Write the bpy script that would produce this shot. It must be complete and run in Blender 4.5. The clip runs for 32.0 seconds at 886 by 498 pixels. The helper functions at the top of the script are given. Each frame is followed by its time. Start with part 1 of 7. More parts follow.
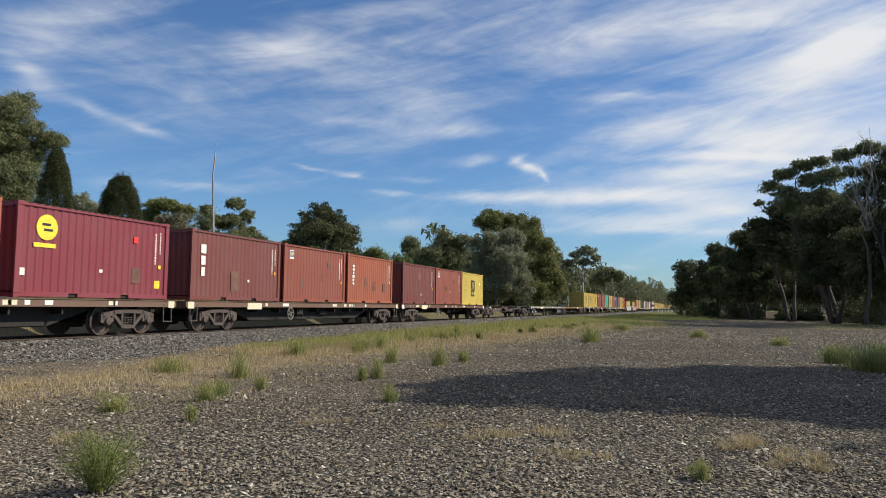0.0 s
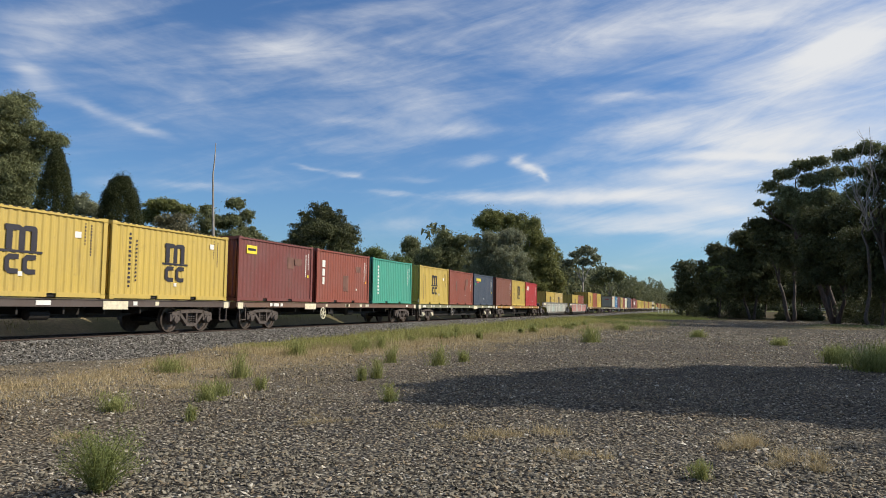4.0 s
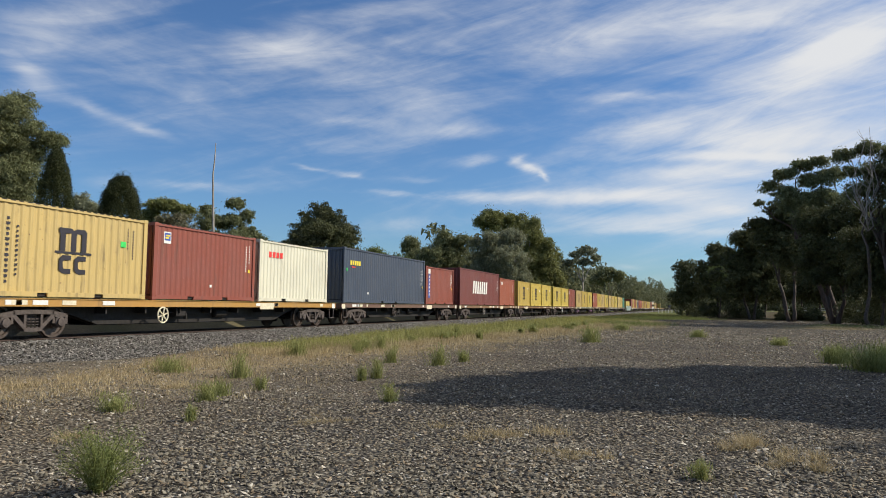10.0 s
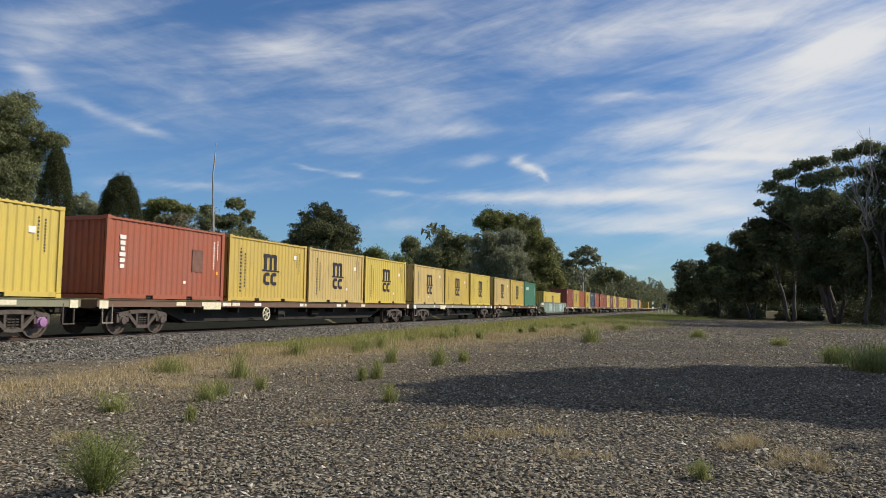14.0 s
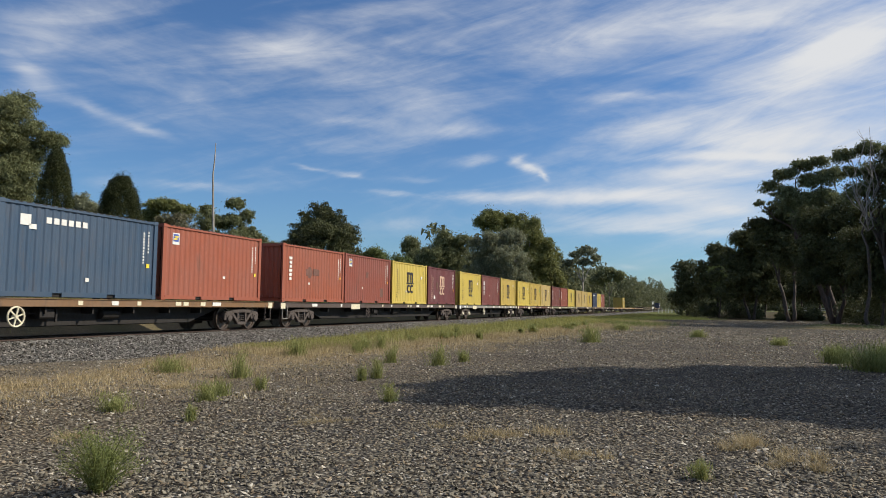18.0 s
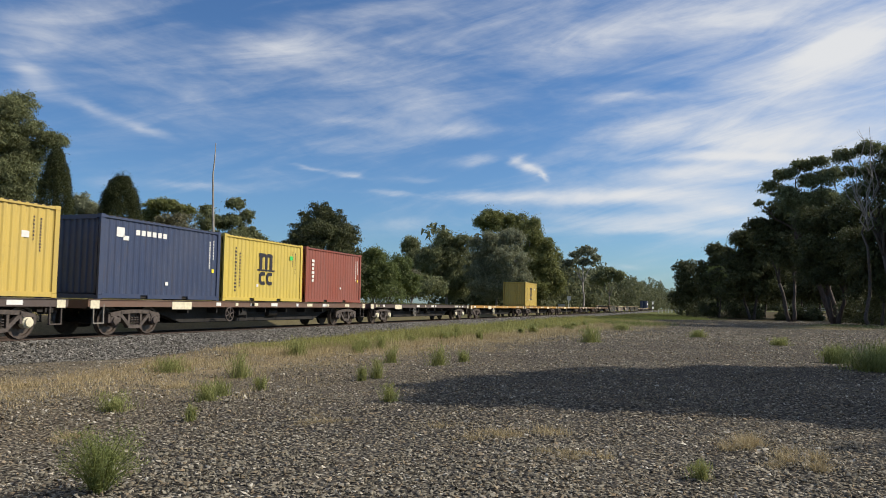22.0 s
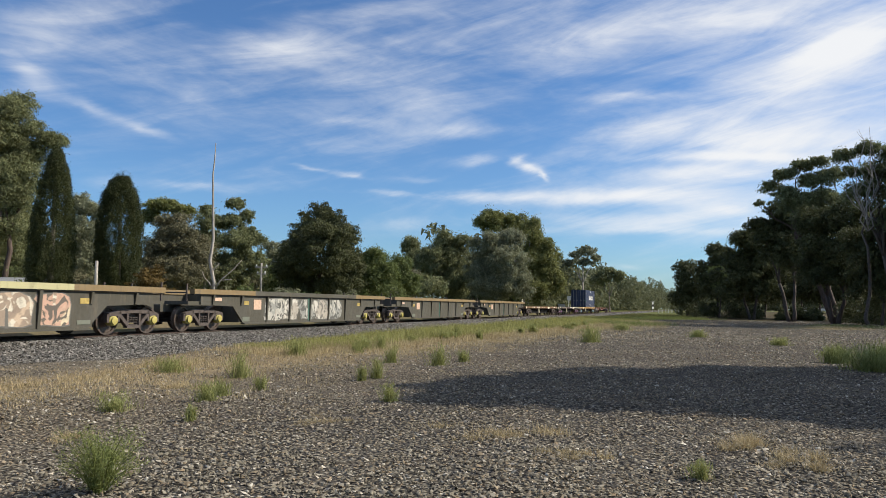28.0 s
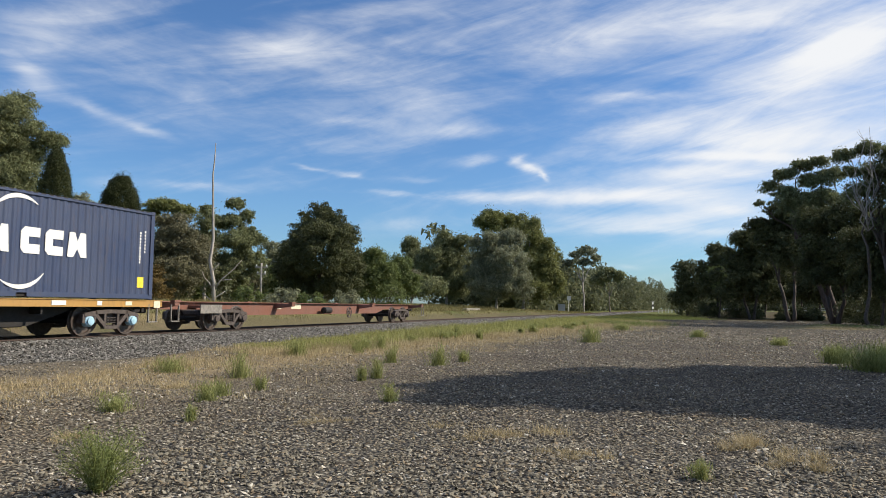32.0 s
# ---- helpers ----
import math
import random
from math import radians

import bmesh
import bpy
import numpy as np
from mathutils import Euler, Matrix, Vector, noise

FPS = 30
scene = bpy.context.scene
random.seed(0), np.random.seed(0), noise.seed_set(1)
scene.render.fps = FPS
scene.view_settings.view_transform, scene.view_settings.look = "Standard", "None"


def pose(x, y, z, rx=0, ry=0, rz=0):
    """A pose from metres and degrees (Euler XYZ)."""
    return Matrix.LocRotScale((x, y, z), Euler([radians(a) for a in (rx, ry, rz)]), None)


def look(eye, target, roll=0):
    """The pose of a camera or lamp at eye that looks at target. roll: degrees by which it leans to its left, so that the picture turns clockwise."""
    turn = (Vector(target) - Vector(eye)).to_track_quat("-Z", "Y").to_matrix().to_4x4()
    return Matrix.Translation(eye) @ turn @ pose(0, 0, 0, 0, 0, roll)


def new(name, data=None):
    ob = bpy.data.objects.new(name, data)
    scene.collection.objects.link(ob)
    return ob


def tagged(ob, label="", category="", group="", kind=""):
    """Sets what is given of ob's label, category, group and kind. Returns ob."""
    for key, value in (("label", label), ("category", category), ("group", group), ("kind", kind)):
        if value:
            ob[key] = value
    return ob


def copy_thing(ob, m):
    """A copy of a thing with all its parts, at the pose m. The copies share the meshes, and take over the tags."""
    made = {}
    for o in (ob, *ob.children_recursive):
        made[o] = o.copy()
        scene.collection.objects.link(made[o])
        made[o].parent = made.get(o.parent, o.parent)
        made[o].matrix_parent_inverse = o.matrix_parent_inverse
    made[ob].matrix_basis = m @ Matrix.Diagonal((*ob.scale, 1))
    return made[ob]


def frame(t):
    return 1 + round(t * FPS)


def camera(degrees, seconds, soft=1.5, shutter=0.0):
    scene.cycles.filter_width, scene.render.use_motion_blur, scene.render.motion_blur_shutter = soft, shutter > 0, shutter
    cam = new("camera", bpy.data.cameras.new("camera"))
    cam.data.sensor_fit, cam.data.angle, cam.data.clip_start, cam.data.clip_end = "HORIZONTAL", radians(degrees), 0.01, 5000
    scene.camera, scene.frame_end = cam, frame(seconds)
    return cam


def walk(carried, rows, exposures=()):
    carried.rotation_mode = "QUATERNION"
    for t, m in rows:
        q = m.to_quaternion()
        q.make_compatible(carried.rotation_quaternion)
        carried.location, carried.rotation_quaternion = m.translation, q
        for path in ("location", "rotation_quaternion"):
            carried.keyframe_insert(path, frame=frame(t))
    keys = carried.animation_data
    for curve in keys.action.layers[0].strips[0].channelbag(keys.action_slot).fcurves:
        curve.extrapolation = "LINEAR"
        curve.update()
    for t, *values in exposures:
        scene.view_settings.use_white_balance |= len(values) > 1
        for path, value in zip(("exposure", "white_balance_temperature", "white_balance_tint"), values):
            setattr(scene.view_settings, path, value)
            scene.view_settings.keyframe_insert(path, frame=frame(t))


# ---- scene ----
# ---------------------------------------------------------------- camera
cam = camera(61.48, 32.0, soft=0.9, shutter=0.03)
EYE = Vector((0.0, 0.0, 1.65))
YAW, TILT = radians(18.479), radians(4.344)
AIM = EYE + 10 * Vector((-math.sin(YAW) * math.cos(TILT), math.cos(YAW) * math.cos(TILT), math.sin(TILT)))
# the clip's camera brightens its picture a little as the bright containers pass out of it
walk(cam, [(0.0, look(EYE, AIM, 0.738)), (32.0, look(EYE, AIM, 0.738))],
     [(0.0, -0.16), (3.0, -0.17), (6.0, -0.21), (9.0, -0.20), (12.0, -0.28), (18.0, -0.26), (21.0, -0.25), (24.0, -0.16), (28.0, 0.0), (32.0, 0.02)])

# ---------------------------------------------------------------- sky, sun, exposure
SUN_TURN, SUN_HEIGHT = radians(66), radians(36)
sun = new("sun", bpy.data.lights.new("sun", "SUN"))
sun.data.energy, sun.data.angle, sun.data.color = 5.6, radians(0.53), (1.0, 0.905, 0.76)
SUN_WAY = Vector((math.sin(SUN_TURN) * math.cos(SUN_HEIGHT), math.cos(SUN_TURN) * math.cos(SUN_HEIGHT), math.sin(SUN_HEIGHT)))
sun.matrix_world = look(SUN_WAY * 60, (0, 0, 0))


class Nodes:
    """Short-hand for a node tree."""

    def __init__(self, tree):
        self.tree = tree
        tree.nodes.clear()

    def add(self, kind):
        return self.tree.nodes.new("ShaderNode" + kind)

    def link(self, a, b):
        self.tree.links.new(a, b)

    def put(self, socket, value):
        if isinstance(value, bpy.types.NodeSocket):
            self.tree.links.new(value, socket)
        else:
            socket.default_value = value

    def math(self, op, a, b=0.0, c=0.0, clamp=False):
        n = self.add("Math")
        n.operation, n.use_clamp = op, clamp
        for i, v in enumerate((a, b, c)):
            self.put(n.inputs[i], v)
        return n.outputs[0]

    def vmath(self, op, a, b=(0, 0, 0)):
        n = self.add("VectorMath")
        n.operation = op
        self.put(n.inputs[0], a)
        self.put(n.inputs[1], b)
        return n.outputs[0]

    def ramp(self, value, lo, hi, a=0.0, b=1.0):
        n = self.add("MapRange")
        n.interpolation_type = "SMOOTHSTEP"
        for i, v in enumerate((value, lo, hi, a, b)):
            self.put(n.inputs[i], v)
        return n.outputs[0]

    def mix(self, fac, a, b, blend="MIX"):
        n = self.add("Mix")
        n.data_type, n.blend_type = "RGBA", blend
        self.put(n.inputs[0], fac)
        for i, v in ((6, a), (7, b)):
            self.put(n.inputs[i], (*v, 1) if isinstance(v, tuple) and len(v) == 3 else v)
        return n.outputs[2]

    def noise(self, scale, vector=None, detail=4.0, rough=0.55, warp=0.0):
        n = self.add("TexNoise")
        if vector is not None:
            self.link(vector, n.inputs["Vector"])
        n.inputs["Scale"].default_value = scale
        n.inputs["Detail"].default_value = detail
        n.inputs["Roughness"].default_value = rough
        n.inputs["Distortion"].default_value = warp
        return n.outputs[0]

    def cells(self, scale, vector=None, feature="F1", out="Distance"):
        n = self.add("TexVoronoi")
        n.feature = feature
        if vector is not None:
            self.link(vector, n.inputs["Vector"])
        n.inputs["Scale"].default_value = scale
        return n.outputs[out]


def make_world():
    world = bpy.data.worlds.new("sky")
    world.use_nodes = True
    scene.world = world
    n = Nodes(world.node_tree)
    sky = n.add("TexSky")
    sky.sky_type, sky.sun_disc = "NISHITA", False
    sky.sun_elevation, sky.sun_rotation = SUN_HEIGHT, SUN_TURN
    sky.altitude, sky.air_density, sky.dust_density, sky.ozone_density = 50, 1.0, 0.5, 2.0
    where = n.add("TexCoord").outputs["Generated"]
    xyz = n.add("SeparateXYZ")
    n.link(where, xyz.inputs[0])
    turn = n.math("ARCTAN2", xyz.outputs[0], xyz.outputs[1])
    up = n.math("ARCSINE", xyz.outputs[2])

    def plane(lean, long, wide, shift):
        # sky coordinates turned by lean and stretched along the streaks
        c, s = math.cos(lean), math.sin(lean)
        a = n.math("ADD", n.math("MULTIPLY", turn, c * long), n.math("MULTIPLY", up, s * long))
        b = n.math("ADD", n.math("MULTIPLY", turn, -s * wide), n.math("MULTIPLY", up, c * wide))
        v = n.add("CombineXYZ")
        n.link(a, v.inputs[0])
        n.link(b, v.inputs[1])
        v.inputs[2].default_value = shift
        return v.outputs[0]

    # uneven wisps pull the streaks about
    stir = n.add("TexNoise")
    n.link(plane(0.10, 7.0, 16.0, 2.6), stir.inputs["Vector"])
    stir.inputs["Scale"].default_value, stir.inputs["Detail"].default_value, stir.inputs["Roughness"].default_value = 1.0, 5.0, 0.6
    part_of = n.add("SeparateColor")
    n.link(stir.outputs["Color"], part_of.inputs[0])
    turn_w = n.math("ADD", turn, n.math("MULTIPLY", n.math("SUBTRACT", part_of.outputs[0], 0.5), 0.055))
    up_w = n.math("ADD", up, n.math("MULTIPLY", n.math("SUBTRACT", part_of.outputs[1], 0.5), 0.026))

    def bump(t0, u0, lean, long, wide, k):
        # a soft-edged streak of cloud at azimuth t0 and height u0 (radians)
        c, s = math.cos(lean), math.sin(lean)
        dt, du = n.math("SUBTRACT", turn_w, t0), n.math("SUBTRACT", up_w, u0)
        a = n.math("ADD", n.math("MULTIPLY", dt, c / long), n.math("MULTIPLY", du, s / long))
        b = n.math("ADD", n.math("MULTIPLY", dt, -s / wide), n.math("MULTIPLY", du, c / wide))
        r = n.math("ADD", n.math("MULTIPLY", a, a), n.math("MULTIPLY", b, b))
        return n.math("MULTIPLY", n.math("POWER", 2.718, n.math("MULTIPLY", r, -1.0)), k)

    veil = n.noise(1.0, plane(0.14, 2.2, 9.0, 0.3), 7.0, 0.62, 0.6)
    wisps = n.noise(1.0, plane(0.22, 5.0, 26.0, 1.7), 6.0, 0.6, 0.8)
    fine = n.noise(1.0, plane(-0.2, 14.0, 50.0, 4.1), 4.0, 0.6, 0.5)
    extra = None
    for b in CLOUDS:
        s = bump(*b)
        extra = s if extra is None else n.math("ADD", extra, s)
    low = n.ramp(up, 0.03, 0.30, 0.0, 1.0)
    density = n.math("ADD", n.math("MULTIPLY", veil, 0.62), n.math("MULTIPLY", wisps, 0.40))
    density = n.math("ADD", density, n.math("MULTIPLY", n.math("SUBTRACT", fine, 0.5), 0.16))
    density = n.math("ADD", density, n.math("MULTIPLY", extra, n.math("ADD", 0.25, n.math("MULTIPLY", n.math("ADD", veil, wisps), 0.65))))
    density = n.math("ADD", density, n.math("MULTIPLY", low, 0.05))
    # unseen cloud veil added overhead so that the fill light is less blue
    density = n.math("ADD", density, n.ramp(up, 0.41, 0.75, 0.0, 0.22))
    cover = n.ramp(density, 0.48, 1.14, 0.0, 0.97)
    blue = n.mix(1.0, sky.outputs[0], (0.66, 0.94, 1.26), "MULTIPLY")
    colour = n.mix(cover, blue, (8.7, 8.8, 8.95))
    back = n.add("Background")
    n.link(colour, back.inputs[0])
    back.inputs[1].default_value = 0.104
    out = n.add("OutputWorld")
    n.link(back.outputs[0], out.inputs[0])


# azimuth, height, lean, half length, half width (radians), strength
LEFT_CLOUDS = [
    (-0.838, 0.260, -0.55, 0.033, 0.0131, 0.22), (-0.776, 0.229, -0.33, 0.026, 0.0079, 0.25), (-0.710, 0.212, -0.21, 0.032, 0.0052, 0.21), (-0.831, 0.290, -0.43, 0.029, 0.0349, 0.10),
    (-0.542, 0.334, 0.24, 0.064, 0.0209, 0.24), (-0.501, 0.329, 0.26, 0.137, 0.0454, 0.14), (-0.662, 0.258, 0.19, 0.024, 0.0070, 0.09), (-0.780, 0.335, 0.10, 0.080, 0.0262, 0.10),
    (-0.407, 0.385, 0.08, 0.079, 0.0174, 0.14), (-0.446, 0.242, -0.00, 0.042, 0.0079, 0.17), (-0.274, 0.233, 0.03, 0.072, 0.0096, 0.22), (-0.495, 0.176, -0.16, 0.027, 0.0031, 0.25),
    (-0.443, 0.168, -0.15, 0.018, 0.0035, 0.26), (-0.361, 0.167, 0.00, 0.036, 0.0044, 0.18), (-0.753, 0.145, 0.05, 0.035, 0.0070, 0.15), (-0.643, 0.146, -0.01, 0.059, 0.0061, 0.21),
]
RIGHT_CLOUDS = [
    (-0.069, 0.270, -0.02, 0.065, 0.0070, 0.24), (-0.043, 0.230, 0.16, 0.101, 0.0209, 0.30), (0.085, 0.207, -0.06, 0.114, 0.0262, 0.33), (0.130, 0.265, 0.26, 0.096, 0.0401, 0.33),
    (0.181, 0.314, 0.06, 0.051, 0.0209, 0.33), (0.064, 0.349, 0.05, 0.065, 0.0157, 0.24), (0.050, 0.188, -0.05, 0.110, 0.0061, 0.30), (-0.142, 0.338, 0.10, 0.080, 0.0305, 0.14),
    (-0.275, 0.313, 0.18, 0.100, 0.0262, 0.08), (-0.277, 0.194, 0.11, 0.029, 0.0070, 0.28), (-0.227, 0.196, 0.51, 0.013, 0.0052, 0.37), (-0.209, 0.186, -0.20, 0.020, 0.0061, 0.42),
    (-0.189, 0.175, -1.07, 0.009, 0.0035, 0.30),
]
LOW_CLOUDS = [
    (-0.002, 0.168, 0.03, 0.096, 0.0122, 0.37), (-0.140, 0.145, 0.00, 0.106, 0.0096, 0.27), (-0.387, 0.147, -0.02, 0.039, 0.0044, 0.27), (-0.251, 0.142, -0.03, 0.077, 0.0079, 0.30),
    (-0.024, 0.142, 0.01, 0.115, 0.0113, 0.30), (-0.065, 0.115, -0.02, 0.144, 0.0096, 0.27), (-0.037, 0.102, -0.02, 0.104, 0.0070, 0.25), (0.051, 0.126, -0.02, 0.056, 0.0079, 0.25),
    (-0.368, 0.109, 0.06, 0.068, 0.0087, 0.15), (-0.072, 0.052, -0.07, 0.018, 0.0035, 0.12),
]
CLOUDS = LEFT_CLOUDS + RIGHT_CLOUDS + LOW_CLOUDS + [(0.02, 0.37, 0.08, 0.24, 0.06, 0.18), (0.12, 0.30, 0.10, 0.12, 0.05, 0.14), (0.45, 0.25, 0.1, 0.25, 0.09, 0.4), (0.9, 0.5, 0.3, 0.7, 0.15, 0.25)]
make_world()

# ---------------------------------------------------------------- materials
MATS = {}


def material(name, build):
    if name not in MATS:
        m = bpy.data.materials.new(name)
        m.use_nodes = True
        n = Nodes(m.node_tree)
        surface = n.add("BsdfPrincipled")
        n.link(surface.outputs[0], n.add("OutputMaterial").inputs[0])
        build(n, surface)
        MATS[name] = m
    return MATS[name]


def bumped(n, surface, height, strength, distance):
    b = n.add("Bump")
    b.inputs["Strength"].default_value, b.inputs["Distance"].default_value = strength, distance
    n.link(height, b.inputs["Height"])
    n.link(b.outputs[0], surface.inputs["Normal"])


def place(n):
    """Object coordinates, shifted by a random amount for each object."""
    v = n.add("TexCoord").outputs["Object"]
    r = n.math("MULTIPLY", n.add("ObjectInfo").outputs["Random"], 37.0)
    return n.vmath("ADD", v, r)


def paint(name, rgb, rough=0.5, wear=0.25, dirt=(0.10, 0.075, 0.055), metal=0.0):
    """Weathered painted steel."""
    def build(n, s):
        v = place(n)
        stretch = n.add("Mapping")
        stretch.inputs["Scale"].default_value = (1.6, 1.6, 0.35)
        n.link(v, stretch.inputs["Vector"])
        run = n.noise(2.2, stretch.outputs[0], 6.0, 0.65)
        spot = n.noise(7.0, v, 5.0, 0.7)
        tone = n.noise(0.7, v, 3.0, 0.5)
        rnd = n.add("ObjectInfo").outputs["Random"]
        thin = n.add("Mapping")
        thin.inputs["Scale"].default_value = (5.0, 5.0, 0.22)
        n.link(v, thin.inputs["Vector"])
        streak = n.noise(2.6, thin.outputs[0], 5.0, 0.6)
        scuff = n.noise(1.5, n.vmath("ADD", v, (5.0, 2.0, 9.0)), 7.0, 0.72)
        base = n.mix(n.ramp(tone, 0.3, 0.75, 0.0, 0.45), rgb, tuple(min(1.0, c * 0.70 + 0.06) for c in rgb))
        base = n.mix(n.math("MULTIPLY", rnd, 0.28), base, tuple(c * 0.72 for c in rgb))
        base = n.mix(n.ramp(streak, 0.50, 0.78, 0.0, min(0.55, 0.14 + wear * 0.75)), base, tuple(0.5 * c + 0.45 * d for c, d in zip(rgb, dirt)))
        base = n.mix(n.ramp(run, 0.52, 0.80, 0.0, min(0.8, 0.10 + wear)), base, dirt)
        base = n.mix(n.ramp(scuff, 0.60, 0.74, 0.0, min(0.8, 0.15 + wear)), base, tuple(0.45 * c + 0.5 * d for c, d in zip(rgb, dirt)))
        base = n.mix(n.ramp(spot, 0.64, 0.76, 0.0, min(1.0, 0.1 + wear * 1.6)), base, (0.11, 0.05, 0.03))
        n.put(s.inputs["Base Color"], base)
        n.put(s.inputs["Roughness"], n.ramp(spot, 0.3, 0.8, rough - 0.08, min(1.0, rough + 0.2)))
        s.inputs["Metallic"].default_value = metal
        bumped(n, s, spot, 0.12, 0.01)
    return material(name, build)


def plain(name, rgb, rough=0.6, metal=0.0, spread=0.15, scale=9.0):
    def build(n, s):
        v = place(n)
        t = n.noise(scale, v, 4.0, 0.6)
        n.put(s.inputs["Base Color"], n.mix(n.ramp(t, 0.25, 0.75, 0.0, 1.0), tuple(c * (1 - spread) for c in rgb), tuple(min(1.0, c * (1 + spread)) for c in rgb)))
        s.inputs["Roughness"].default_value, s.inputs["Metallic"].default_value = rough, metal
        bumped(n, s, t, 0.1, 0.005)
    return material(name, build)


def leaf_matter(name, dark, light, rough=0.55, glow=0.38):
    def build(n, s):
        g = n.add("NewGeometry")
        r = g.outputs["Random Per Island"]
        v = n.add("TexCoord").outputs["Object"]
        patch = n.noise(0.35, v, 3.0, 0.6)
        c = n.mix(n.ramp(r, -0.25, 1.25), dark, light)
        c = n.mix(n.ramp(patch, 0.35, 0.7, 0.0, 0.35), c, tuple(0.6 * x for x in dark))
        n.put(s.inputs["Base Color"], c)
        s.inputs["Roughness"].default_value = rough
        s.inputs["Specular IOR Level"].default_value = 0.15
        thin = n.add("BsdfTranslucent")
        n.link(c, thin.inputs[0])
        both = n.add("MixShader")
        both.inputs[0].default_value = glow
        n.link(s.outputs[0], both.inputs[1])
        n.link(thin.outputs[0], both.inputs[2])
        out = [x for x in n.tree.nodes if x.bl_idname == "ShaderNodeOutputMaterial"][0]
        n.link(both.outputs[0], out.inputs[0])
    return material(name, build)


def bark(name, a, b):
    def build(n, s):
        v = n.add("TexCoord").outputs["Object"]
        m = n.add("Mapping")
        m.inputs["Scale"].default_value = (6, 6, 0.8)
        n.link(v, m.inputs["Vector"])
        t = n.noise(1.4, m.outputs[0], 6.0, 0.65)
        n.put(s.inputs["Base Color"], n.mix(n.ramp(t, 0.3, 0.7), a, b))
        s.inputs["Roughness"].default_value = 0.85
        bumped(n, s, t, 0.5, 0.04)
    return material(name, build)


def stone_matter(name, tones, spread=1.0):
    """Broken stone: a tone for each piece, with a rough grain."""
    def build(n, s):
        g = n.add("NewGeometry")
        ramp = n.add("ValToRGB")
        ramp.color_ramp.interpolation = "LINEAR"
        els = ramp.color_ramp.elements
        while len(els) < len(tones):
            els.new(0.5)
        for i, t in enumerate(tones):
            els[i].position, els[i].color = i / (len(tones) - 1), (*t, 1)
        n.link(g.outputs["Random Per Island"], ramp.inputs[0])
        v = n.add("TexCoord").outputs["Object"]
        grain = n.noise(60.0, v, 3.0, 0.6)
        patch = n.noise(0.25, v, 4.0, 0.6)
        c = n.mix(n.ramp(grain, 0.3, 0.7, 0.0, 0.3), ramp.outputs[0], (0.08, 0.076, 0.072))
        c = n.mix(n.ramp(patch, 0.45, 0.7, 0.0, 0.15), c, (0.20, 0.155, 0.10))
        n.put(s.inputs["Base Color"], c)
        s.inputs["Roughness"].default_value = 0.9
        s.inputs["Specular IOR Level"].default_value = 0.12
        bumped(n, s, grain, 0.3, 0.004)
    return material(name, build)


STONE_TONES = [(0.085, 0.076, 0.056), (0.175, 0.156, 0.118), (0.274, 0.247, 0.189), (0.128, 0.114, 0.086), (0.345, 0.315, 0.25), (0.213, 0.19, 0.143), (0.285, 0.215, 0.135), (0.60, 0.565, 0.48)]


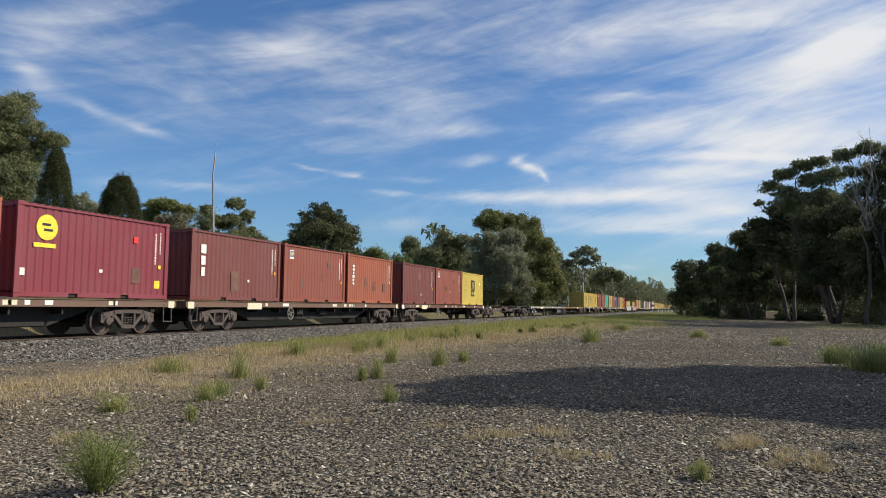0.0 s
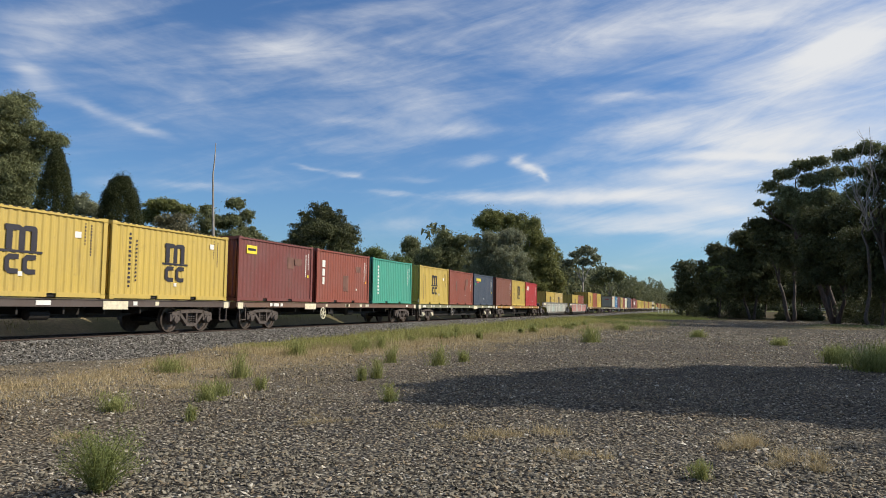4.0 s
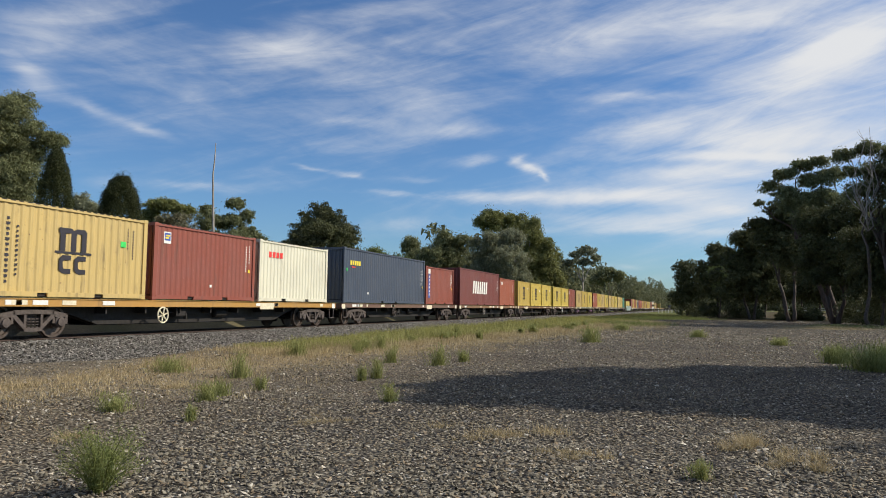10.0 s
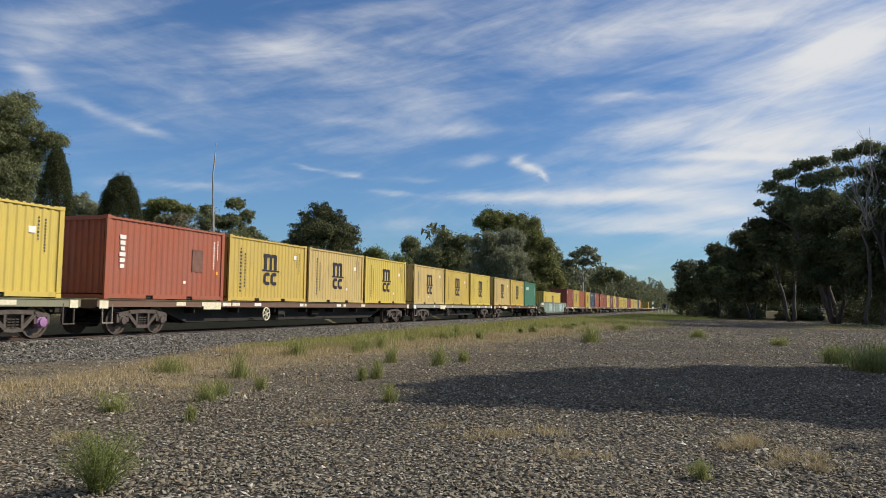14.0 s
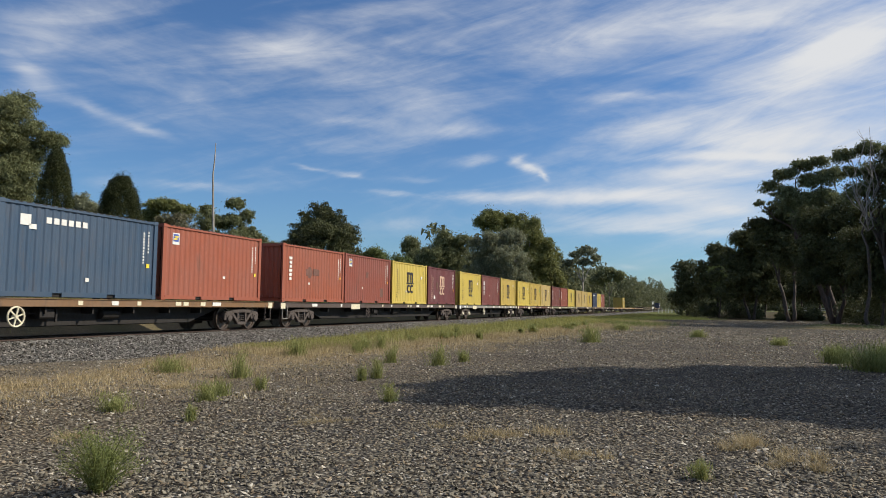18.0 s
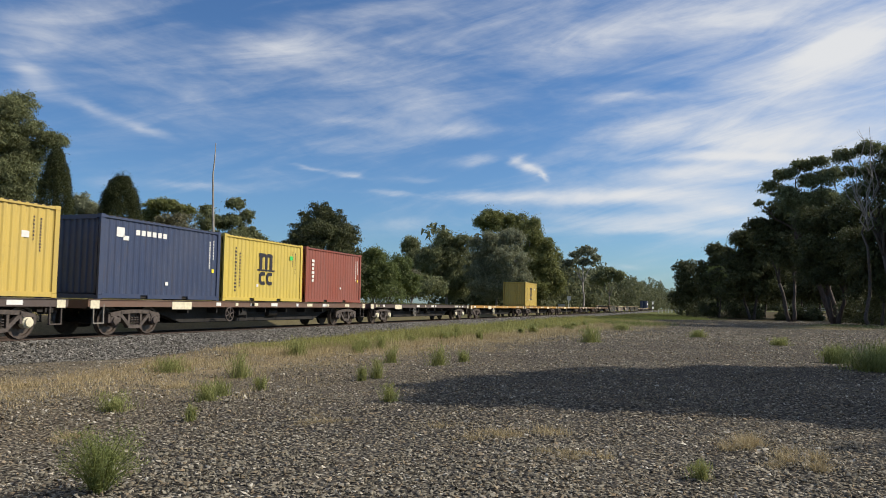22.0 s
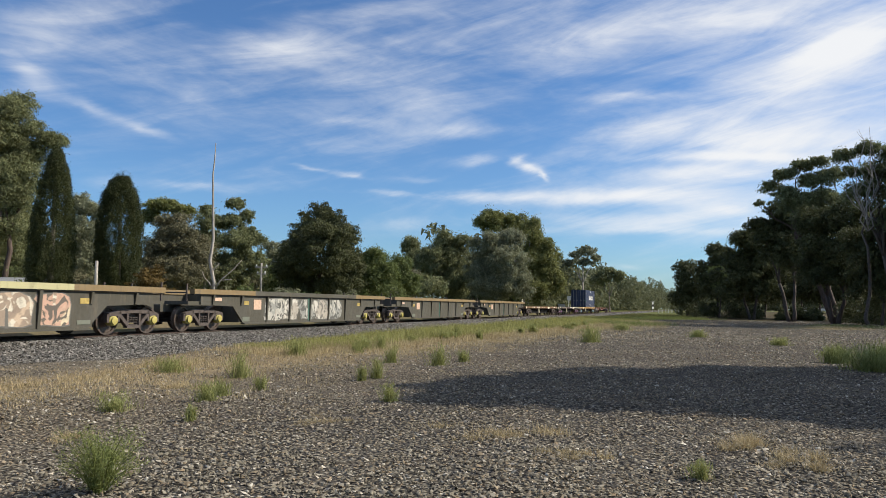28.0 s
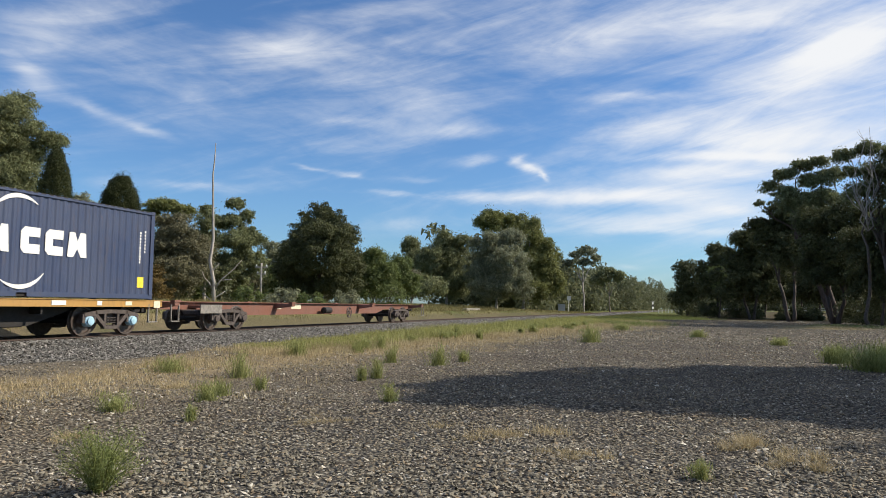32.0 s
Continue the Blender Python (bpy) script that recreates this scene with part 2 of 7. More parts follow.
def ground_matter():
    """Crushed stone and dry grass over one sheet, parted along the line; earth and turf farther off."""
    def build(n, s):
        v = n.add("NewGeometry").outputs["Position"]
        xyz = n.add("SeparateXYZ")
        n.link(v, xyz.inputs[0])
        x, y = xyz.outputs[0], xyz.outputs[1]
        wobble = n.noise(0.22, v, 5.0, 0.65)
        small = n.noise(2.5, v, 5.0, 0.7)
        edge = n.math("ADD", x, n.math("MULTIPLY", n.math("SUBTRACT", wobble, 0.5), 7.0))
        edge = n.math("ADD", edge, n.math("MULTIPLY", n.math("SUBTRACT", small, 0.5), 2.5))
        # the gravel yard lies between the strip of grass and the trees
        off = n.math("SUBTRACT", x, n.math("ADD", -13.0, n.math("MULTIPLY", n.math("MINIMUM", y, 90.0), 0.075)))
        near = n.math("ABSOLUTE", n.math("ADD", off, n.math("MULTIPLY", n.math("SUBTRACT", wobble, 0.5), 3.0)))
        band = n.ramp(near, 0.6, 4.2, 0.85, 0.0)
        beyond = n.ramp(x, -19.5, -21.5)
        tufty = n.noise(1.1, v, 6.0, 0.7)
        grass = n.ramp(n.math("ADD", band, n.math("MULTIPLY", n.math("SUBTRACT", tufty, 0.5), 2.4)), 0.45, 0.95, 0.0, 0.7)
        green_strip = n.math("MULTIPLY", n.ramp(off, -0.6, -1.6), n.ramp(y, 22.0, 34.0))
        grass = n.math("MAXIMUM", grass, n.math("MAXIMUM", beyond, n.math("MULTIPLY", green_strip, 0.9)))
        right = n.ramp(n.math("SUBTRACT", edge, n.math("ADD", 9.0, n.math("MULTIPLY", y, 0.16))), -1.0, 2.0)
        far = n.ramp(n.math("ADD", y, n.math("MULTIPLY", wobble, 14.0)), 122.0, 134.0)
        behind = n.ramp(y, -30.0, -60.0)
        turf = n.math("MAXIMUM", n.math("MAXIMUM", grass, right), n.math("MAXIMUM", far, behind))
        cell = n.add("TexVoronoi")
        n.link(v, cell.inputs["Vector"])
        cell.inputs["Scale"].default_value = 17.0
        tone = n.add("ValToRGB")
        els = tone.color_ramp.elements
        while len(els) < len(STONE_TONES):
            els.new(0.5)
        for i, t in enumerate(STONE_TONES):
            els[i].position, els[i].color = i / (len(STONE_TONES) - 1), (*t, 1)
        sep = n.add("SeparateColor")
        n.link(cell.outputs["Color"], sep.inputs[0])
        n.link(sep.outputs[0], tone.inputs[0])
        gap = n.ramp(cell.outputs["Distance"], 0.28, 0.62)
        gravel = n.mix(gap, tone.outputs[0], (0.035, 0.031, 0.027))
        gravel = n.mix(n.ramp(n.noise(1.6, v, 5.0, 0.75), 0.42, 0.62, 0.0, 0.55), gravel, (0.075, 0.07, 0.066))
        broad = n.noise(0.5, v, 4.0, 0.6)
        gravel = n.mix(n.ramp(broad, 0.5, 0.75, 0.0, 0.20), gravel, (0.22, 0.17, 0.11))
        gravel = n.mix(n.ramp(x, -4.0, -10.0, 0.0, 0.35), gravel, (0.25, 0.195, 0.125))
        blade = n.noise(9.0, v, 5.0, 0.75)
        straw = n.mix(n.ramp(blade, 0.3, 0.7), (0.17, 0.125, 0.075), (0.40, 0.31, 0.17))
        green = n.mix(n.ramp(blade, 0.3, 0.7), (0.06, 0.075, 0.022), (0.15, 0.16, 0.055))
        kind = n.noise(0.13, n.vmath("ADD", v, (9.0, 4.0, 0.0)), 4.0, 0.6)
        kind = n.math("ADD", kind, n.ramp(y, 20.0, 120.0, 0.0, 0.22))
        herb = n.mix(n.math("MAXIMUM", n.ramp(kind, 0.52, 0.70), n.math("MULTIPLY", green_strip, 0.7)), straw, green)
        litter = n.mix(n.ramp(blade, 0.3, 0.7), (0.03, 0.025, 0.017), (0.115, 0.09, 0.056))
        under = n.math("MAXIMUM", right, n.math("MULTIPLY", n.ramp(y, 114.0, 126.0), n.ramp(x, -5.0, 1.0)))
        under = n.math("MULTIPLY", under, n.ramp(y, 215.0, 190.0, 0.25, 0.9))
        herb = n.mix(under, herb, litter)
        # brown strip behind the line puts the train's shade into the ground colour
        herb = n.mix(n.math("MULTIPLY", n.ramp(x, -22.9, -22.0), n.ramp(x, -19.0, -19.8, 0.0, 0.65)), herb, (0.10, 0.083, 0.058))
        gravel = n.mix(n.ramp(n.noise(3.5, v, 3.0, 0.6), 0.45, 0.62, 0.0, 0.35), gravel, (0.06, 0.054, 0.046))
        # bare dusty earth along the foot of the ballast
        dusty = n.math("MULTIPLY", n.ramp(n.math("ADD", x, n.math("MULTIPLY", n.math("SUBTRACT", tufty, 0.5), 1.6)), -12.2, -13.2), n.ramp(y, 20.0, 13.0, 0.0, 0.85))
        dusty = n.math("MULTIPLY", dusty, n.ramp(x, -19.0, -17.0))
        soil = n.mix(n.ramp(small, 0.35, 0.7), (0.105, 0.093, 0.075), (0.20, 0.172, 0.13))
        n.put(s.inputs["Base Color"], n.mix(dusty, n.mix(turf, gravel, herb), soil))
        s.inputs["Roughness"].default_value = 0.9
        s.inputs["Specular IOR Level"].default_value = 0.05
        height = n.mix(turf, cell.outputs["Distance"], blade)
        bumped(n, s, height, 1.0, 0.05)
    return material("ground", build)


def ballast_matter():
    def build(n, s):
        v = n.add("NewGeometry").outputs["Position"]
        cell = n.add("TexVoronoi")
        n.link(v, cell.inputs["Vector"])
        cell.inputs["Scale"].default_value = 15.0
        sep = n.add("SeparateColor")
        n.link(cell.outputs["Color"], sep.inputs[0])
        c = n.mix(sep.outputs[0], (0.08, 0.076, 0.068), (0.33, 0.316, 0.285))
        c = n.mix(n.ramp(cell.outputs["Distance"], 0.32, 0.68), c, (0.03, 0.028, 0.025))
        n.put(s.inputs["Base Color"], n.mix(n.ramp(n.noise(0.4, v), 0.5, 0.75, 0.0, 0.3), c, (0.15, 0.12, 0.09)))
        s.inputs["Roughness"].default_value = 0.9
        s.inputs["Specular IOR Level"].default_value = 0.12
        bumped(n, s, cell.outputs["Distance"], 0.9, 0.04)
    return material("ballast", build)

# ---------------------------------------------------------------- mesh helpers
class Shape:
    """Collects corners and faces of one mesh."""

    def __init__(self):
        self.v, self.f = [], []

    def box(self, x0, x1, y0, y1, z0, z1, b=0.0):
        """A block; b chamfers the four long edges along y."""
        if b:
            o = [(x0 + b, z0), (x1 - b, z0), (x1, z0 + b), (x1, z1 - b), (x1 - b, z1), (x0 + b, z1), (x0, z1 - b), (x0, z0 + b)]
            return self.prism_y(o, y0, y1)
        i = len(self.v)
        self.v += [(x, y, z) for x in (x0, x1) for y in (y0, y1) for z in (z0, z1)]
        self.f += [tuple(i + k for k in q) for q in ((0, 1, 3, 2), (4, 6, 7, 5), (0, 4, 5, 1), (2, 3, 7, 6), (0, 2, 6, 4), (1, 5, 7, 3))]
        return self

    def prism_y(self, outline, y0, y1):
        """An outline in x and z, drawn out along y."""
        i, k = len(self.v), len(outline)
        self.v += [(x, y0, z) for x, z in outline] + [(x, y1, z) for x, z in outline]
        self.f += [(i + a, i + (a + 1) % k, i + k + (a + 1) % k, i + k + a) for a in range(k)]
        self.f += [tuple(range(i + k - 1, i - 1, -1)), tuple(range(i + k, i + 2 * k))]
        return self

    def prism_x(self, outline, x0, x1):
        """An outline in y and z, drawn out along x."""
        i, k = len(self.v), len(outline)
        self.v += [(x0, y, z) for y, z in outline] + [(x1, y, z) for y, z in outline]
        self.f += [(i + a, i + (a + 1) % k, i + k + (a + 1) % k, i + k + a) for a in range(k)]
        self.f += [tuple(range(i + k - 1, i - 1, -1)), tuple(range(i + k, i + 2 * k))]
        return self

    def beam(self, p, q, w, h):
        """A bar from p to q, in the plane of y and z, w wide along x."""
        p, q = Vector(p), Vector(q)
        d = (q - p).normalized()
        side = Vector((1, 0, 0)) if abs(d.x) < 0.9 else Vector((0, 0, 1))
        u = d.cross(side).normalized()
        side = u.cross(d)
        i = len(self.v)
        for e in (p, q):
            for a, b in ((-1, -1), (1, -1), (1, 1), (-1, 1)):
                self.v.append(tuple(e + side * (a * w / 2) + u * (b * h / 2)))
        self.f += [(i, i + 1, i + 2, i + 3), (i + 7, i + 6, i + 5, i + 4)]
        self.f += [(i + a, i + 4 + a, i + 4 + (a + 1) % 4, i + (a + 1) % 4) for a in range(4)]
        return self

    def tube(self, points, radii, sides=8, caps=True):
        pts = [Vector(p) for p in points]
        i0 = len(self.v)
        for k, p in enumerate(pts):
            d = (pts[min(k + 1, len(pts) - 1)] - pts[max(k - 1, 0)]).normalized()
            a = d.orthogonal().normalized() if k == 0 else (a - d * a.dot(d)).normalized()
            b = d.cross(a)
            for s in range(sides):
                w = 2 * math.pi * s / sides
                self.v.append(tuple(p + (a * math.cos(w) + b * math.sin(w)) * radii[k]))
        for k in range(len(pts) - 1):
            for s in range(sides):
                j, t = i0 + k * sides, (s + 1) % sides
                self.f.append((j + s, j + t, j + sides + t, j + sides + s))
        if caps:
            self.f.append(tuple(range(i0 + sides - 1, i0 - 1, -1)))
            e = i0 + (len(pts) - 1) * sides
            self.f.append(tuple(range(e, e + sides)))
        return self

    def lathe_x(self, profile, cy, cz, sides=20):
        """A profile of (x, radius) turned about an axis along x."""
        i0 = len(self.v)
        for x, r in profile:
            for s in range(sides):
                w = 2 * math.pi * s / sides
                self.v.append((x, cy + r * math.cos(w), cz + r * math.sin(w)))
        for k in range(len(profile) - 1):
            for s in range(sides):
                j, t = i0 + k * sides, (s + 1) % sides
                self.f.append((j + s, j + sides + s, j + sides + t, j + t))
        self.f.append(tuple(range(i0, i0 + sides)))
        e = i0 + (len(profile) - 1) * sides
        self.f.append(tuple(range(e + sides - 1, e - 1, -1)))
        return self

    def mesh(self, name, mat, smooth=False):
        m = bpy.data.meshes.new(name)
        m.from_pydata(self.v, [], self.f)
        if mat:
            m.materials.append(mat)
        if smooth:
            m.polygons.foreach_set("use_smooth", [True] * len(m.polygons))
        bm = bmesh.new()
        bm.from_mesh(m)
        if name == "emblem":
            bmesh.ops.remove_doubles(bm, verts=bm.verts, dist=0.0005)
        bmesh.ops.recalc_face_normals(bm, faces=bm.faces)
        bm.to_mesh(m)
        bm.free()
        return m


STORE = {}


def part(name, shape, mat, parent, label="", key=None, at=None, smooth=False):
    """One mesh object under a thing or a part; alike pieces with the same key share their mesh."""
    if key is None:
        data = shape().mesh(name, mat, smooth) if callable(shape) else shape.mesh(name, mat, smooth)
    else:
        k = (name, key, mat.name)
        if k not in STORE:
            STORE[k] = (shape() if callable(shape) else shape).mesh(name, mat, smooth)
        data = STORE[k]
    ob = new(name, data)
    ob.parent = parent
    if at is not None:
        ob.matrix_basis = at if isinstance(at, Matrix) else Matrix.Translation(at)
    if label:
        tagged(ob, label)
    return ob


def big_mesh(name, verts, faces, mat, smooth=False):
    """A mesh from numpy arrays of corners and equal-sided faces."""
    m = bpy.data.meshes.new(name)
    n, k = faces.shape
    m.vertices.add(len(verts))
    m.vertices.foreach_set("co", verts.astype(np.float32).ravel())
    m.loops.add(n * k)
    m.loops.foreach_set("vertex_index", faces.astype(np.int32).ravel())
    m.polygons.add(n)
    m.polygons.foreach_set("loop_start", np.arange(0, n * k, k, dtype=np.int32))
    m.update(calc_edges=True)
    m.validate()
    if smooth:
        m.polygons.foreach_set("use_smooth", np.ones(n, dtype=bool))
    m.materials.append(mat)
    return m


def rng(seed):
    return np.random.default_rng(seed)


# ---------------------------------------------------------------- ground, ballast, track
TRACK_X, RAIL_Z, DECK_Z, SPEED = -18.153, 0.592, 1.13, 29.632


def smooth01(x, a, b):
    t = np.clip((x - a) / (b - a), 0, 1)
    return t * t * (3 - 2 * t)


def ground_z(x, y):
    """The lie of the land: a level yard, a slight rise to the line, a bank behind it."""
    x, y = np.asarray(x, float), np.asarray(y, float)
    z = 0.14 * smooth01(-x, 9.0, 15.5)
    bank = (0.95 * smooth01(-x, 20.2, 23.3) + 0.65 * smooth01(-x, 25.0, 38.0)) * (1 - 0.8 * smooth01(y, 100, 190)) 
    z = z + bank
    # the road beyond the trees lies a little higher
    z = z + 1.15 * smooth01(y, 135, 195) * smooth01(x, 1, 9)
    near = np.exp(-((x + 3) ** 2 + (y - 14) ** 2) / 900.0)
    z = z + near * (0.025 * np.sin(x * 1.7 + 0.6 * y) + 0.03 * np.sin(0.9 * y - 0.5 * x + 1.0))
    return z


def build_ground():
    xs = np.concatenate([[-3000, -1500, -700, -350, -200, -130, -90, -70], np.arange(-60, -24.9, 1.0), np.arange(-24.5, -19.4, 0.5), np.arange(-19, 20.1, 1.0), [24, 30, 40, 60, 100, 200, 400, 800, 1600, 3000]])
    ys = np.concatenate([[-3000, -1500, -700, -300, -150, -80, -50, -30, -20], np.arange(-14, 60.1, 1.0), np.arange(64, 160, 5.0), np.arange(170, 400, 20.0), [450, 550, 700, 1000, 1400, 2000, 3200]])
    gx, gy = np.meshgrid(xs, ys)
    v = np.stack([gx.ravel(), gy.ravel(), ground_z(gx, gy).ravel()], 1)
    i = np.arange(len(ys) - 1)[:, None] * len(xs) + np.arange(len(xs) - 1)[None]
    f = np.stack([i, i + 1, i + 1 + len(xs), i + len(xs)], -1).reshape(-1, 4)
    ob = new("ground", big_mesh("ground", v, f, ground_matter(), True))
    tagged(ob, "grey crushed-stone yard with dry grass along the line", "ground", kind="structure")


def build_track():
    c = TRACK_X
    prof = [(-3.6, -0.30), (-2.7, 0.22), (-1.9, 0.48), (-0.95, 0.50), (-0.72, 0.46), (0.72, 0.46), (0.95, 0.52), (1.75, 0.52), (2.6, 0.36), (3.6, 0.10), (4.0, -0.30)]
    rows = np.concatenate([np.arange(-1000, -20, 40.0), np.arange(-20, 120, 2.0), np.arange(120, 1300, 40.0)])
    r = rng(4)
    v, f = [], []
    for k, y in enumerate(rows):
        for dx, z in prof:
            v.append((c + dx + r.uniform(-0.08, 0.08), y, z + (r.uniform(-0.03, 0.03) if z > 0 else 0)))
    n = len(prof)
    for k in range(len(rows) - 1):
        for j in range(n - 1):
            f.append((k * n + j, k * n + j + 1, (k + 1) * n + j + 1, (k + 1) * n + j))
    ob = new("ballast_bed", big_mesh("ballast_bed", np.array(v), np.array(f), ballast_matter()))
    tagged(ob, "grey crushed-stone ballast bed under the rails", "ballast", kind="structure")
    track = tagged(new("railway_track"), "straight single railway track with worn steel rails on ballast", "railway track")
    track.location = (c, 0, 0)
    steel = plain("rail_steel", (0.075, 0.05, 0.038), 0.6, 0.4)
    shape = [(-0.07, 0.43), (0.07, 0.43), (0.07, 0.445), (0.012, 0.46), (0.012, 0.545), (0.036, 0.555), (0.036, 0.588), (0.028, RAIL_Z), (-0.028, RAIL_Z), (-0.036, 0.588), (-0.036, 0.555), (-0.012, 0.545), (-0.012, 0.46), (-0.07, 0.445)]
    for x in (-0.8, 0.8):
        part("rail", Shape().prism_y([(x + a, z) for a, z in shape], -1000, 1300), steel, track)
    wood = plain("sleeper_concrete", (0.24, 0.22, 0.20), 0.85, 0, 0.25)
    for k in range(140):
        part("sleeper", lambda: Shape().box(-1.3, 1.3, -0.12, 0.12, 0.25, 0.475), wood, track, key="s", at=(0, 4 + k * 0.68, 0))


build_ground()
build_track()

# ---------------------------------------------------------------- the train
DARK = plain("dark_steel", (0.022, 0.019, 0.017), 0.7, 0.2, 0.3)
BOGIE_STEEL = plain("bogie_steel", (0.09, 0.072, 0.063), 0.75, 0.2, 0.3)
WHEEL_STEEL = plain("wheel_steel", (0.11, 0.085, 0.07), 0.5, 0.5, 0.3)
WHITE = plain("white_paint", (0.78, 0.77, 0.72), 0.5, 0, 0.08)
CREAM = plain("cream_paint", (0.72, 0.66, 0.48), 0.55, 0, 0.15)
BLACK = plain("black_paint", (0.025, 0.022, 0.03), 0.5, 0, 0.2)
ORANGE_TAG = plain("orange_tag", (0.85, 0.42, 0.03), 0.5)
YELLOW_TAG = plain("yellow_tag", (0.85, 0.68, 0.05), 0.5)
GREEN_TAG = plain("green_tag", (0.05, 0.65, 0.12), 0.5)
BLUE_TAG = plain("blue_tag", (0.05, 0.10, 0.40), 0.5)
RED_TAG = plain("red_tag", (0.75, 0.05, 0.04), 0.5)
PALE_PINK = plain("faded_pink_paint", (0.62, 0.42, 0.30), 0.6)
DULL_IRON = plain("dull_grey_iron", (0.22, 0.20, 0.175), 0.65, 0.1, 0.3)
PATCH = plain("patch_primer", (0.16, 0.075, 0.055), 0.7, 0, 0.3, 3.0)
GREY_TAG = plain("grey_paint", (0.40, 0.40, 0.40), 0.6)

CAPS = {"dark": BOGIE_STEEL, "yellow": plain("faded_yellow_cap", (0.42, 0.36, 0.10), 0.6), "blue": plain("pale_blue_cap", (0.35, 0.55, 0.66), 0.5), "purple": plain("purple_cap", (0.33, 0.16, 0.34), 0.5), "cream": CREAM}

MOVERS = []


def bogie(parent, y, steel=None, caps="dark"):
    """A three-piece freight bogie with its middle at y."""
    steel = steel or BOGIE_STEEL

    def bolster():
        s = Shape().prism_x([(-0.20, 0.42), (0.20, 0.42), (0.24, 0.60), (0.20, 0.74), (-0.20, 0.74), (-0.24, 0.60)], -0.98, 0.98)
        return s.box(-0.16, 0.16, -0.9, 0.9, 0.34, 0.42)

    b = part("bogie", bolster, steel, parent, key="bolster", at=(0, y, 0))

    def frame_side():
        s = Shape()
        x = 1.05
        for a in (-1, 1):
            s.beam((x, a * 1.10, 0.64), (x, a * 0.62, 0.72), 0.16, 0.11)
            s.beam((x, a * 0.66, 0.725), (x, 0.0, 0.75), 0.16, 0.12)
            s.beam((x, a * 0.70, 0.70), (x, a * 0.26, 0.30), 0.15, 0.11)
            s.beam((x, a * 0.30, 0.27), (x, 0.0, 0.25), 0.16, 0.10)
            s.beam((x, a * 0.27, 0.30), (x, a * 0.27, 0.72), 0.14, 0.08)
            s.beam((x, a * 1.12, 0.66), (x, a * 1.12, 0.40), 0.14, 0.10)
            s.beam((x, a * 0.68, 0.68), (x, a * 0.68, 0.42), 0.14, 0.08)
            s.box(x - 0.09, x + 0.09, a * 0.9 - 0.20, a * 0.9 + 0.20, 0.60, 0.69)
        return s

    def springs():
        s = Shape()
        for yy in (-0.13, 0.0, 0.13):
            z = 0.31
            while z < 0.60:
                s.lathe_z(1.06, yy, z, 0.062, 0.030)
                z += 0.075
        return s

    def wheel_pair(x):
        return Shape().lathe_x([(x - 0.068, 0.485), (x - 0.03, 0.485), (x - 0.022, 0.462), (x + 0.068, 0.456), (x + 0.068, 0.385), (x + 0.02, 0.37), (x + 0.015, 0.20), (x + 0.08, 0.15)], 0, 0, 18)

    for side in (0, 1):
        turn = pose(0, 0, 0, 0, 0, 180 * side)
        part("side_frame", frame_side, steel, b, key="frame", at=turn)
        tagged(part("spring_nest", springs, steel, b, key="springs", at=turn), kind="stuff")
        for yy in (-0.9, 0.9):
            part("axle_box", lambda: Shape().lathe_x([(0.96, 0.17), (1.12, 0.17), (1.15, 0.13), (1.19, 0.125), (1.20, 0.05)], 0, 0.462, 14), CAPS[caps], b, key="box", at=turn @ Matrix.Translation((0, yy, 0)))
            part("wheel", lambda: wheel_pair(0.80), WHEEL_STEEL, b, key="wheel", at=turn @ Matrix.Translation((0, yy, 0.462)), smooth=False)
    for yy in (-0.9, 0.9):
        part("axle", lambda: Shape().lathe_x([(-0.95, 0.08), (-0.7, 0.09), (0.7, 0.09), (0.95, 0.08)], 0, 0, 10), DARK, b, key="axle", at=(0, yy, 0.462))
    return b


def lathe_z(self, cx, cy, z, r, h, sides=7):
    i = len(self.v)
    for zz in (z, z + h):
        for s in range(sides):
            w = 2 * math.pi * s / sides
            self.v.append((cx + r * math.cos(w), cy + r * math.sin(w), zz))
    for s in range(sides):
        t = (s + 1) % sides
        self.f.append((i + s, i + t, i + sides + t, i + sides + s))
    self.f += [tuple(range(i + sides - 1, i - 1, -1)), tuple(range(i + sides, i + 2 * sides))]
    return self


Shape.lathe_z = lathe_z


def coupler(parent, y, way):
    def build():
        s = Shape().box(-0.10, 0.10, min(0, way * 0.35), max(0, way * 0.35), 0.72, 0.92)
        return s.box(-0.16, 0.16, min(way * 0.30, way * 0.52), max(way * 0.30, way * 0.52), 0.66, 0.98, 0.05)
    part("coupler", build, DARK, parent, key=way, at=(0, y, 0))


def step_iron(parent, y, x, mat):
    def build():
        s = Shape()
        for a in (-0.2, 0.2):
            s.beam((0, a, 0.98), (0, a, 0.40), 0.05, 0.035)
        s.beam((0, -0.22, 0.40), (0, 0.22, 0.40), 0.09, 0.035)
        return s
    part("step", build, mat, parent, key="step", at=(x, y, 0))


def brake_wheel(parent, y, mat, z=0.62, r=0.26):
    def build():
        s = Shape()
        k = 18
        ring = [(0, r * math.cos(2 * math.pi * i / k), r * math.sin(2 * math.pi * i / k)) for i in range(k + 1)]
        s.tube(ring, [0.026] * (k + 1), 6, False)
        for i in range(3):
            a = math.pi * i / 3 + 0.3
            s.beam((0, -r * math.cos(a), -r * math.sin(a)), (0, r * math.cos(a), r * math.sin(a)), 0.03, 0.035)
        s.lathe_x([(-0.14, 0.03), (-0.03, 0.05), (0.04, 0.05)], 0, 0, 8)
        return s
    part("brake_wheel", build, mat, parent, key=r, at=(1.27, y, z))


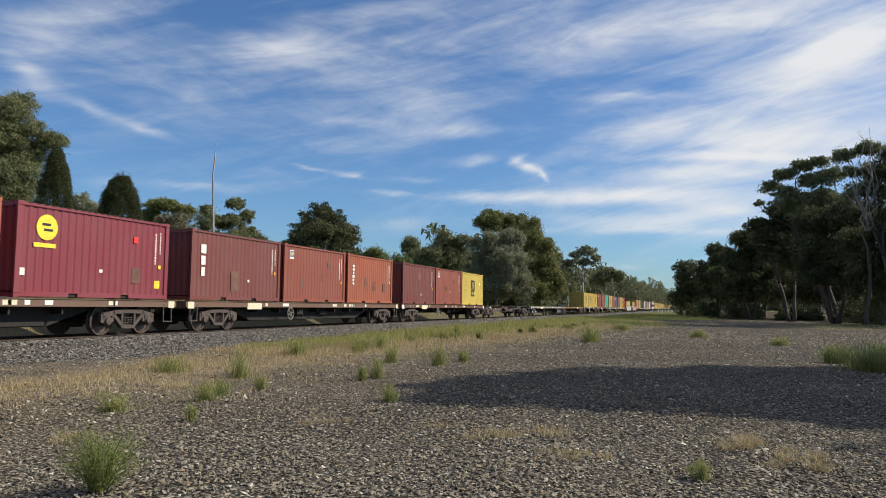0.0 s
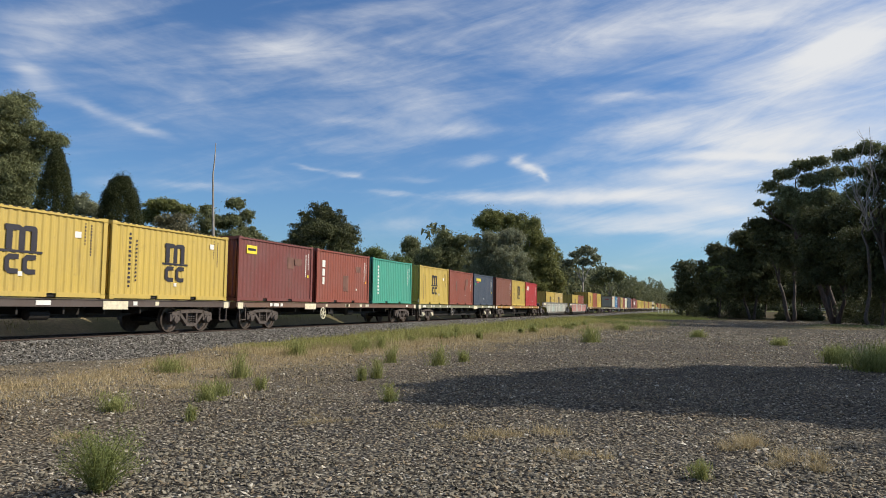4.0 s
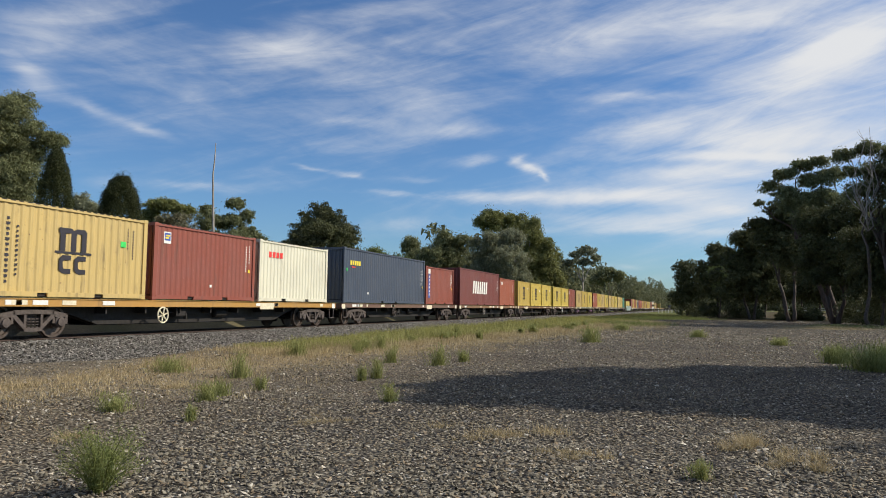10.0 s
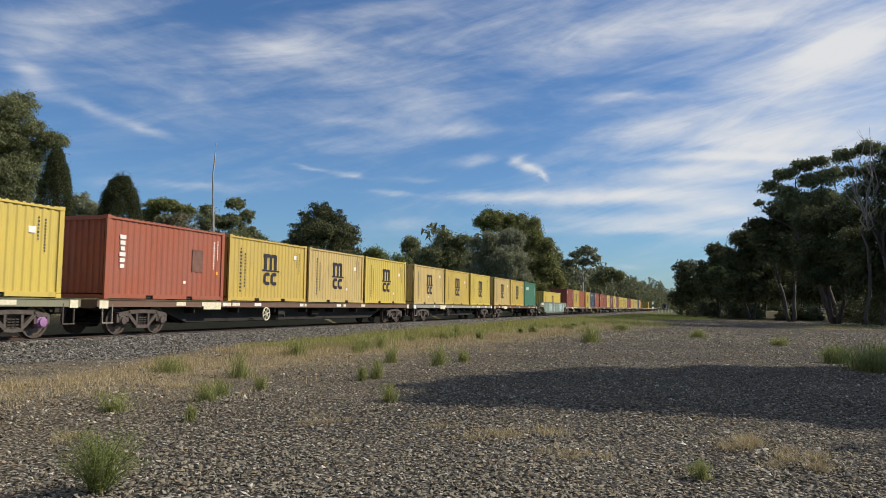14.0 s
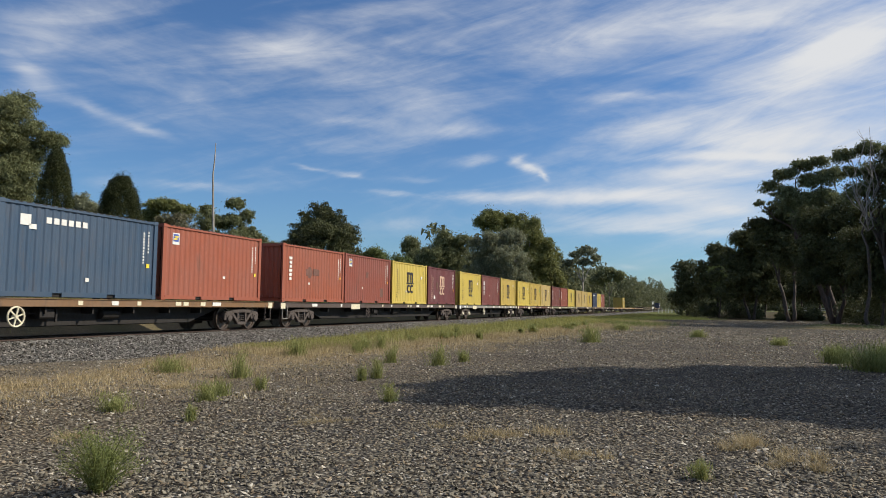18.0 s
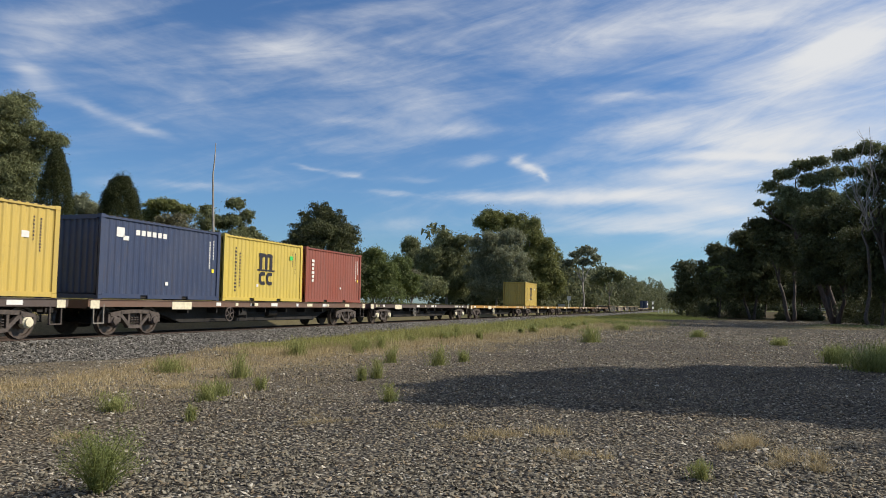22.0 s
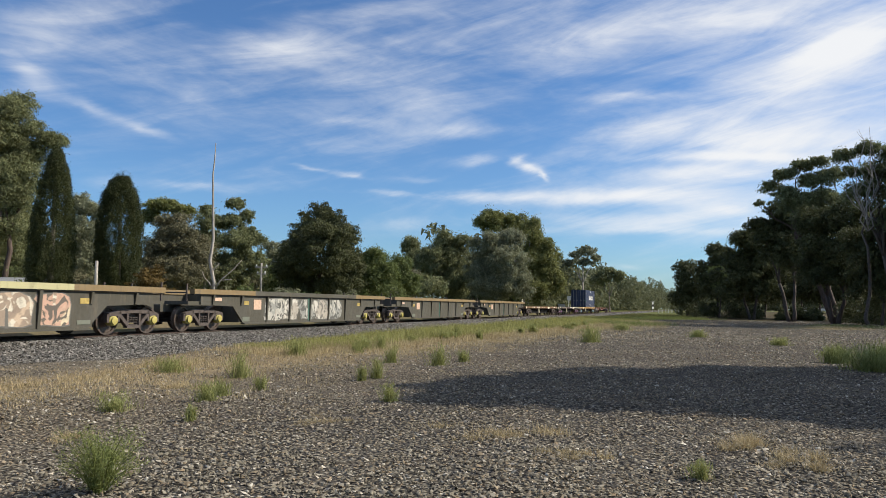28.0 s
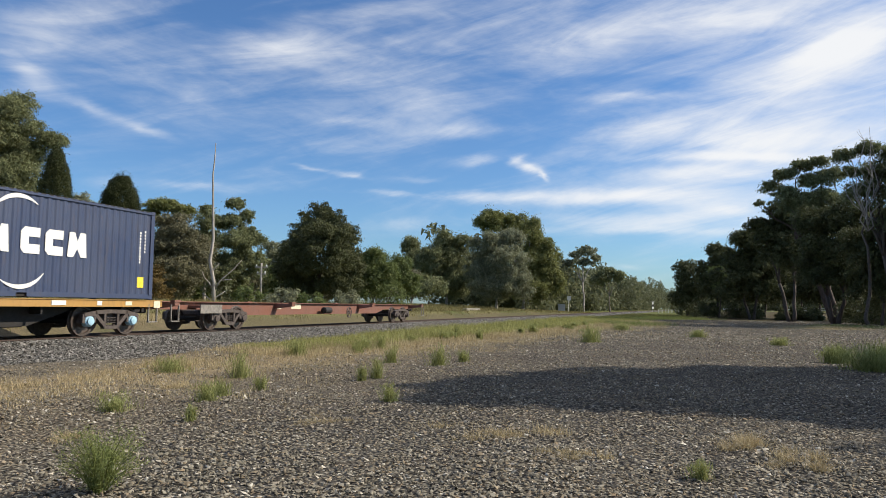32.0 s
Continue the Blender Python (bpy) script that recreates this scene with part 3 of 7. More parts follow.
def plates(parent, name, mat, spots, x, h):
    """Small painted plates on the side sill."""
    for y, w, z in spots:
        part(name, lambda: Shape().box(0, 0.012, -w / 2, w / 2, -h / 2, h / 2), mat, parent, key=(round(w, 2), h), at=(x, y, z))


def flat_wagon(q, length, sill, label, belly=True, caps="dark", wheel_mat=None, seed=0, deck=DARK, bogie_in=2.25, slim=False, wheel_at=0.36):
    """A container flat wagon: side sills, deck, belly girder, bogies, steps and brake wheel. y = 0 is its leading end."""
    r = random.Random(seed)
    w = new("container_wagon")
    w.location = (TRACK_X, q, RAIL_Z)
    L = length
    top = DECK_Z - 0.03

    for side in (-1, 1):
        part("side_sill", lambda: Shape().box(-0.045, 0.045, 0.12, L - 0.12, top - 0.21, top - 0.004).box(-0.065, 0.075, 0.12, L - 0.12, top - 0.004, top + 0.012), sill, w, key=("sill", L), at=pose(1.195, 0, 0) if side == 1 else pose(-1.195, L, 0, 0, 0, 180))
    for y in (0.12, L - 0.18):
        part("end_sill", lambda: Shape().box(-1.145, 1.145, 0, 0.06, top - 0.26, top - 0.006), sill, w, key="end", at=(0, y, 0))

    def deck_shape():
        s = Shape()
        if slim:
            s.box(-0.34, 0.34, 0.2, L - 0.2, top - 0.30, top - 0.06)
        else:
            s.box(-1.14, 1.14, 0.19, L - 0.19, top - 0.07, top - 0.02)
        y = 1.0
        while y < L - 0.6:
            s.box(-1.14, 1.14, y, y + 0.10, top - 0.20, top - 0.072)
            y += 1.22
        return s
    part("deck", deck_shape, deck, w, key=("deck", L, slim))

    def girder():
        lo = 0.34 if belly else 0.58
        b0 = bogie_in + 1.25
        o = [(0.5, top - 0.21), (0.5, 0.80), (b0, 0.78), (b0 + 1.5, lo), (L - b0 - 1.5, lo), (L - b0, 0.78), (L - 0.5, 0.80), (L - 0.5, top - 0.21)]
        s = Shape()
        for a in ((-0.70, -0.42, 0.38, 0.66) if belly else (-0.42, 0.38)):
            s.prism_x(o, a, a + 0.04)
        s.box(-0.55, 0.55, b0 + 1.5, L - b0 - 1.5, lo - 0.03, lo)
        for k in range(7):
            y = b0 + 1.4 + k * (L - 2 * b0 - 2.8) / 6
            s.box(-1.12, 1.12, y - 0.03, y + 0.03, top - 0.42, top - 0.205)
        return s
    part("belly_girder", girder, DARK, w, key=("girder", L, belly))
    for y in (bogie_in, L - bogie_in):
        bogie(w, y, caps=caps)
    coupler(w, 0.12, -1)
    coupler(w, L - 0.12, 1)
    for y in (0.55, L - 0.55):
        for x in (-1.22, 1.22):
            step_iron(w, y, x, r.choice([BOGIE_STEEL, BOGIE_STEEL, DULL_IRON]))
    brake_wheel(w, L * wheel_at, wheel_mat or r.choice([CREAM, DULL_IRON, BOGIE_STEEL]))
    # brake gear hung under the deck

    def tank():
        return Shape().lathe_x([(-0.38, 0.05), (-0.34, 0.16), (0.34, 0.16), (0.38, 0.05)], 0, 0, 12)
    part("air_tank", tank, DARK, w, key="tank", at=pose(0.75, L * 0.55, 0.66, 0, 0, 90))
    part("brake_gear", lambda: Shape().box(0.6, 1.05, -0.25, 0.25, 0.55, 0.85, 0.04).beam((0.9, -1.6, 0.72), (0.9, 1.4, 0.66), 0.04, 0.04).beam((0.95, 0.4, 0.82), (0.95, 0.4, 0.45), 0.05, 0.06), DARK, w, key="gear", at=(0, L * 0.42, 0))
    spots = [(r.uniform(0.06, 0.94) * L, r.choice([0.18, 0.28, 0.5]), top - 0.10) for k in range(r.randint(9, 13))]
    for mat in (WHITE, CREAM):
        plates(w, "plate", mat, spots[:: 2] if mat is WHITE else spots[1:: 2], 1.2405, 0.13)
    plates(w, "end_plate", r.choice([WHITE, CREAM, CREAM]), [(0.38, 0.36, top - 0.14), (L - 0.38, 0.3, top - 0.12)], 1.2415, 0.24)
    plates(w, "code_plate", CREAM, [(L * r.choice([0.22, 0.3, 0.68]), 1.05, top - 0.16)], 1.242, 0.26)
    pads = []
    for k in range(4):
        pads += [0.45 + k * (L - 0.9) / 3]
    for y in pads:
        for x in (-1.12, 1.12):
            part("locking_pad", lambda: Shape().box(-0.09, 0.09, -0.11, 0.11, top + 0.012, DECK_Z).box(-0.03, 0.03, -0.05, 0.05, DECK_Z - 0.001, DECK_Z + 0.0), DARK, w, key="pad", at=(x, y, 0))
    tagged(w, label, "freight wagon", "wagons of the freight train")
    MOVERS.append(w)
    return w


def spine_wagon(q, length, mat, label, units=1, belly=True, inset=2.2):
    """A skeletal wagon: a spine with cross arms, on bogies."""
    w = new("skeletal_wagon")
    w.location = (TRACK_X, q, RAIL_Z)
    L = length
    n = units
    for u in range(n):
        a, b = L * u / n, L * (u + 1) / n
        m = (a + b) / 2

        def spine():
            lo = 0.55 if belly else 0.72
            o = [(a + 0.25, 1.06), (a + 0.25, 0.80), (a + inset + 1.0, 0.78), (a + inset + 2.2, lo), (b - inset - 2.2, lo), (b - inset - 1.0, 0.78), (b - 0.25, 0.80), (b - 0.25, 1.06)]
            s = Shape().prism_x(o, -0.30, 0.30)
            s.box(-0.42, 0.42, a + 0.25, b - 0.25, 1.06, 1.09)
            return s
        part("spine", spine, mat, w)
        for y in (a + 0.6, a + 0.33 * (b - a), a + 0.67 * (b - a), b - 0.6):
            for sx in (0, 1):
                part("cross_arm", lambda: Shape().prism_y([(0.30, 0.82), (0.30, 1.06), (1.22, 1.06), (1.22, 0.94)], -0.14, 0.14).box(1.05, 1.24, -0.17, 0.17, 1.06, DECK_Z), mat, w, key="arm", at=pose(0, y, 0, 0, 0, 180 * sx))
        brake_wheel(w, m + 1.2, BOGIE_STEEL, 0.66, 0.26)
        part("air_tank", lambda: Shape().lathe_x([(-0.38, 0.05), (-0.34, 0.16), (0.34, 0.16), (0.38, 0.05)], 0, 0, 12), DARK, w, key="tank", at=pose(0.6, m, 0.74, 0, 0, 90))
    for k in range(n + 1):
        y = L * k / n
        y = inset if k == 0 else L - inset if k == n else y
        bogie(w, y)
    if inset > 3:
        part("side_plate", Shape().box(1.2, 1.23, 1.9, 3.2, 0.66, 0.98), DULL_IRON, w)
        part("bracket", Shape().box(0.3, 1.2, 2.4, 2.9, 0.85, 0.95), mat, w)
    plates(w, "code_plate", CREAM, [(L * 0.5 - 2.6, 0.9, 0.93), (L * 0.5 - 4.2, 0.5, 0.93)], 0.305, 0.24)
    coupler(w, 0.25, -1)
    coupler(w, L - 0.25, 1)
    for y in (0.5, L - 0.5):
        for x in (-1.2, 1.2):
            step_iron(w, y, x, DULL_IRON)
    tagged(w, label, "freight wagon", "wagons of the freight train")
    MOVERS.append(w)
    return w


def marbled(name, a, b, c, scale=0.8):
    """Old sprayed paint: swirling layers of three faded colours."""
    def build(n, s):
        v = place(n)
        big = n.noise(scale, v, 3.0, 0.5, 1.6)
        thin = n.noise(scale * 2.2, n.vmath("ADD", v, (3.0, 1.0, 7.0)), 2.0, 0.5, 2.2)
        grime = n.noise(5.0, v, 6.0, 0.7)
        col = n.mix(n.ramp(big, 0.46, 0.52), a, b)
        col = n.mix(n.ramp(thin, 0.53, 0.56), col, c)
        col = n.mix(n.ramp(grime, 0.45, 0.75, 0.0, 0.55), col, (0.12, 0.095, 0.07))
        n.put(s.inputs["Base Color"], col)
        s.inputs["Roughness"].default_value = 0.65
    return material(name, build)


def sprayed(w, y0, y1, z0, z1, n, fills, edge, seed, x=1.41):
    """Sprayed shapes side by side on a wagon's side: uneven leaning patches with a thin edge and a slash, no letters."""
    r = random.Random(seed)
    step = (y1 - y0) / n
    for k in range(n):
        c, zc = y0 + (k + 0.5) * step, (z0 + z1) / 2
        hw, hh, lean = step * r.uniform(0.45, 0.72), (z1 - z0) / 2, r.uniform(-0.22, 0.22)
        o = []
        for j in range(14):
            a = 2 * math.pi * (j + r.uniform(-0.2, 0.2)) / 14
            far = r.uniform(0.72, 1.0) if j % 3 else 1.0
            y = abs(math.cos(a)) ** 0.4 * math.copysign(far, math.cos(a))
            z = abs(math.sin(a)) ** 0.35 * math.copysign(1.0 if j % 2 else r.uniform(0.84, 1.0), math.sin(a))
            o.append((y + lean * z, max(-1.0, min(1.0, z))))
        d = 0.0016 * (k % 4)
        part("graffiti_edge", Shape().prism_x([(c + y * hw, zc + z * hh) for y, z in o], x, x + 0.002 + d), edge, w)
        part("graffiti_fill", Shape().prism_x([(c + y * (hw - 0.035), zc + z * (hh - 0.035)) for y, z in o], x, x + 0.0028 + d), fills[k % len(fills)], w)
        up = r.choice([-1, 1])
        yy, wd, ln = c + r.uniform(-0.35, 0.35) * hw, r.uniform(0.04, 0.09), r.uniform(0.7, 1.15)
        slash = [(yy - wd, up * 0.98), (yy + wd, up * 0.98), (yy + wd * 0.6 + 0.12 * lean, up * (0.98 - ln)), (yy - wd * 0.8 + 0.12 * lean, up * (0.98 - ln) + 0.08)]
        part("graffiti_slash", Shape().prism_x([(y, zc + z * hh) for y, z in slash], x, x + 0.0034 + d), edge if k % 3 else fills[(k + 1) % len(fills)], w)


def well_wagon(q, length, mat, label, cap_mat=None, plate=True):
    """A well wagon with deep smooth sides between its bogies."""
    w = new("well_wagon")
    w.location = (TRACK_X, q, RAIL_Z)
    L = length
    side = [(1.1, 1.58), (0.75, 1.30), (0.75, 1.12), (2.9, 0.98), (4.2, 0.35), (L - 4.2, 0.35), (L - 2.9, 0.98), (L - 0.75, 1.12), (L - 0.75, 1.30), (L - 1.1, 1.58)]
    for a in (-1, 1):
        def panel():
            s = Shape().prism_x(side, min(a * 1.33, a * 1.41), max(a * 1.33, a * 1.41))
            s.box(min(a * 1.30, a * 1.45), max(a * 1.30, a * 1.45), 1.05, L - 1.05, 1.58, 1.64)
            s.box(min(a * 1.405, a * 1.44), max(a * 1.405, a * 1.44), 1.2, L - 1.2, 1.22, 1.26)
            return s
        part("side_panel", panel, mat, w)
        part("side_sill", Shape().box(min(a * 1.22, a * 1.34), max(a * 1.22, a * 1.34), 4.3, L - 4.3, 0.12, 0.348), DARK, w)
    part("floor", lambda: Shape().box(-1.31, 1.31, 3.3, L - 3.3, 0.28, 0.38), DARK, w)
    for k in (0, 1):
        def end():
            s = Shape().prism_x([(0.35, 0.78), (0.35, 1.0), (2.2, 1.06), (3.2, 1.06), (3.2, 0.78)], -0.6, 0.6)
            s.box(-1.32, 1.32, 0.35, 3.1, 1.062, 1.12)
            return s
        m = Matrix.Identity(4) if k == 0 else pose(0, L, 0, 0, 0, 180)
        part("end_platform", end, cap_mat or mat, w, at=m)
        part("air_tank", lambda: Shape().lathe_x([(-0.45, 0.06), (-0.40, 0.19), (0.40, 0.19), (0.45, 0.06)], 0, 0, 12), BOGIE_STEEL, w, key="bigtank", at=m @ pose(0.6, 0.7, 1.31))
        for x in (-1.25, 1.25):
            part("step", lambda: Shape().beam((0, -0.2, 1.0), (0, -0.2, 0.4), 0.05, 0.035).beam((0, 0.2, 1.0), (0, 0.2, 0.4), 0.05, 0.035).beam((0, -0.22, 0.4), (0, 0.22, 0.4), 0.09, 0.035), GREY_TAG, w, key="step2", at=m @ Matrix.Translation((x, 0.6, 0)))
        coupler(w, 0.35 if k == 0 else L - 0.35, -1 if k == 0 else 1)
    for y in (2.0, L - 2.0):
        bogie(w, y)
    if plate:
        plates(w, "code_plate", CREAM, [(2.1, 1.5, 1.42)], 1.415, 0.2)
    tagged(w, label, "freight wagon", "wagons of the freight train")
    MOVERS.append(w)
    return w


def gondola_unit(q, length, mat, cap, label, tags, mid=None):
    """One empty low-sided well unit with ribbed sides and a pale top rail."""
    w = new("low_sided_wagon")
    w.location = (TRACK_X, q, RAIL_Z)
    L = length
    for a in (-1, 1):
        def wall():
            s = Shape().prism_x([(1.2, 1.33), (1.2, 0.98), (3.2, 0.92), (3.9, 0.28), (L - 3.9, 0.28), (L - 3.2, 0.92), (L - 1.2, 0.98), (L - 1.2, 1.33)], min(a * 1.30, a * 1.36), max(a * 1.30, a * 1.36))
            return s.box(min(a * 1.26, a * 1.44), max(a * 1.26, a * 1.44), 3.9, L - 3.9, 0.22, 0.278)
        part("side_wall", wall, mat, w)
        lo_x, hi_x = min(a * 1.25, a * 1.46), max(a * 1.25, a * 1.46)
        part("top_rail", Shape().box(lo_x, hi_x, 4.6, L - 4.6, 1.36, 1.54), mid or mat, w)
        # dark lip stands in for the black shadow line under the top rail
        part("rail_lip", Shape().box(min(a * 1.30, a * 1.43), max(a * 1.30, a * 1.43), 0.72, L - 0.72, 1.33, 1.358), DARK, w)
        for y0, y1 in ((0.7, 4.6), (L - 4.6, L - 0.7)):
            part("top_rail", Shape().box(lo_x, hi_x, y0, y1, 1.36, 1.54), cap, w)
        y = 1.9
        while y < L - 1.7:
            lo = 0.97 if (y < 3.9 or y > L - 3.9) else 0.285
            part("rib", lambda: Shape().prism_y([(a * 1.36, lo), (a * 1.36, 1.33), (a * 1.45, 1.33), (a * 1.40, lo)], -0.05, 0.05), mat, w, key=(a, lo), at=(0, y, 0))
            y += 1.85
    part("floor", Shape().box(-1.28, 1.28, 3.8, L - 3.8, 0.30, 0.38), DARK, w)
    for k in (0, 1):
        m = Matrix.Identity(4) if k == 0 else pose(0, L, 0, 0, 0, 180)
        part("end_platform", lambda: Shape().box(-1.30, 1.30, 0.55, 1.25, 0.98, 1.10).box(-0.5, 0.5, 0.1, 3.7, 0.72, 0.98).box(-1.3, 1.3, 3.7, 3.8, 0.30, 1.4), mat, w, key="gend", at=m)
        part("stanchion", lambda: Shape().beam((1.2, 0.6, 1.1), (1.2, 0.6, 1.72), 0.05, 0.05).beam((-1.2, 0.6, 1.1), (-1.2, 0.6, 1.72), 0.05, 0.05).beam((1.2, 0.6, 1.4), (-1.2, 0.6, 1.4), 0.05, 0.05), BOGIE_STEEL, w, key="stan", at=m)
        coupler(w, 0.1 if k == 0 else L - 0.1, -1 if k == 0 else 1)
    for y in (1.75, L - 1.75):
        bogie(w, y, caps="yellow")
    for tag_mat, y, z, wd, h in tags:
        part("sign", Shape().box(1.362, 1.372, y - wd / 2, y + wd / 2, z - h / 2, z + h / 2), tag_mat, w)
    tagged(w, label, "freight wagon", "wagons of the freight train")
    MOVERS.append(w)
    return w


# ---------------------------------------------------------------- containers
def corrugated(length, z0, z1, x, depth=0.024, pitch=0.278, way=1):
    """A sheet along y with trapezoid ribs, facing way along x."""
    s = Shape()
    n = max(2, round(length / pitch))
    p = length / n
    line = []
    for k in range(n):
        y = k * p
        line += [(y, 0), (y + 0.30 * p, 0), (y + 0.45 * p, -depth), (y + 0.80 * p, -depth), (y + 0.97 * p, 0)]
    line.append((length, 0))
    for y, dx in line:
        s.v += [(x + way * dx, y, z0), (x + way * dx, y, z1)]
    for k in range(len(line) - 1):
        s.f.append((2 * k, 2 * k + 2, 2 * k + 3, 2 * k + 1))
    return s


BW = 1.219


def container(q, length, height, mat, label, marks, z=DECK_Z, rail=None, doors=False):
    """A shipping container: ribbed walls, rails, posts, castings, roof, pockets; y = 0 is its leading end."""
    c = new("shipping_container")
    c.location = (TRACK_X, q, RAIL_Z + z)
    L, H = length, height
    rail = rail or mat
    for way in (1, -1):
        part("side_wall", lambda: corrugated(L - 0.30, 0.16, H - 0.10, 0, way=way), mat, c, key=(L, H, way), at=(way * (BW - 0.03), 0.15, 0))

        def bottom():
            s = Shape()
            gaps = [(L / 2 - 1.20, L / 2 - 0.86), (L / 2 + 0.86, L / 2 + 1.20)] if L < 7 else [(L / 2 - 1.2, L / 2 - 0.86), (L / 2 + 0.86, L / 2 + 1.2)]
            y = 0.17
            for g0, g1 in gaps + [(L - 0.17, L - 0.17)]:
                s.box(-0.05, 0.0, y, g0, 0.03, 0.16)
                y = g1
            s.box(-0.05, -0.005, 0.17, L - 0.17, 0.135, 0.165)
            return s
        part("bottom_rail", bottom, rail, c, key=(L, "b"), at=pose(BW, 0, 0) if way == 1 else pose(-BW, L, 0, 0, 0, 180))
        part("top_rail", lambda: Shape().box(-0.06, 0.0, 0.16, L - 0.16, H - 0.11, H - 0.02, 0.008), rail, c, key=(L, H, "t"), at=pose(BW, 0, 0) if way == 1 else pose(-BW, L, 0, 0, 0, 180))
    for y in (0.0, L):
        turn = pose(0, 0, 0) if y == 0 else pose(0, L, 0, 0, 0, 180)
        if y == 0 and doors:
            for sx in (-1, 1):
                def leaf():
                    s = Shape().box(min(sx * 0.01, sx * 1.10), max(sx * 0.01, sx * 1.10), 0.03, 0.08, 0.18, H - 0.14)
                    for zz in np.linspace(0.3, H - 0.6, 5):
                        s.box(min(sx * 0.06, sx * 1.05), max(sx * 0.06, sx * 1.05), 0.012, 0.031, zz, zz + 0.26)
                    return s
                door = part("door", leaf, mat, c, key=(H, sx))
                for xx in (0.33, 0.82):
                    part("lock_rod", lambda: Shape().tube([(0, 0, 0.14), (0, 0, H - 0.10)], [0.022, 0.022], 6), GREY_TAG, door, key=H, at=(sx * xx, -0.012, 0))
                    part("lock_handle", lambda: Shape().box(-0.03, 0.28, -0.02, 0.01, 1.05, 1.09), GREY_TAG, door, key="h", at=(sx * xx, -0.015, 0))
        else:
            part("end_wall", lambda: corrugated(2 * BW - 0.26, 0.18, H - 0.14, 0, 0.045, 0.25), mat, c, key=(H, "end"), at=turn @ pose(-BW + 0.13, 0.03, 0, 0, 0, -90))
        for z0 in (0.02, H - 0.15):
            part("end_beam", lambda: Shape().box(-BW + 0.17, BW - 0.17, 0.0, 0.10, 0, 0.13), rail, c, key="beam", at=turn @ Matrix.Translation((0, 0, z0)))
        for sx in (-1, 1):
            part("corner_post", lambda: Shape().box(-0.075, 0.0, 0.0, 0.16, 0.118, H - 0.118, 0.012), rail, c, key=(H, "post"), at=turn @ (pose(BW, 0, 0) if sx == 1 else pose(-BW + 0.075, 0, 0)))
            for z0 in (0.0, H - 0.118):
                part("corner_casting", lambda: Shape().box(-0.162, 0.004, -0.004, 0.178, 0, 0.118, 0.01), rail, c, key="cast", at=turn @ (pose(BW, 0, z0) if sx == 1 else pose(-BW + 0.158, 0, z0)))
    part("roof", lambda: Shape().box(-BW + 0.05, BW - 0.05, 0.1, L - 0.1, H - 0.05, H - 0.025), mat, c, key=(L, H, "roof"))
    part("underframe", lambda: Shape().box(-BW + 0.06, BW - 0.06, 0.12, L - 0.12, 0.04, 0.14), DARK, c, key=(L, "under"))
    def seam():
        s = Shape()
        y = 0.32
        while y < L - 0.4:
            s.box(-0.012, 0.003, y, y + 0.15, H - 0.045, H - 0.018)
            y += 0.26
        return s
    tagged(part("roof_edge", seam, DARK, c, key=(L, H, "seam"), at=(BW, 0, 0)), kind="stuff")
    for m in marks:
        m(c, L, H)
    tagged(c, label, "shipping container", "containers on the freight train")
    MOVERS.append(c)
    return c


FACE = BW - 0.026


def bar(c, name, mat, y, z, w, h, lift=0.0):
    """A flat painted bar or label on the side that faces the yard; y, z its middle."""
    part(name, lambda: Shape().box(0, 0.004 + lift, -w / 2, w / 2, -h / 2, h / 2), mat, c, key=(round(w, 3), round(h, 3), lift), at=(FACE, y, z))


def emblem(mat, at=0.50, size=0.92, mid=0.49, top_only=False):
    """A comb of three legs under an arch over a base line, with two rings below it, as plain shapes."""
    def draw(c, L, H):
        y0, z0, k = L * at, H * mid, size

        def upper():
            # a comb: three legs under one back
            o = [(-0.58, 0.80), (-0.58, 0.64), (-0.53, 0.64), (-0.53, 0.08), (-0.32, 0.08), (-0.32, 0.64), (-0.105, 0.64), (-0.105, 0.08), (0.105, 0.08), (0.105, 0.64), (0.32, 0.64), (0.32, 0.08), (0.53, 0.08), (0.53, 0.72), (0.44, 0.80), (0.10, 0.80), (0.0, 0.74), (-0.10, 0.80)]
            return Shape().prism_x([(y * k, z * k) for y, z in o], 0, 0.004)

        def ring():
            # an open loop with cut corners
            o = [(0.22, -0.05), (-0.12, -0.05), (-0.24, -0.16), (-0.24, -0.50), (-0.12, -0.62), (0.22, -0.62), (0.22, -0.47), (-0.04, -0.47), (-0.09, -0.42), (-0.09, -0.25), (-0.04, -0.20), (0.22, -0.20)]
            return Shape().prism_x([(y * k, z * k) for y, z in o], 0, 0.004)
        part("emblem_base", lambda: Shape().box(0, 0.004, -0.72 * k, 0.74 * k, 0.0, 0.072 * k), mat, c, key=("base", k), at=(FACE, y0, z0))
        part("emblem", upper, mat, c, key=("up", k), at=(FACE, y0, z0))
        if not top_only:
            for yy in (-0.30 * k, 0.30 * k):
                part("emblem", ring, mat, c, key=("ring", k), at=(FACE, y0 + yy, z0))
    return draw


def strokes(c, mat, boxes, key, lift=0.0):
    """Bars of one line of writing, as one painted part; boxes: middle y and z, width, height."""
    def build():
        s = Shape()
        for y, z, w, h in boxes:
            s.box(0, 0.004 + lift, y - w / 2, y + w / 2, z - h / 2, z + h / 2)
        return s
    tagged(part("lettering", build, mat, c, key=key, at=(FACE, 0, 0)), kind="stuff")


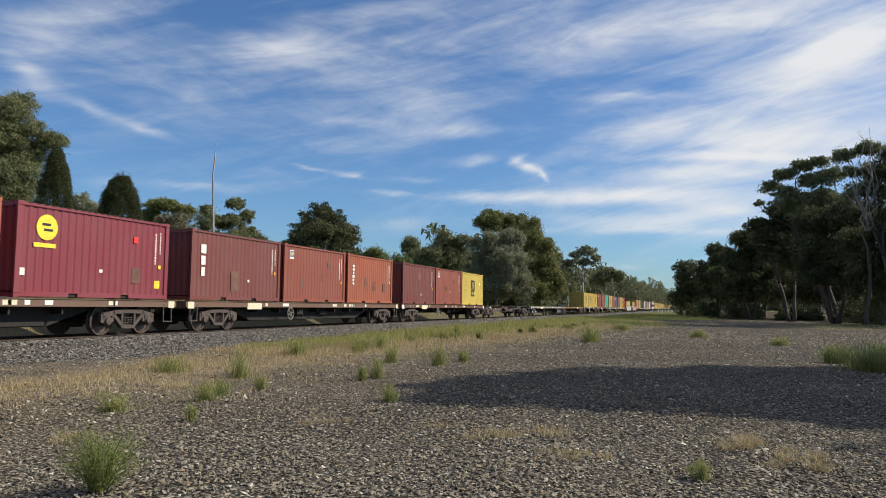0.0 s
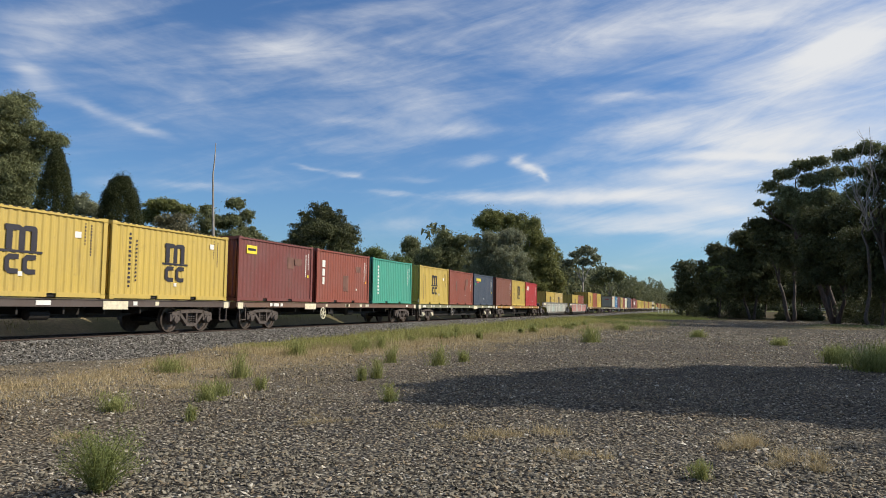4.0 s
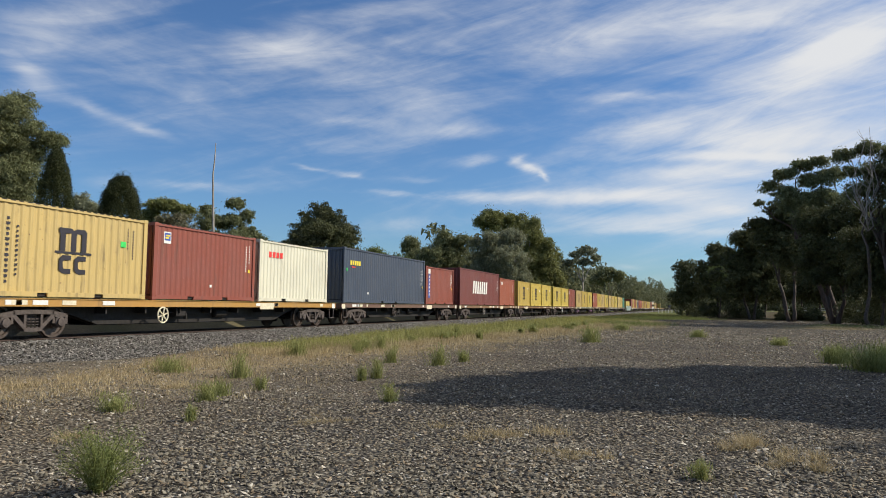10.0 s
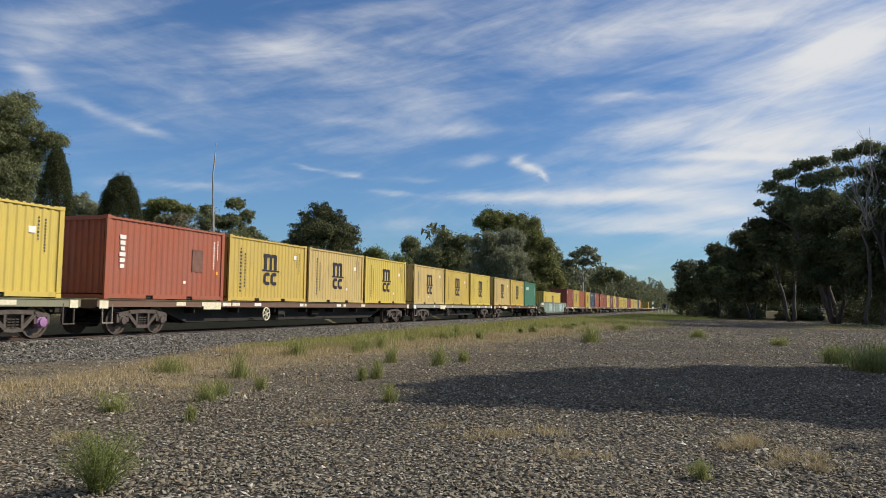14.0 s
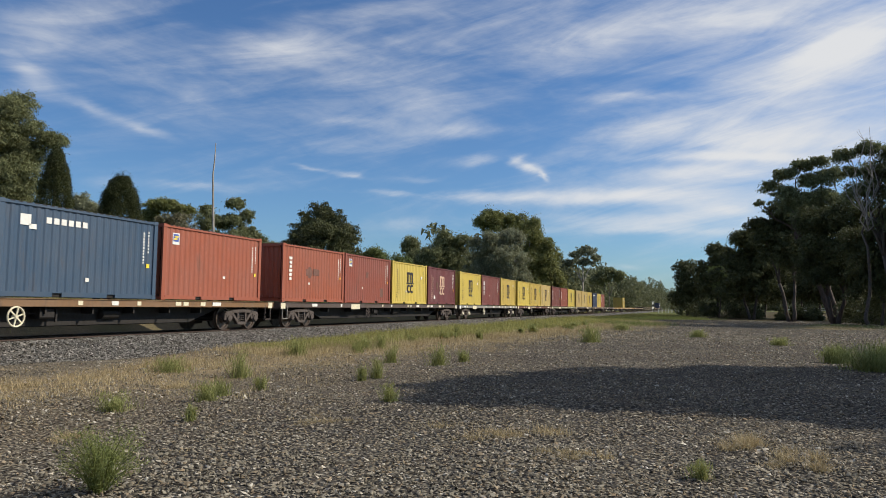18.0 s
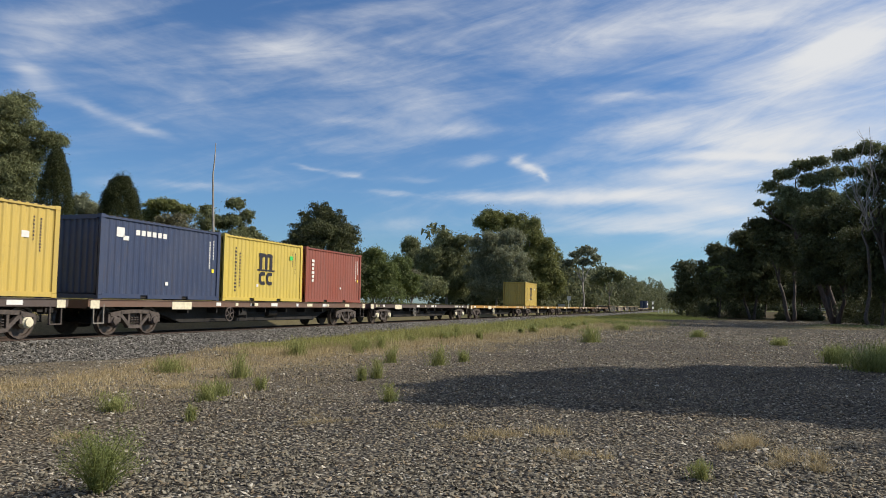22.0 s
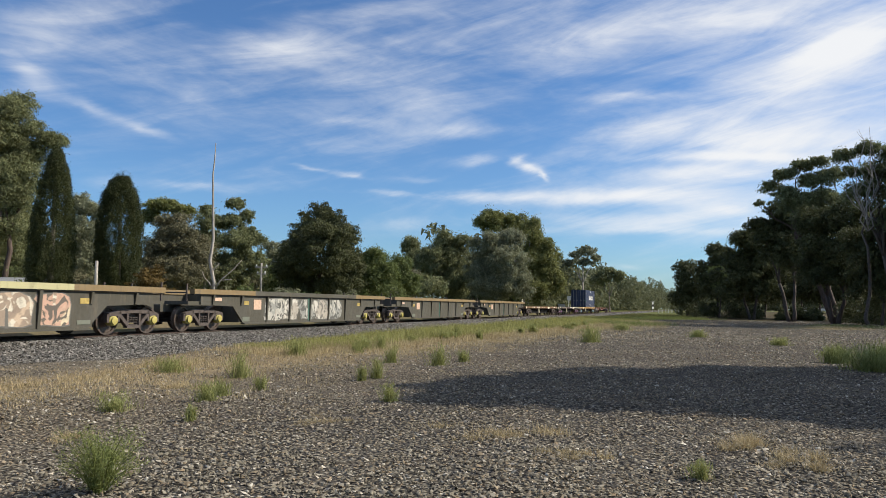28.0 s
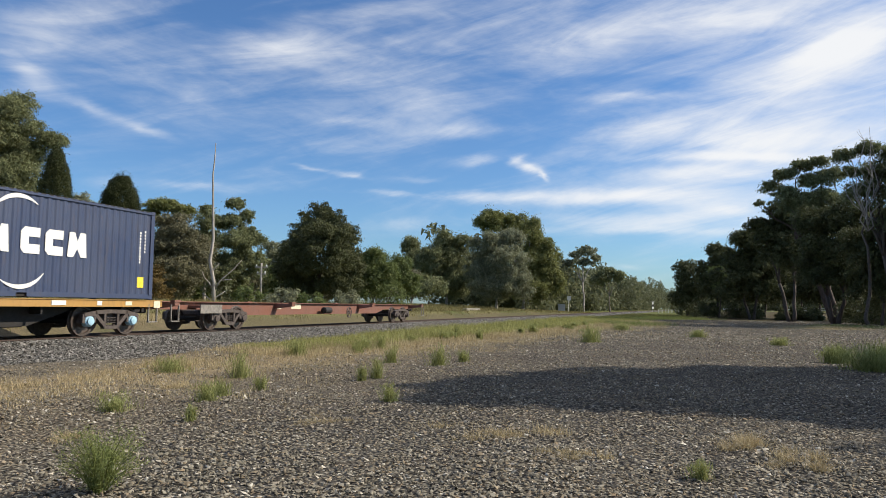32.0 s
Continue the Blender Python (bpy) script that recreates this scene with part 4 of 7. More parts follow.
def column(mat, y, z0, z1, n, w=0.10, fill=0.6, lift=0.0):
    """A column of short bars, where letters stand one above the other; y < 0 counts from the trailing end."""
    def draw(c, L, H):
        p, y0 = (z1 - z0) / n, y if y > 0 else L + y
        strokes(c, mat, [(y0, z0 + (k + 0.5) * p, w * (0.7 + 0.3 * ((k * 7) % 3) / 2), p * fill) for k in range(n)], (y0, z0, z1, n, w), lift)
    return draw


def row(mat, y0, z, n, pitch, h, w=0.7):
    """A row of upright bars, where a name stands."""
    def draw(c, L, H):
        strokes(c, mat, [(y0 + (k + 0.5) * pitch, z, pitch * w, h) for k in range(n)], (y0, z, n, pitch, h))
    return draw


def tag(mat, y, z, w=0.2, h=0.2, lift=0.0, name="label"):
    def draw(c, L, H):
        bar(c, name, mat, y if y > 0 else L + y, z, w, h, lift)
    return draw


CODES = [column(WHITE, -0.62, 1.15, 2.2, 11, 0.075, 0.7), column(WHITE, -0.40, 1.5, 2.25, 7, 0.06, 0.65)]
DARK_CODES = [column(BLACK, -0.62, 1.25, 2.2, 11, 0.06, 0.65), column(BLACK, -0.85, 1.55, 2.25, 7, 0.05, 0.6)]
SIDE_NAME = [column(BLACK, 0.82, 0.35, 2.15, 13, 0.125, 0.55), column(BLACK, 1.12, 0.55, 1.95, 11, 0.085, 0.5)]

YEL = [paint("yellow_paint", (0.58, 0.42, 0.09), 0.5, 0.28), paint("bright_yellow_paint", (0.63, 0.48, 0.09), 0.5, 0.18), paint("faded_yellow_paint", (0.57, 0.42, 0.15), 0.55, 0.5)]
REDS = [paint("oxide_red_paint", (0.28, 0.072, 0.045), 0.5, 0.4), paint("brown_red_paint", (0.19, 0.05, 0.042), 0.5, 0.35), paint("orange_red_paint", (0.35, 0.092, 0.045), 0.55, 0.4), paint("maroon_paint", (0.15, 0.035, 0.038), 0.5, 0.15), paint("dark_pink_red_paint", (0.24, 0.035, 0.05), 0.45, 0.1), paint("rust_brown_paint", (0.22, 0.078, 0.052), 0.55, 0.3)]
NAVY = paint("navy_paint", (0.034, 0.052, 0.112), 0.45, 0.3)
SLATE = paint("slate_blue_paint", (0.058, 0.078, 0.115), 0.45, 0.25)
AZURE = paint("azure_paint", (0.03, 0.20, 0.42), 0.45, 0.1)
IVORY = paint("ivory_paint", (0.66, 0.63, 0.50), 0.5, 0.5, (0.24, 0.13, 0.06))
OFFWHITE = paint("offwhite_paint", (0.72, 0.70, 0.55), 0.5, 0.2)
TEAL = paint("teal_paint", (0.06, 0.36, 0.26), 0.5, 0.15)
GREEN = paint("green_paint", (0.05, 0.20, 0.13), 0.5, 0.2)
BRIGHT_RED = paint("bright_red_paint", (0.46, 0.04, 0.045), 0.45, 0.08)

OCHRE = paint("ochre_sill_paint", (0.21, 0.115, 0.05), 0.6, 0.6)
AMBER = paint("amber_sill_paint", (0.46, 0.25, 0.055), 0.6, 0.4)
BROWN = paint("brown_sill_paint", (0.16, 0.09, 0.06), 0.6, 0.4)
GREYSILL = paint("grey_sill_paint", (0.28, 0.27, 0.24), 0.6, 0.5)
OLIVE = paint("olive_sill_paint", (0.22, 0.22, 0.14), 0.6, 0.4)
RUST = paint("rust_sill_paint", (0.13, 0.058, 0.042), 0.65, 0.5)
DARKBROWN = paint("dark_brown_sill_paint", (0.085, 0.06, 0.05), 0.6, 0.4)
LOWGREEN = paint("dull_green_paint", (0.068, 0.062, 0.043), 0.65, 0.55, (0.16, 0.13, 0.09))
SEA_PAINT = paint("sea_green_paint", (0.05, 0.13, 0.095), 0.6, 0.6)
LIME_RAIL = paint("pale_lime_rail_paint", (0.50, 0.47, 0.25), 0.6, 0.5)
CAPRAIL = paint("tan_rail_paint", (0.24, 0.165, 0.07), 0.6, 0.6)

C20, H86, H80, H96 = 6.058, 2.591, 2.44, 2.896


def yellow(q, v=0, h=H86, **k):
    r = random.Random(int(q * 10))
    marks = SIDE_NAME + DARK_CODES + [emblem(BLACK)]
    marks.append(tag(r.choice([WHITE, GREEN_TAG, WHITE]), r.uniform(4.9, 5.2), r.uniform(1.7, 2.0), 0.24, 0.18))
    if r.random() < 0.6:
        marks.append(tag(WHITE, r.uniform(2.2, 4.8), r.uniform(0.5, 0.8), 0.14, 0.12))
    name = ("yellow", "bright yellow", "faded yellow rust-streaked")[v]
    return container(q, C20, h, YEL[v], name + " steel container with a black emblem", marks, **k)


def red(q, v=0, style="", h=H86, **k):
    r = random.Random(int(q * 10))
    marks = list(CODES)
    for _ in range(r.choice([0, 0, 1, 2, 3])):
        marks.append(tag(PATCH, r.uniform(1.6, 4.9), r.uniform(0.5, 1.9), r.choice([0.28, 0.4, 0.6]), r.choice([0.3, 0.5, 0.8]), -0.0015, "repair_patch"))
    if r.random() < 0.7:
        marks.append(tag(WHITE, r.uniform(2.0, 4.5), r.uniform(0.5, 0.9), 0.13, 0.10))
    marks.append(tag(r.choice([ORANGE_TAG, YELLOW_TAG]), -0.40, r.uniform(1.0, 1.25), 0.12, 0.12))
    if style == "column":
        marks.append(column(WHITE, 0.72, 0.95, 2.05, 6, 0.26, 0.7))
    elif style == "tall":
        marks.append(column(WHITE, 0.72, 0.85, 2.1, 3, 0.30, 0.8))
    elif style == "badge":
        marks += [tag(WHITE, 0.68, 2.12, 0.36, 0.40), tag(BLUE_TAG, 0.68, 2.15, 0.29, 0.26, 0.003), tag(YELLOW_TAG, 0.70, 2.19, 0.20, 0.055, 0.006), tag(YELLOW_TAG, 0.65, 2.11, 0.18, 0.055, 0.006)]
    elif style == "sign":
        marks += [tag(YELLOW_TAG, 0.95, 2.1, 0.75, 0.34), tag(BLACK, 0.95, 2.10, 0.58, 0.10, 0.003)]
    elif style == "disc":
        marks += [lambda c, L, H: part("emblem", Shape().lathe_x([(0, 0.01), (0, 0.36), (0.004, 0.36), (0.004, 0.01)], 0, 0, 28), YELLOW_TAG, c, at=(FACE, 1.0, 1.95)), tag(BLACK, 0.97, 2.03, 0.30, 0.07, 0.003), tag(BLACK, 1.04, 1.88, 0.30, 0.07, 0.003), tag(YELLOW_TAG, 0.95, 1.45, 0.75, 0.12), tag(YELLOW_TAG, -0.5, 0.5, 0.26, 0.26), tag(RED_TAG, 4.5, 1.9, 0.2, 0.2), tag(WHITE, 0.25, 0.7, 0.16, 0.2)]
    elif style == "strip":
        marks += [tag(WHITE, 0.72, 2.25, 0.42, 0.32), tag(BLUE_TAG, 0.72, 1.25, 0.36, 1.6), column(WHITE, 0.728, 0.55, 2.0, 6, 0.2, 0.6, 0.003)]
    elif style == "emblem":
        marks += [emblem(PALE_PINK), column(PALE_PINK, 0.8, 0.35, 2.05, 13, 0.09), column(PALE_PINK, 1.05, 0.45, 1.9, 10, 0.08), tag(WHITE, 1.4, 0.5, 0.3, 0.24)]
    elif style == "short":
        marks.append(row(WHITE, 0.6, 2.1, 3, 0.22, 0.28))
    name = ("oxide-red", "brown-red", "orange-red scuffed", "dark maroon", "crimson", "rust-brown")[v]
    return container(q, C20, h, REDS[v], name + " steel container with white markings", marks, **k)


STEELBLUE = paint("steel_blue_paint", (0.042, 0.08, 0.135), 0.45, 0.3)


def navy(q, mat=None, h=H86, style="horse", length=C20):
    marks = list(CODES) + [tag(WHITE, 3.1, 0.55, 0.14, 0.12), tag(YELLOW_TAG, -0.40, 1.1, 0.14, 0.14)]
    if style == "horse":
        marks += [tag(WHITE, 0.86, 2.10, 0.34, 0.30), tag(WHITE, 1.10, 1.93, 0.24, 0.14), row(WHITE, 1.5, 2.15, 6, 0.26, 0.17)]
    else:
        marks += [row(YELLOW_TAG, 0.75, 2.12, 5, 0.27, 0.24), tag(RED_TAG, 1.2, 1.9, 0.5, 0.06), tag(GREEN_TAG, 0.4, 1.75, 0.14, 0.14)]
    return container(q, length, h, mat or STEELBLUE, "dark blue steel container with small light markings on a flat wagon", marks)

def load_train():
    """The train from its leading end, each place given as metres along the line at the start."""
    def flat(a, b, sill, text, **k):
        return flat_wagon(a, b - a, sill, text + " container flat wagon on two bogies", seed=int(a), **k)

    flat(1.3, 21.7, BROWN, "brown loaded")
    red(2.2, 2), red(8.5, 2), red(15.05, 4, "disc")
    flat(22.0, 42.3, BROWN, "brown loaded")
    red(22.35, 1, "tall"), red(28.75, 0, "badge"), red(35.15, 2, "column")
    flat(42.6, 62.0, RUST, "rust-brown loaded", belly=False, slim=True)
    red(42.95, 1), red(49.25, 0, "badge"), yellow(55.55, 1)
    spine_wagon(62.3, 18.9, DARKBROWN, "dark brown empty skeletal wagon with a deep spine", 1)
    flat(81.6, 102.7, GREYSILL, "pale grey empty", caps="blue")
    flat(103.0, 123.7, OCHRE, "rusty orange empty")
    flat(124.2, 143.4, DARKBROWN, "dark loaded", belly=False, slim=True)
    yellow(124.5, 0, H80), yellow(130.75, 0, H80), yellow(137.0, 0, H80)
    flat(143.6, 163.9, BROWN, "brown loaded", belly=False)
    red(143.8, 1, "sign"), red(150.3, 0, "tall")
    container(156.9, C20, H86, TEAL, "teal steel container with a pale name strip", CODES + [column(WHITE, 0.8, 0.5, 2.2, 9, 0.22)])
    flat(164.1, 184.2, OLIVE, "dull green loaded", caps="cream")
    yellow(164.5, 0), red(170.9, 0), navy(177.4, SLATE, style="yellow")
    flat(184.4, 204.9, AMBER, "orange loaded", caps="dark")
    red(184.75, 5), yellow(191.1, 0)
    container(197.5, C20, H86, BRIGHT_RED, "bright red steel container with a white name", CODES + [row(WHITE, 0.75, 1.92, 3, 0.36, 0.42), tag(WHITE, 3.7, 0.55, 0.16, 0.12), tag(GREEN_TAG, 0.4, 1.8, 0.14, 0.1)])
    GREYWELL = paint("brown_grey_paint", (0.15, 0.13, 0.105), 0.6, 0.4)
    TEALWELL = paint("grey_green_paint", (0.17, 0.185, 0.14), 0.6, 0.4)
    spray = {n: paint(n + "_spray", c, 0.7, 0.35) for n, c in (("silver", (0.40, 0.41, 0.37)), ("pale_grey", (0.50, 0.50, 0.45)), ("mint", (0.36, 0.46, 0.42)), ("pink", (0.44, 0.17, 0.16)), ("dusty_pink", (0.40, 0.22, 0.20)), ("sea_green", (0.17, 0.27, 0.22)), ("blue_grey", (0.26, 0.36, 0.36)), ("ice_blue", (0.44, 0.58, 0.62)), ("chalk", (0.62, 0.61, 0.57)), ("shadow", (0.13, 0.125, 0.11)))}
    w = well_wagon(205.4, 20.1, marbled("grey_graffiti", (0.22, 0.205, 0.17), (0.31, 0.30, 0.265), (0.15, 0.145, 0.125), 1.5), "deep-sided well wagon covered in grey and white graffiti", GREYWELL)
    sprayed(w, 3.4, 17.4, 0.42, 1.52, 13, [spray["silver"], spray["pale_grey"], spray["silver"], spray["pale_grey"], spray["mint"]], spray["shadow"], 8)
    yellow(209.45, 0, z=0.38), yellow(215.7, 2, z=0.38)
    w = well_wagon(225.7, 21.1, marbled("dark_sprayed_side", (0.075, 0.062, 0.056), (0.10, 0.082, 0.072), (0.055, 0.05, 0.047), 1.0), "deep-sided well wagon covered in pink and white graffiti", GREYWELL)
    sprayed(w, 3.3, 17.9, 0.42, 1.54, 11, [spray["pink"], spray["dusty_pink"], spray["pink"], spray["silver"]], spray["chalk"], 2)
    yellow(230.5, 0, z=0.38), red(236.8, 0, "badge", z=0.38)
    flat(247.2, 268.0, OCHRE, "rusty orange loaded")
    yellow(248.5, 0), red(254.9, 2), yellow(261.5, 1)
    flat(268.6, 288.4, OLIVE, "dull grey-green empty", caps="purple")
    flat(288.9, 309.3, GREYSILL, "grey loaded", caps="blue")
    container(289.4, C20, H86, IVORY, "weathered ivory steel container with a red name", [row(RED_TAG, 0.75, 2.02, 4, 0.33, 0.32), end_name], rail=paint("rusted_frame_paint", (0.30, 0.19, 0.13), 0.6, 0.5))
    container(295.75, C20, H86, AZURE, "bright blue steel container with a white globe", CODES + [column(WHITE, 0.75, 0.5, 2.05, 7, 0.16)] + globe())
    red(302.15, 1, "sign")
    flat(309.9, 330.2, AMBER, "yellow-orange loaded")
    yellow(310.3, 2), red(316.7, 0, "badge")
    container(323.1, C20, H86, OFFWHITE, "cream white steel container with a red name", [row(RED_TAG, 0.7, 2.0, 4, 0.30, 0.24)])
    flat(330.6, 350.5, BROWN, "brown loaded")
    navy(331.0, SLATE, H96, "yellow", 12.192), red(343.5, 0, "strip")
    flat(350.9, 370.9, OCHRE, "worn orange-brown loaded")
    container(351.25, 12.192, H96, REDS[1], "long brown-red steel container with a white slanted name", CODES + slanted())
    red(363.75, 2, "short")
    flat(371.1, 391.3, OCHRE, "rusty orange loaded")
    yellow(371.5, 0), yellow(378.0, 1), yellow(384.5, 1)
    flat(391.7, 411.4, BROWN, "brown loaded", wheel_mat=WHITE)
    yellow(392.1, 1), yellow(398.5, 1), red(404.85, 0, "badge")
    flat(411.9, 432.3, OLIVE, "grey-green loaded", caps="purple")
    yellow(412.4, 2), yellow(418.9, 0), yellow(425.4, 1)
    flat(432.7, 459.0, BROWN, "long brown loaded")
    red(433.1, 2, "column"), yellow(439.5, 0), yellow(445.85, 2), yellow(452.2, 1)
    flat(459.5, 479.6, GREYSILL, "grey loaded")
    yellow(459.8, 2), yellow(466.2, 0), yellow(472.7, 1)
    flat(480.1, 500.0, BROWN, "brown loaded", belly=False)
    yellow(480.4, 2), yellow(486.8, 0)
    container(493.2, C20, H86, GREEN, "green steel container with a pale name", CODES + [row(WHITE, 1.0, 1.9, 4, 0.3, 0.3)])
    w = well_wagon(500.3, 20.5, marbled("teal_graffiti", (0.16, 0.22, 0.185), (0.25, 0.29, 0.27), (0.12, 0.125, 0.11), 1.4), "deep-sided well wagon covered in teal and grey graffiti", CAPRAIL)
    sprayed(w, 3.2, 17.6, 0.42, 1.54, 14, [spray["sea_green"], spray["blue_grey"], spray["sea_green"], spray["mint"], spray["ice_blue"], spray["sea_green"], spray["silver"]], spray["shadow"], 9)
    container(504.0, 12.192, H86, YEL[1], "long yellow steel container standing in a well wagon", [emblem(BLACK, 0.52, 1.05), column(BLACK, 1.2, 0.35, 2.05, 13, 0.2), column(BLACK, 1.6, 0.45, 1.9, 10, 0.16)], z=0.38)
    flat(520.9, 540.9, GREYSILL, "grey-brown loaded")
    red(521.6, 0, "badge"), yellow(528.0, 0), red(534.15, 2)
    flat(541.25, 561.4, OCHRE, "rusty orange loaded")
    yellow(541.5, 0), navy(547.85), red(554.2, 2, "badge")
    flat(561.7, 587.6, DARKBROWN, "long dark brown loaded")
    red(562.0, 2, "column"), red(568.2, 0, "badge"), yellow(574.6, 1), red(581.0, 3, "emblem")
    flat(588.0, 608.0, GREYSILL, "grey-brown loaded", caps="cream")
    yellow(588.3, 1), red(594.7, 1, "tall"), yellow(601.3, 0)
    flat(608.2, 627.7, RUST, "rust-brown loaded", belly=False, slim=True)
    yellow(608.4, 1), yellow(614.7, 0), yellow(621.05, 2)
    flat(628.0, 648.4, OLIVE, "grey-green loaded")
    red(628.3, 1, "tall"), red(634.8, 0, "column"), yellow(641.4, 1)
    flat(649.0, 668.9, DARKBROWN, "dark brown loaded", caps="cream")
    yellow(649.4, 2), yellow(655.8, 2), yellow(662.3, 0)
    flat(669.4, 689.4, BROWN, "brown loaded")
    navy(669.9, NAVY), yellow(676.2, 1), red(682.6, 0, "column")
    flat(689.8, 709.3, DARKBROWN, "dark brown empty", caps="cream")
    flat(709.6, 730.1, AMBER, "yellow-orange empty")
    flat(730.4, 750.2, AMBER, "orange", wheel_mat=CREAM)
    yellow(730.7, 0)
    flat(750.7, 771.0, AMBER, "worn orange empty")
    flat(771.6, 791.7, OCHRE, "rusty orange empty", wheel_mat=CREAM)
    flat(792.3, 813.3, OCHRE, "orange-brown empty")
    q = 813.6
    OLDYELLOW = plain("dulled_yellow_paint", (0.42, 0.31, 0.09), 0.6, 0, 0.3)
    tags = [(OLDYELLOW, 4.1, 1.06, 0.34, 0.16), (PALE_PINK, 4.9, 1.0, 0.55, 0.40), (TEALWELL, 4.1, 0.42, 0.5, 0.18), (PALE_PINK, 2.2, 1.18, 0.5, 0.12), (OLDYELLOW, 14.6, 1.06, 0.34, 0.16), (TEALWELL, 14.6, 0.44, 0.5, 0.12)]
    for k in range(5):
        g = gondola_unit(q, 18.7, LOWGREEN, CAPRAIL, "empty low-sided ribbed wagon, " + ("covered in tan graffiti" if k == 1 else "dull green with a tan top rail"), tags, (None, LIME_RAIL, None, CAPRAIL, CAPRAIL)[k])
        for y in (9.25,):
            part("bracket_plate", Shape().box(1.362, 1.378, y - 0.13, y + 0.13, 0.30, 1.32), SEA_PAINT, g)
        if k == 1:
            sprayed(g, 4.3, 14.2, 0.31, 1.31, 7, [marbled("tan_graffiti", (0.52, 0.33, 0.24), (0.62, 0.53, 0.36), (0.12, 0.10, 0.08)), marbled("sand_graffiti", (0.50, 0.38, 0.27), (0.30, 0.23, 0.17), (0.62, 0.57, 0.46))], spray["shadow"], 5, 1.361)
        elif k == 2:
            sprayed(g, 5.6, 12.4, 0.31, 1.31, 5, [marbled("silver_graffiti", (0.50, 0.48, 0.42), (0.30, 0.30, 0.27), (0.10, 0.10, 0.09)), marbled("pale_graffiti", (0.60, 0.57, 0.50), (0.40, 0.36, 0.30), (0.16, 0.15, 0.13))], spray["shadow"], 6, 1.361)
        if k == 4:
            brake_wheel(g, 17.8, CREAM, 1.55, 0.28)
        q += 18.84
    flat(908.6, 928.4, OCHRE, "rusty orange empty", wheel_mat=CREAM)
    flat(929.0, 948.5, DARKBROWN, "dark grey-brown empty", caps="purple")
    flat(948.9, 969.2, AMBER, "orange", caps="blue")
    container(956.4, 12.192, H96, NAVY, "long navy blue steel container with a white name and arcs", CODES + big_name(), doors=True)
    spine_wagon(969.3, 26.0, paint("faded_red_spine_paint", (0.21, 0.085, 0.055), 0.6, 0.5), "rust-red empty skeletal wagon at the tail of the train", inset=3.9)


def end_name(c, L, H):
    """A short red name on the leading end wall."""
    s = Shape()
    for k in range(4):
        s.box(-0.35 + k * 0.2, -0.2 + k * 0.2, 0, 0.004, 1.75, 1.95)
    part("lettering", s, RED_TAG, c, at=(0, 0.022, 0))


def globe():
    def draw(c, L, H):
        def ring(r0, r1):
            s = Shape()
            k = 28
            for i in range(k):
                a, b = 2 * math.pi * i / k, 2 * math.pi * (i + 1) / k
                j = len(s.v)
                for w in (a, b):
                    s.v += [(0, r0 * math.cos(w), r0 * math.sin(w)), (0, r1 * math.cos(w), r1 * math.sin(w)), (0.004, r0 * math.cos(w), r0 * math.sin(w)), (0.004, r1 * math.cos(w), r1 * math.sin(w))]
                s.f += [(j, j + 1, j + 5, j + 4), (j + 2, j + 6, j + 7, j + 3), (j + 1, j + 3, j + 7, j + 5), (j, j + 4, j + 6, j + 2)]
            return s
        part("emblem", ring(0.66, 0.74), WHITE, c, at=(FACE, 3.1, 1.35))
        part("emblem", ring(0.30, 0.36), WHITE, c, at=(FACE, 3.1, 1.75))
        strokes(c, WHITE, [(2.45 + k * 0.33, 1.42, 0.26, 0.34) for k in range(5)], "globe upper")
        strokes(c, WHITE, [(2.5 + k * 0.25, 1.08, 0.17, 0.17) for k in range(6)], "globe lower")
    return [draw]


def slanted():
    def draw(c, L, H):
        for k in range(7):
            y = 3.6 + k * 0.66
            o = [(y, 0.95), (y + 0.44, 0.95), (y + 0.62, 1.98), (y + 0.18, 1.98)]
            part("lettering", Shape().prism_x(o, 0, 0.004), WHITE, c, at=(FACE, 0, 0))
    return [draw]


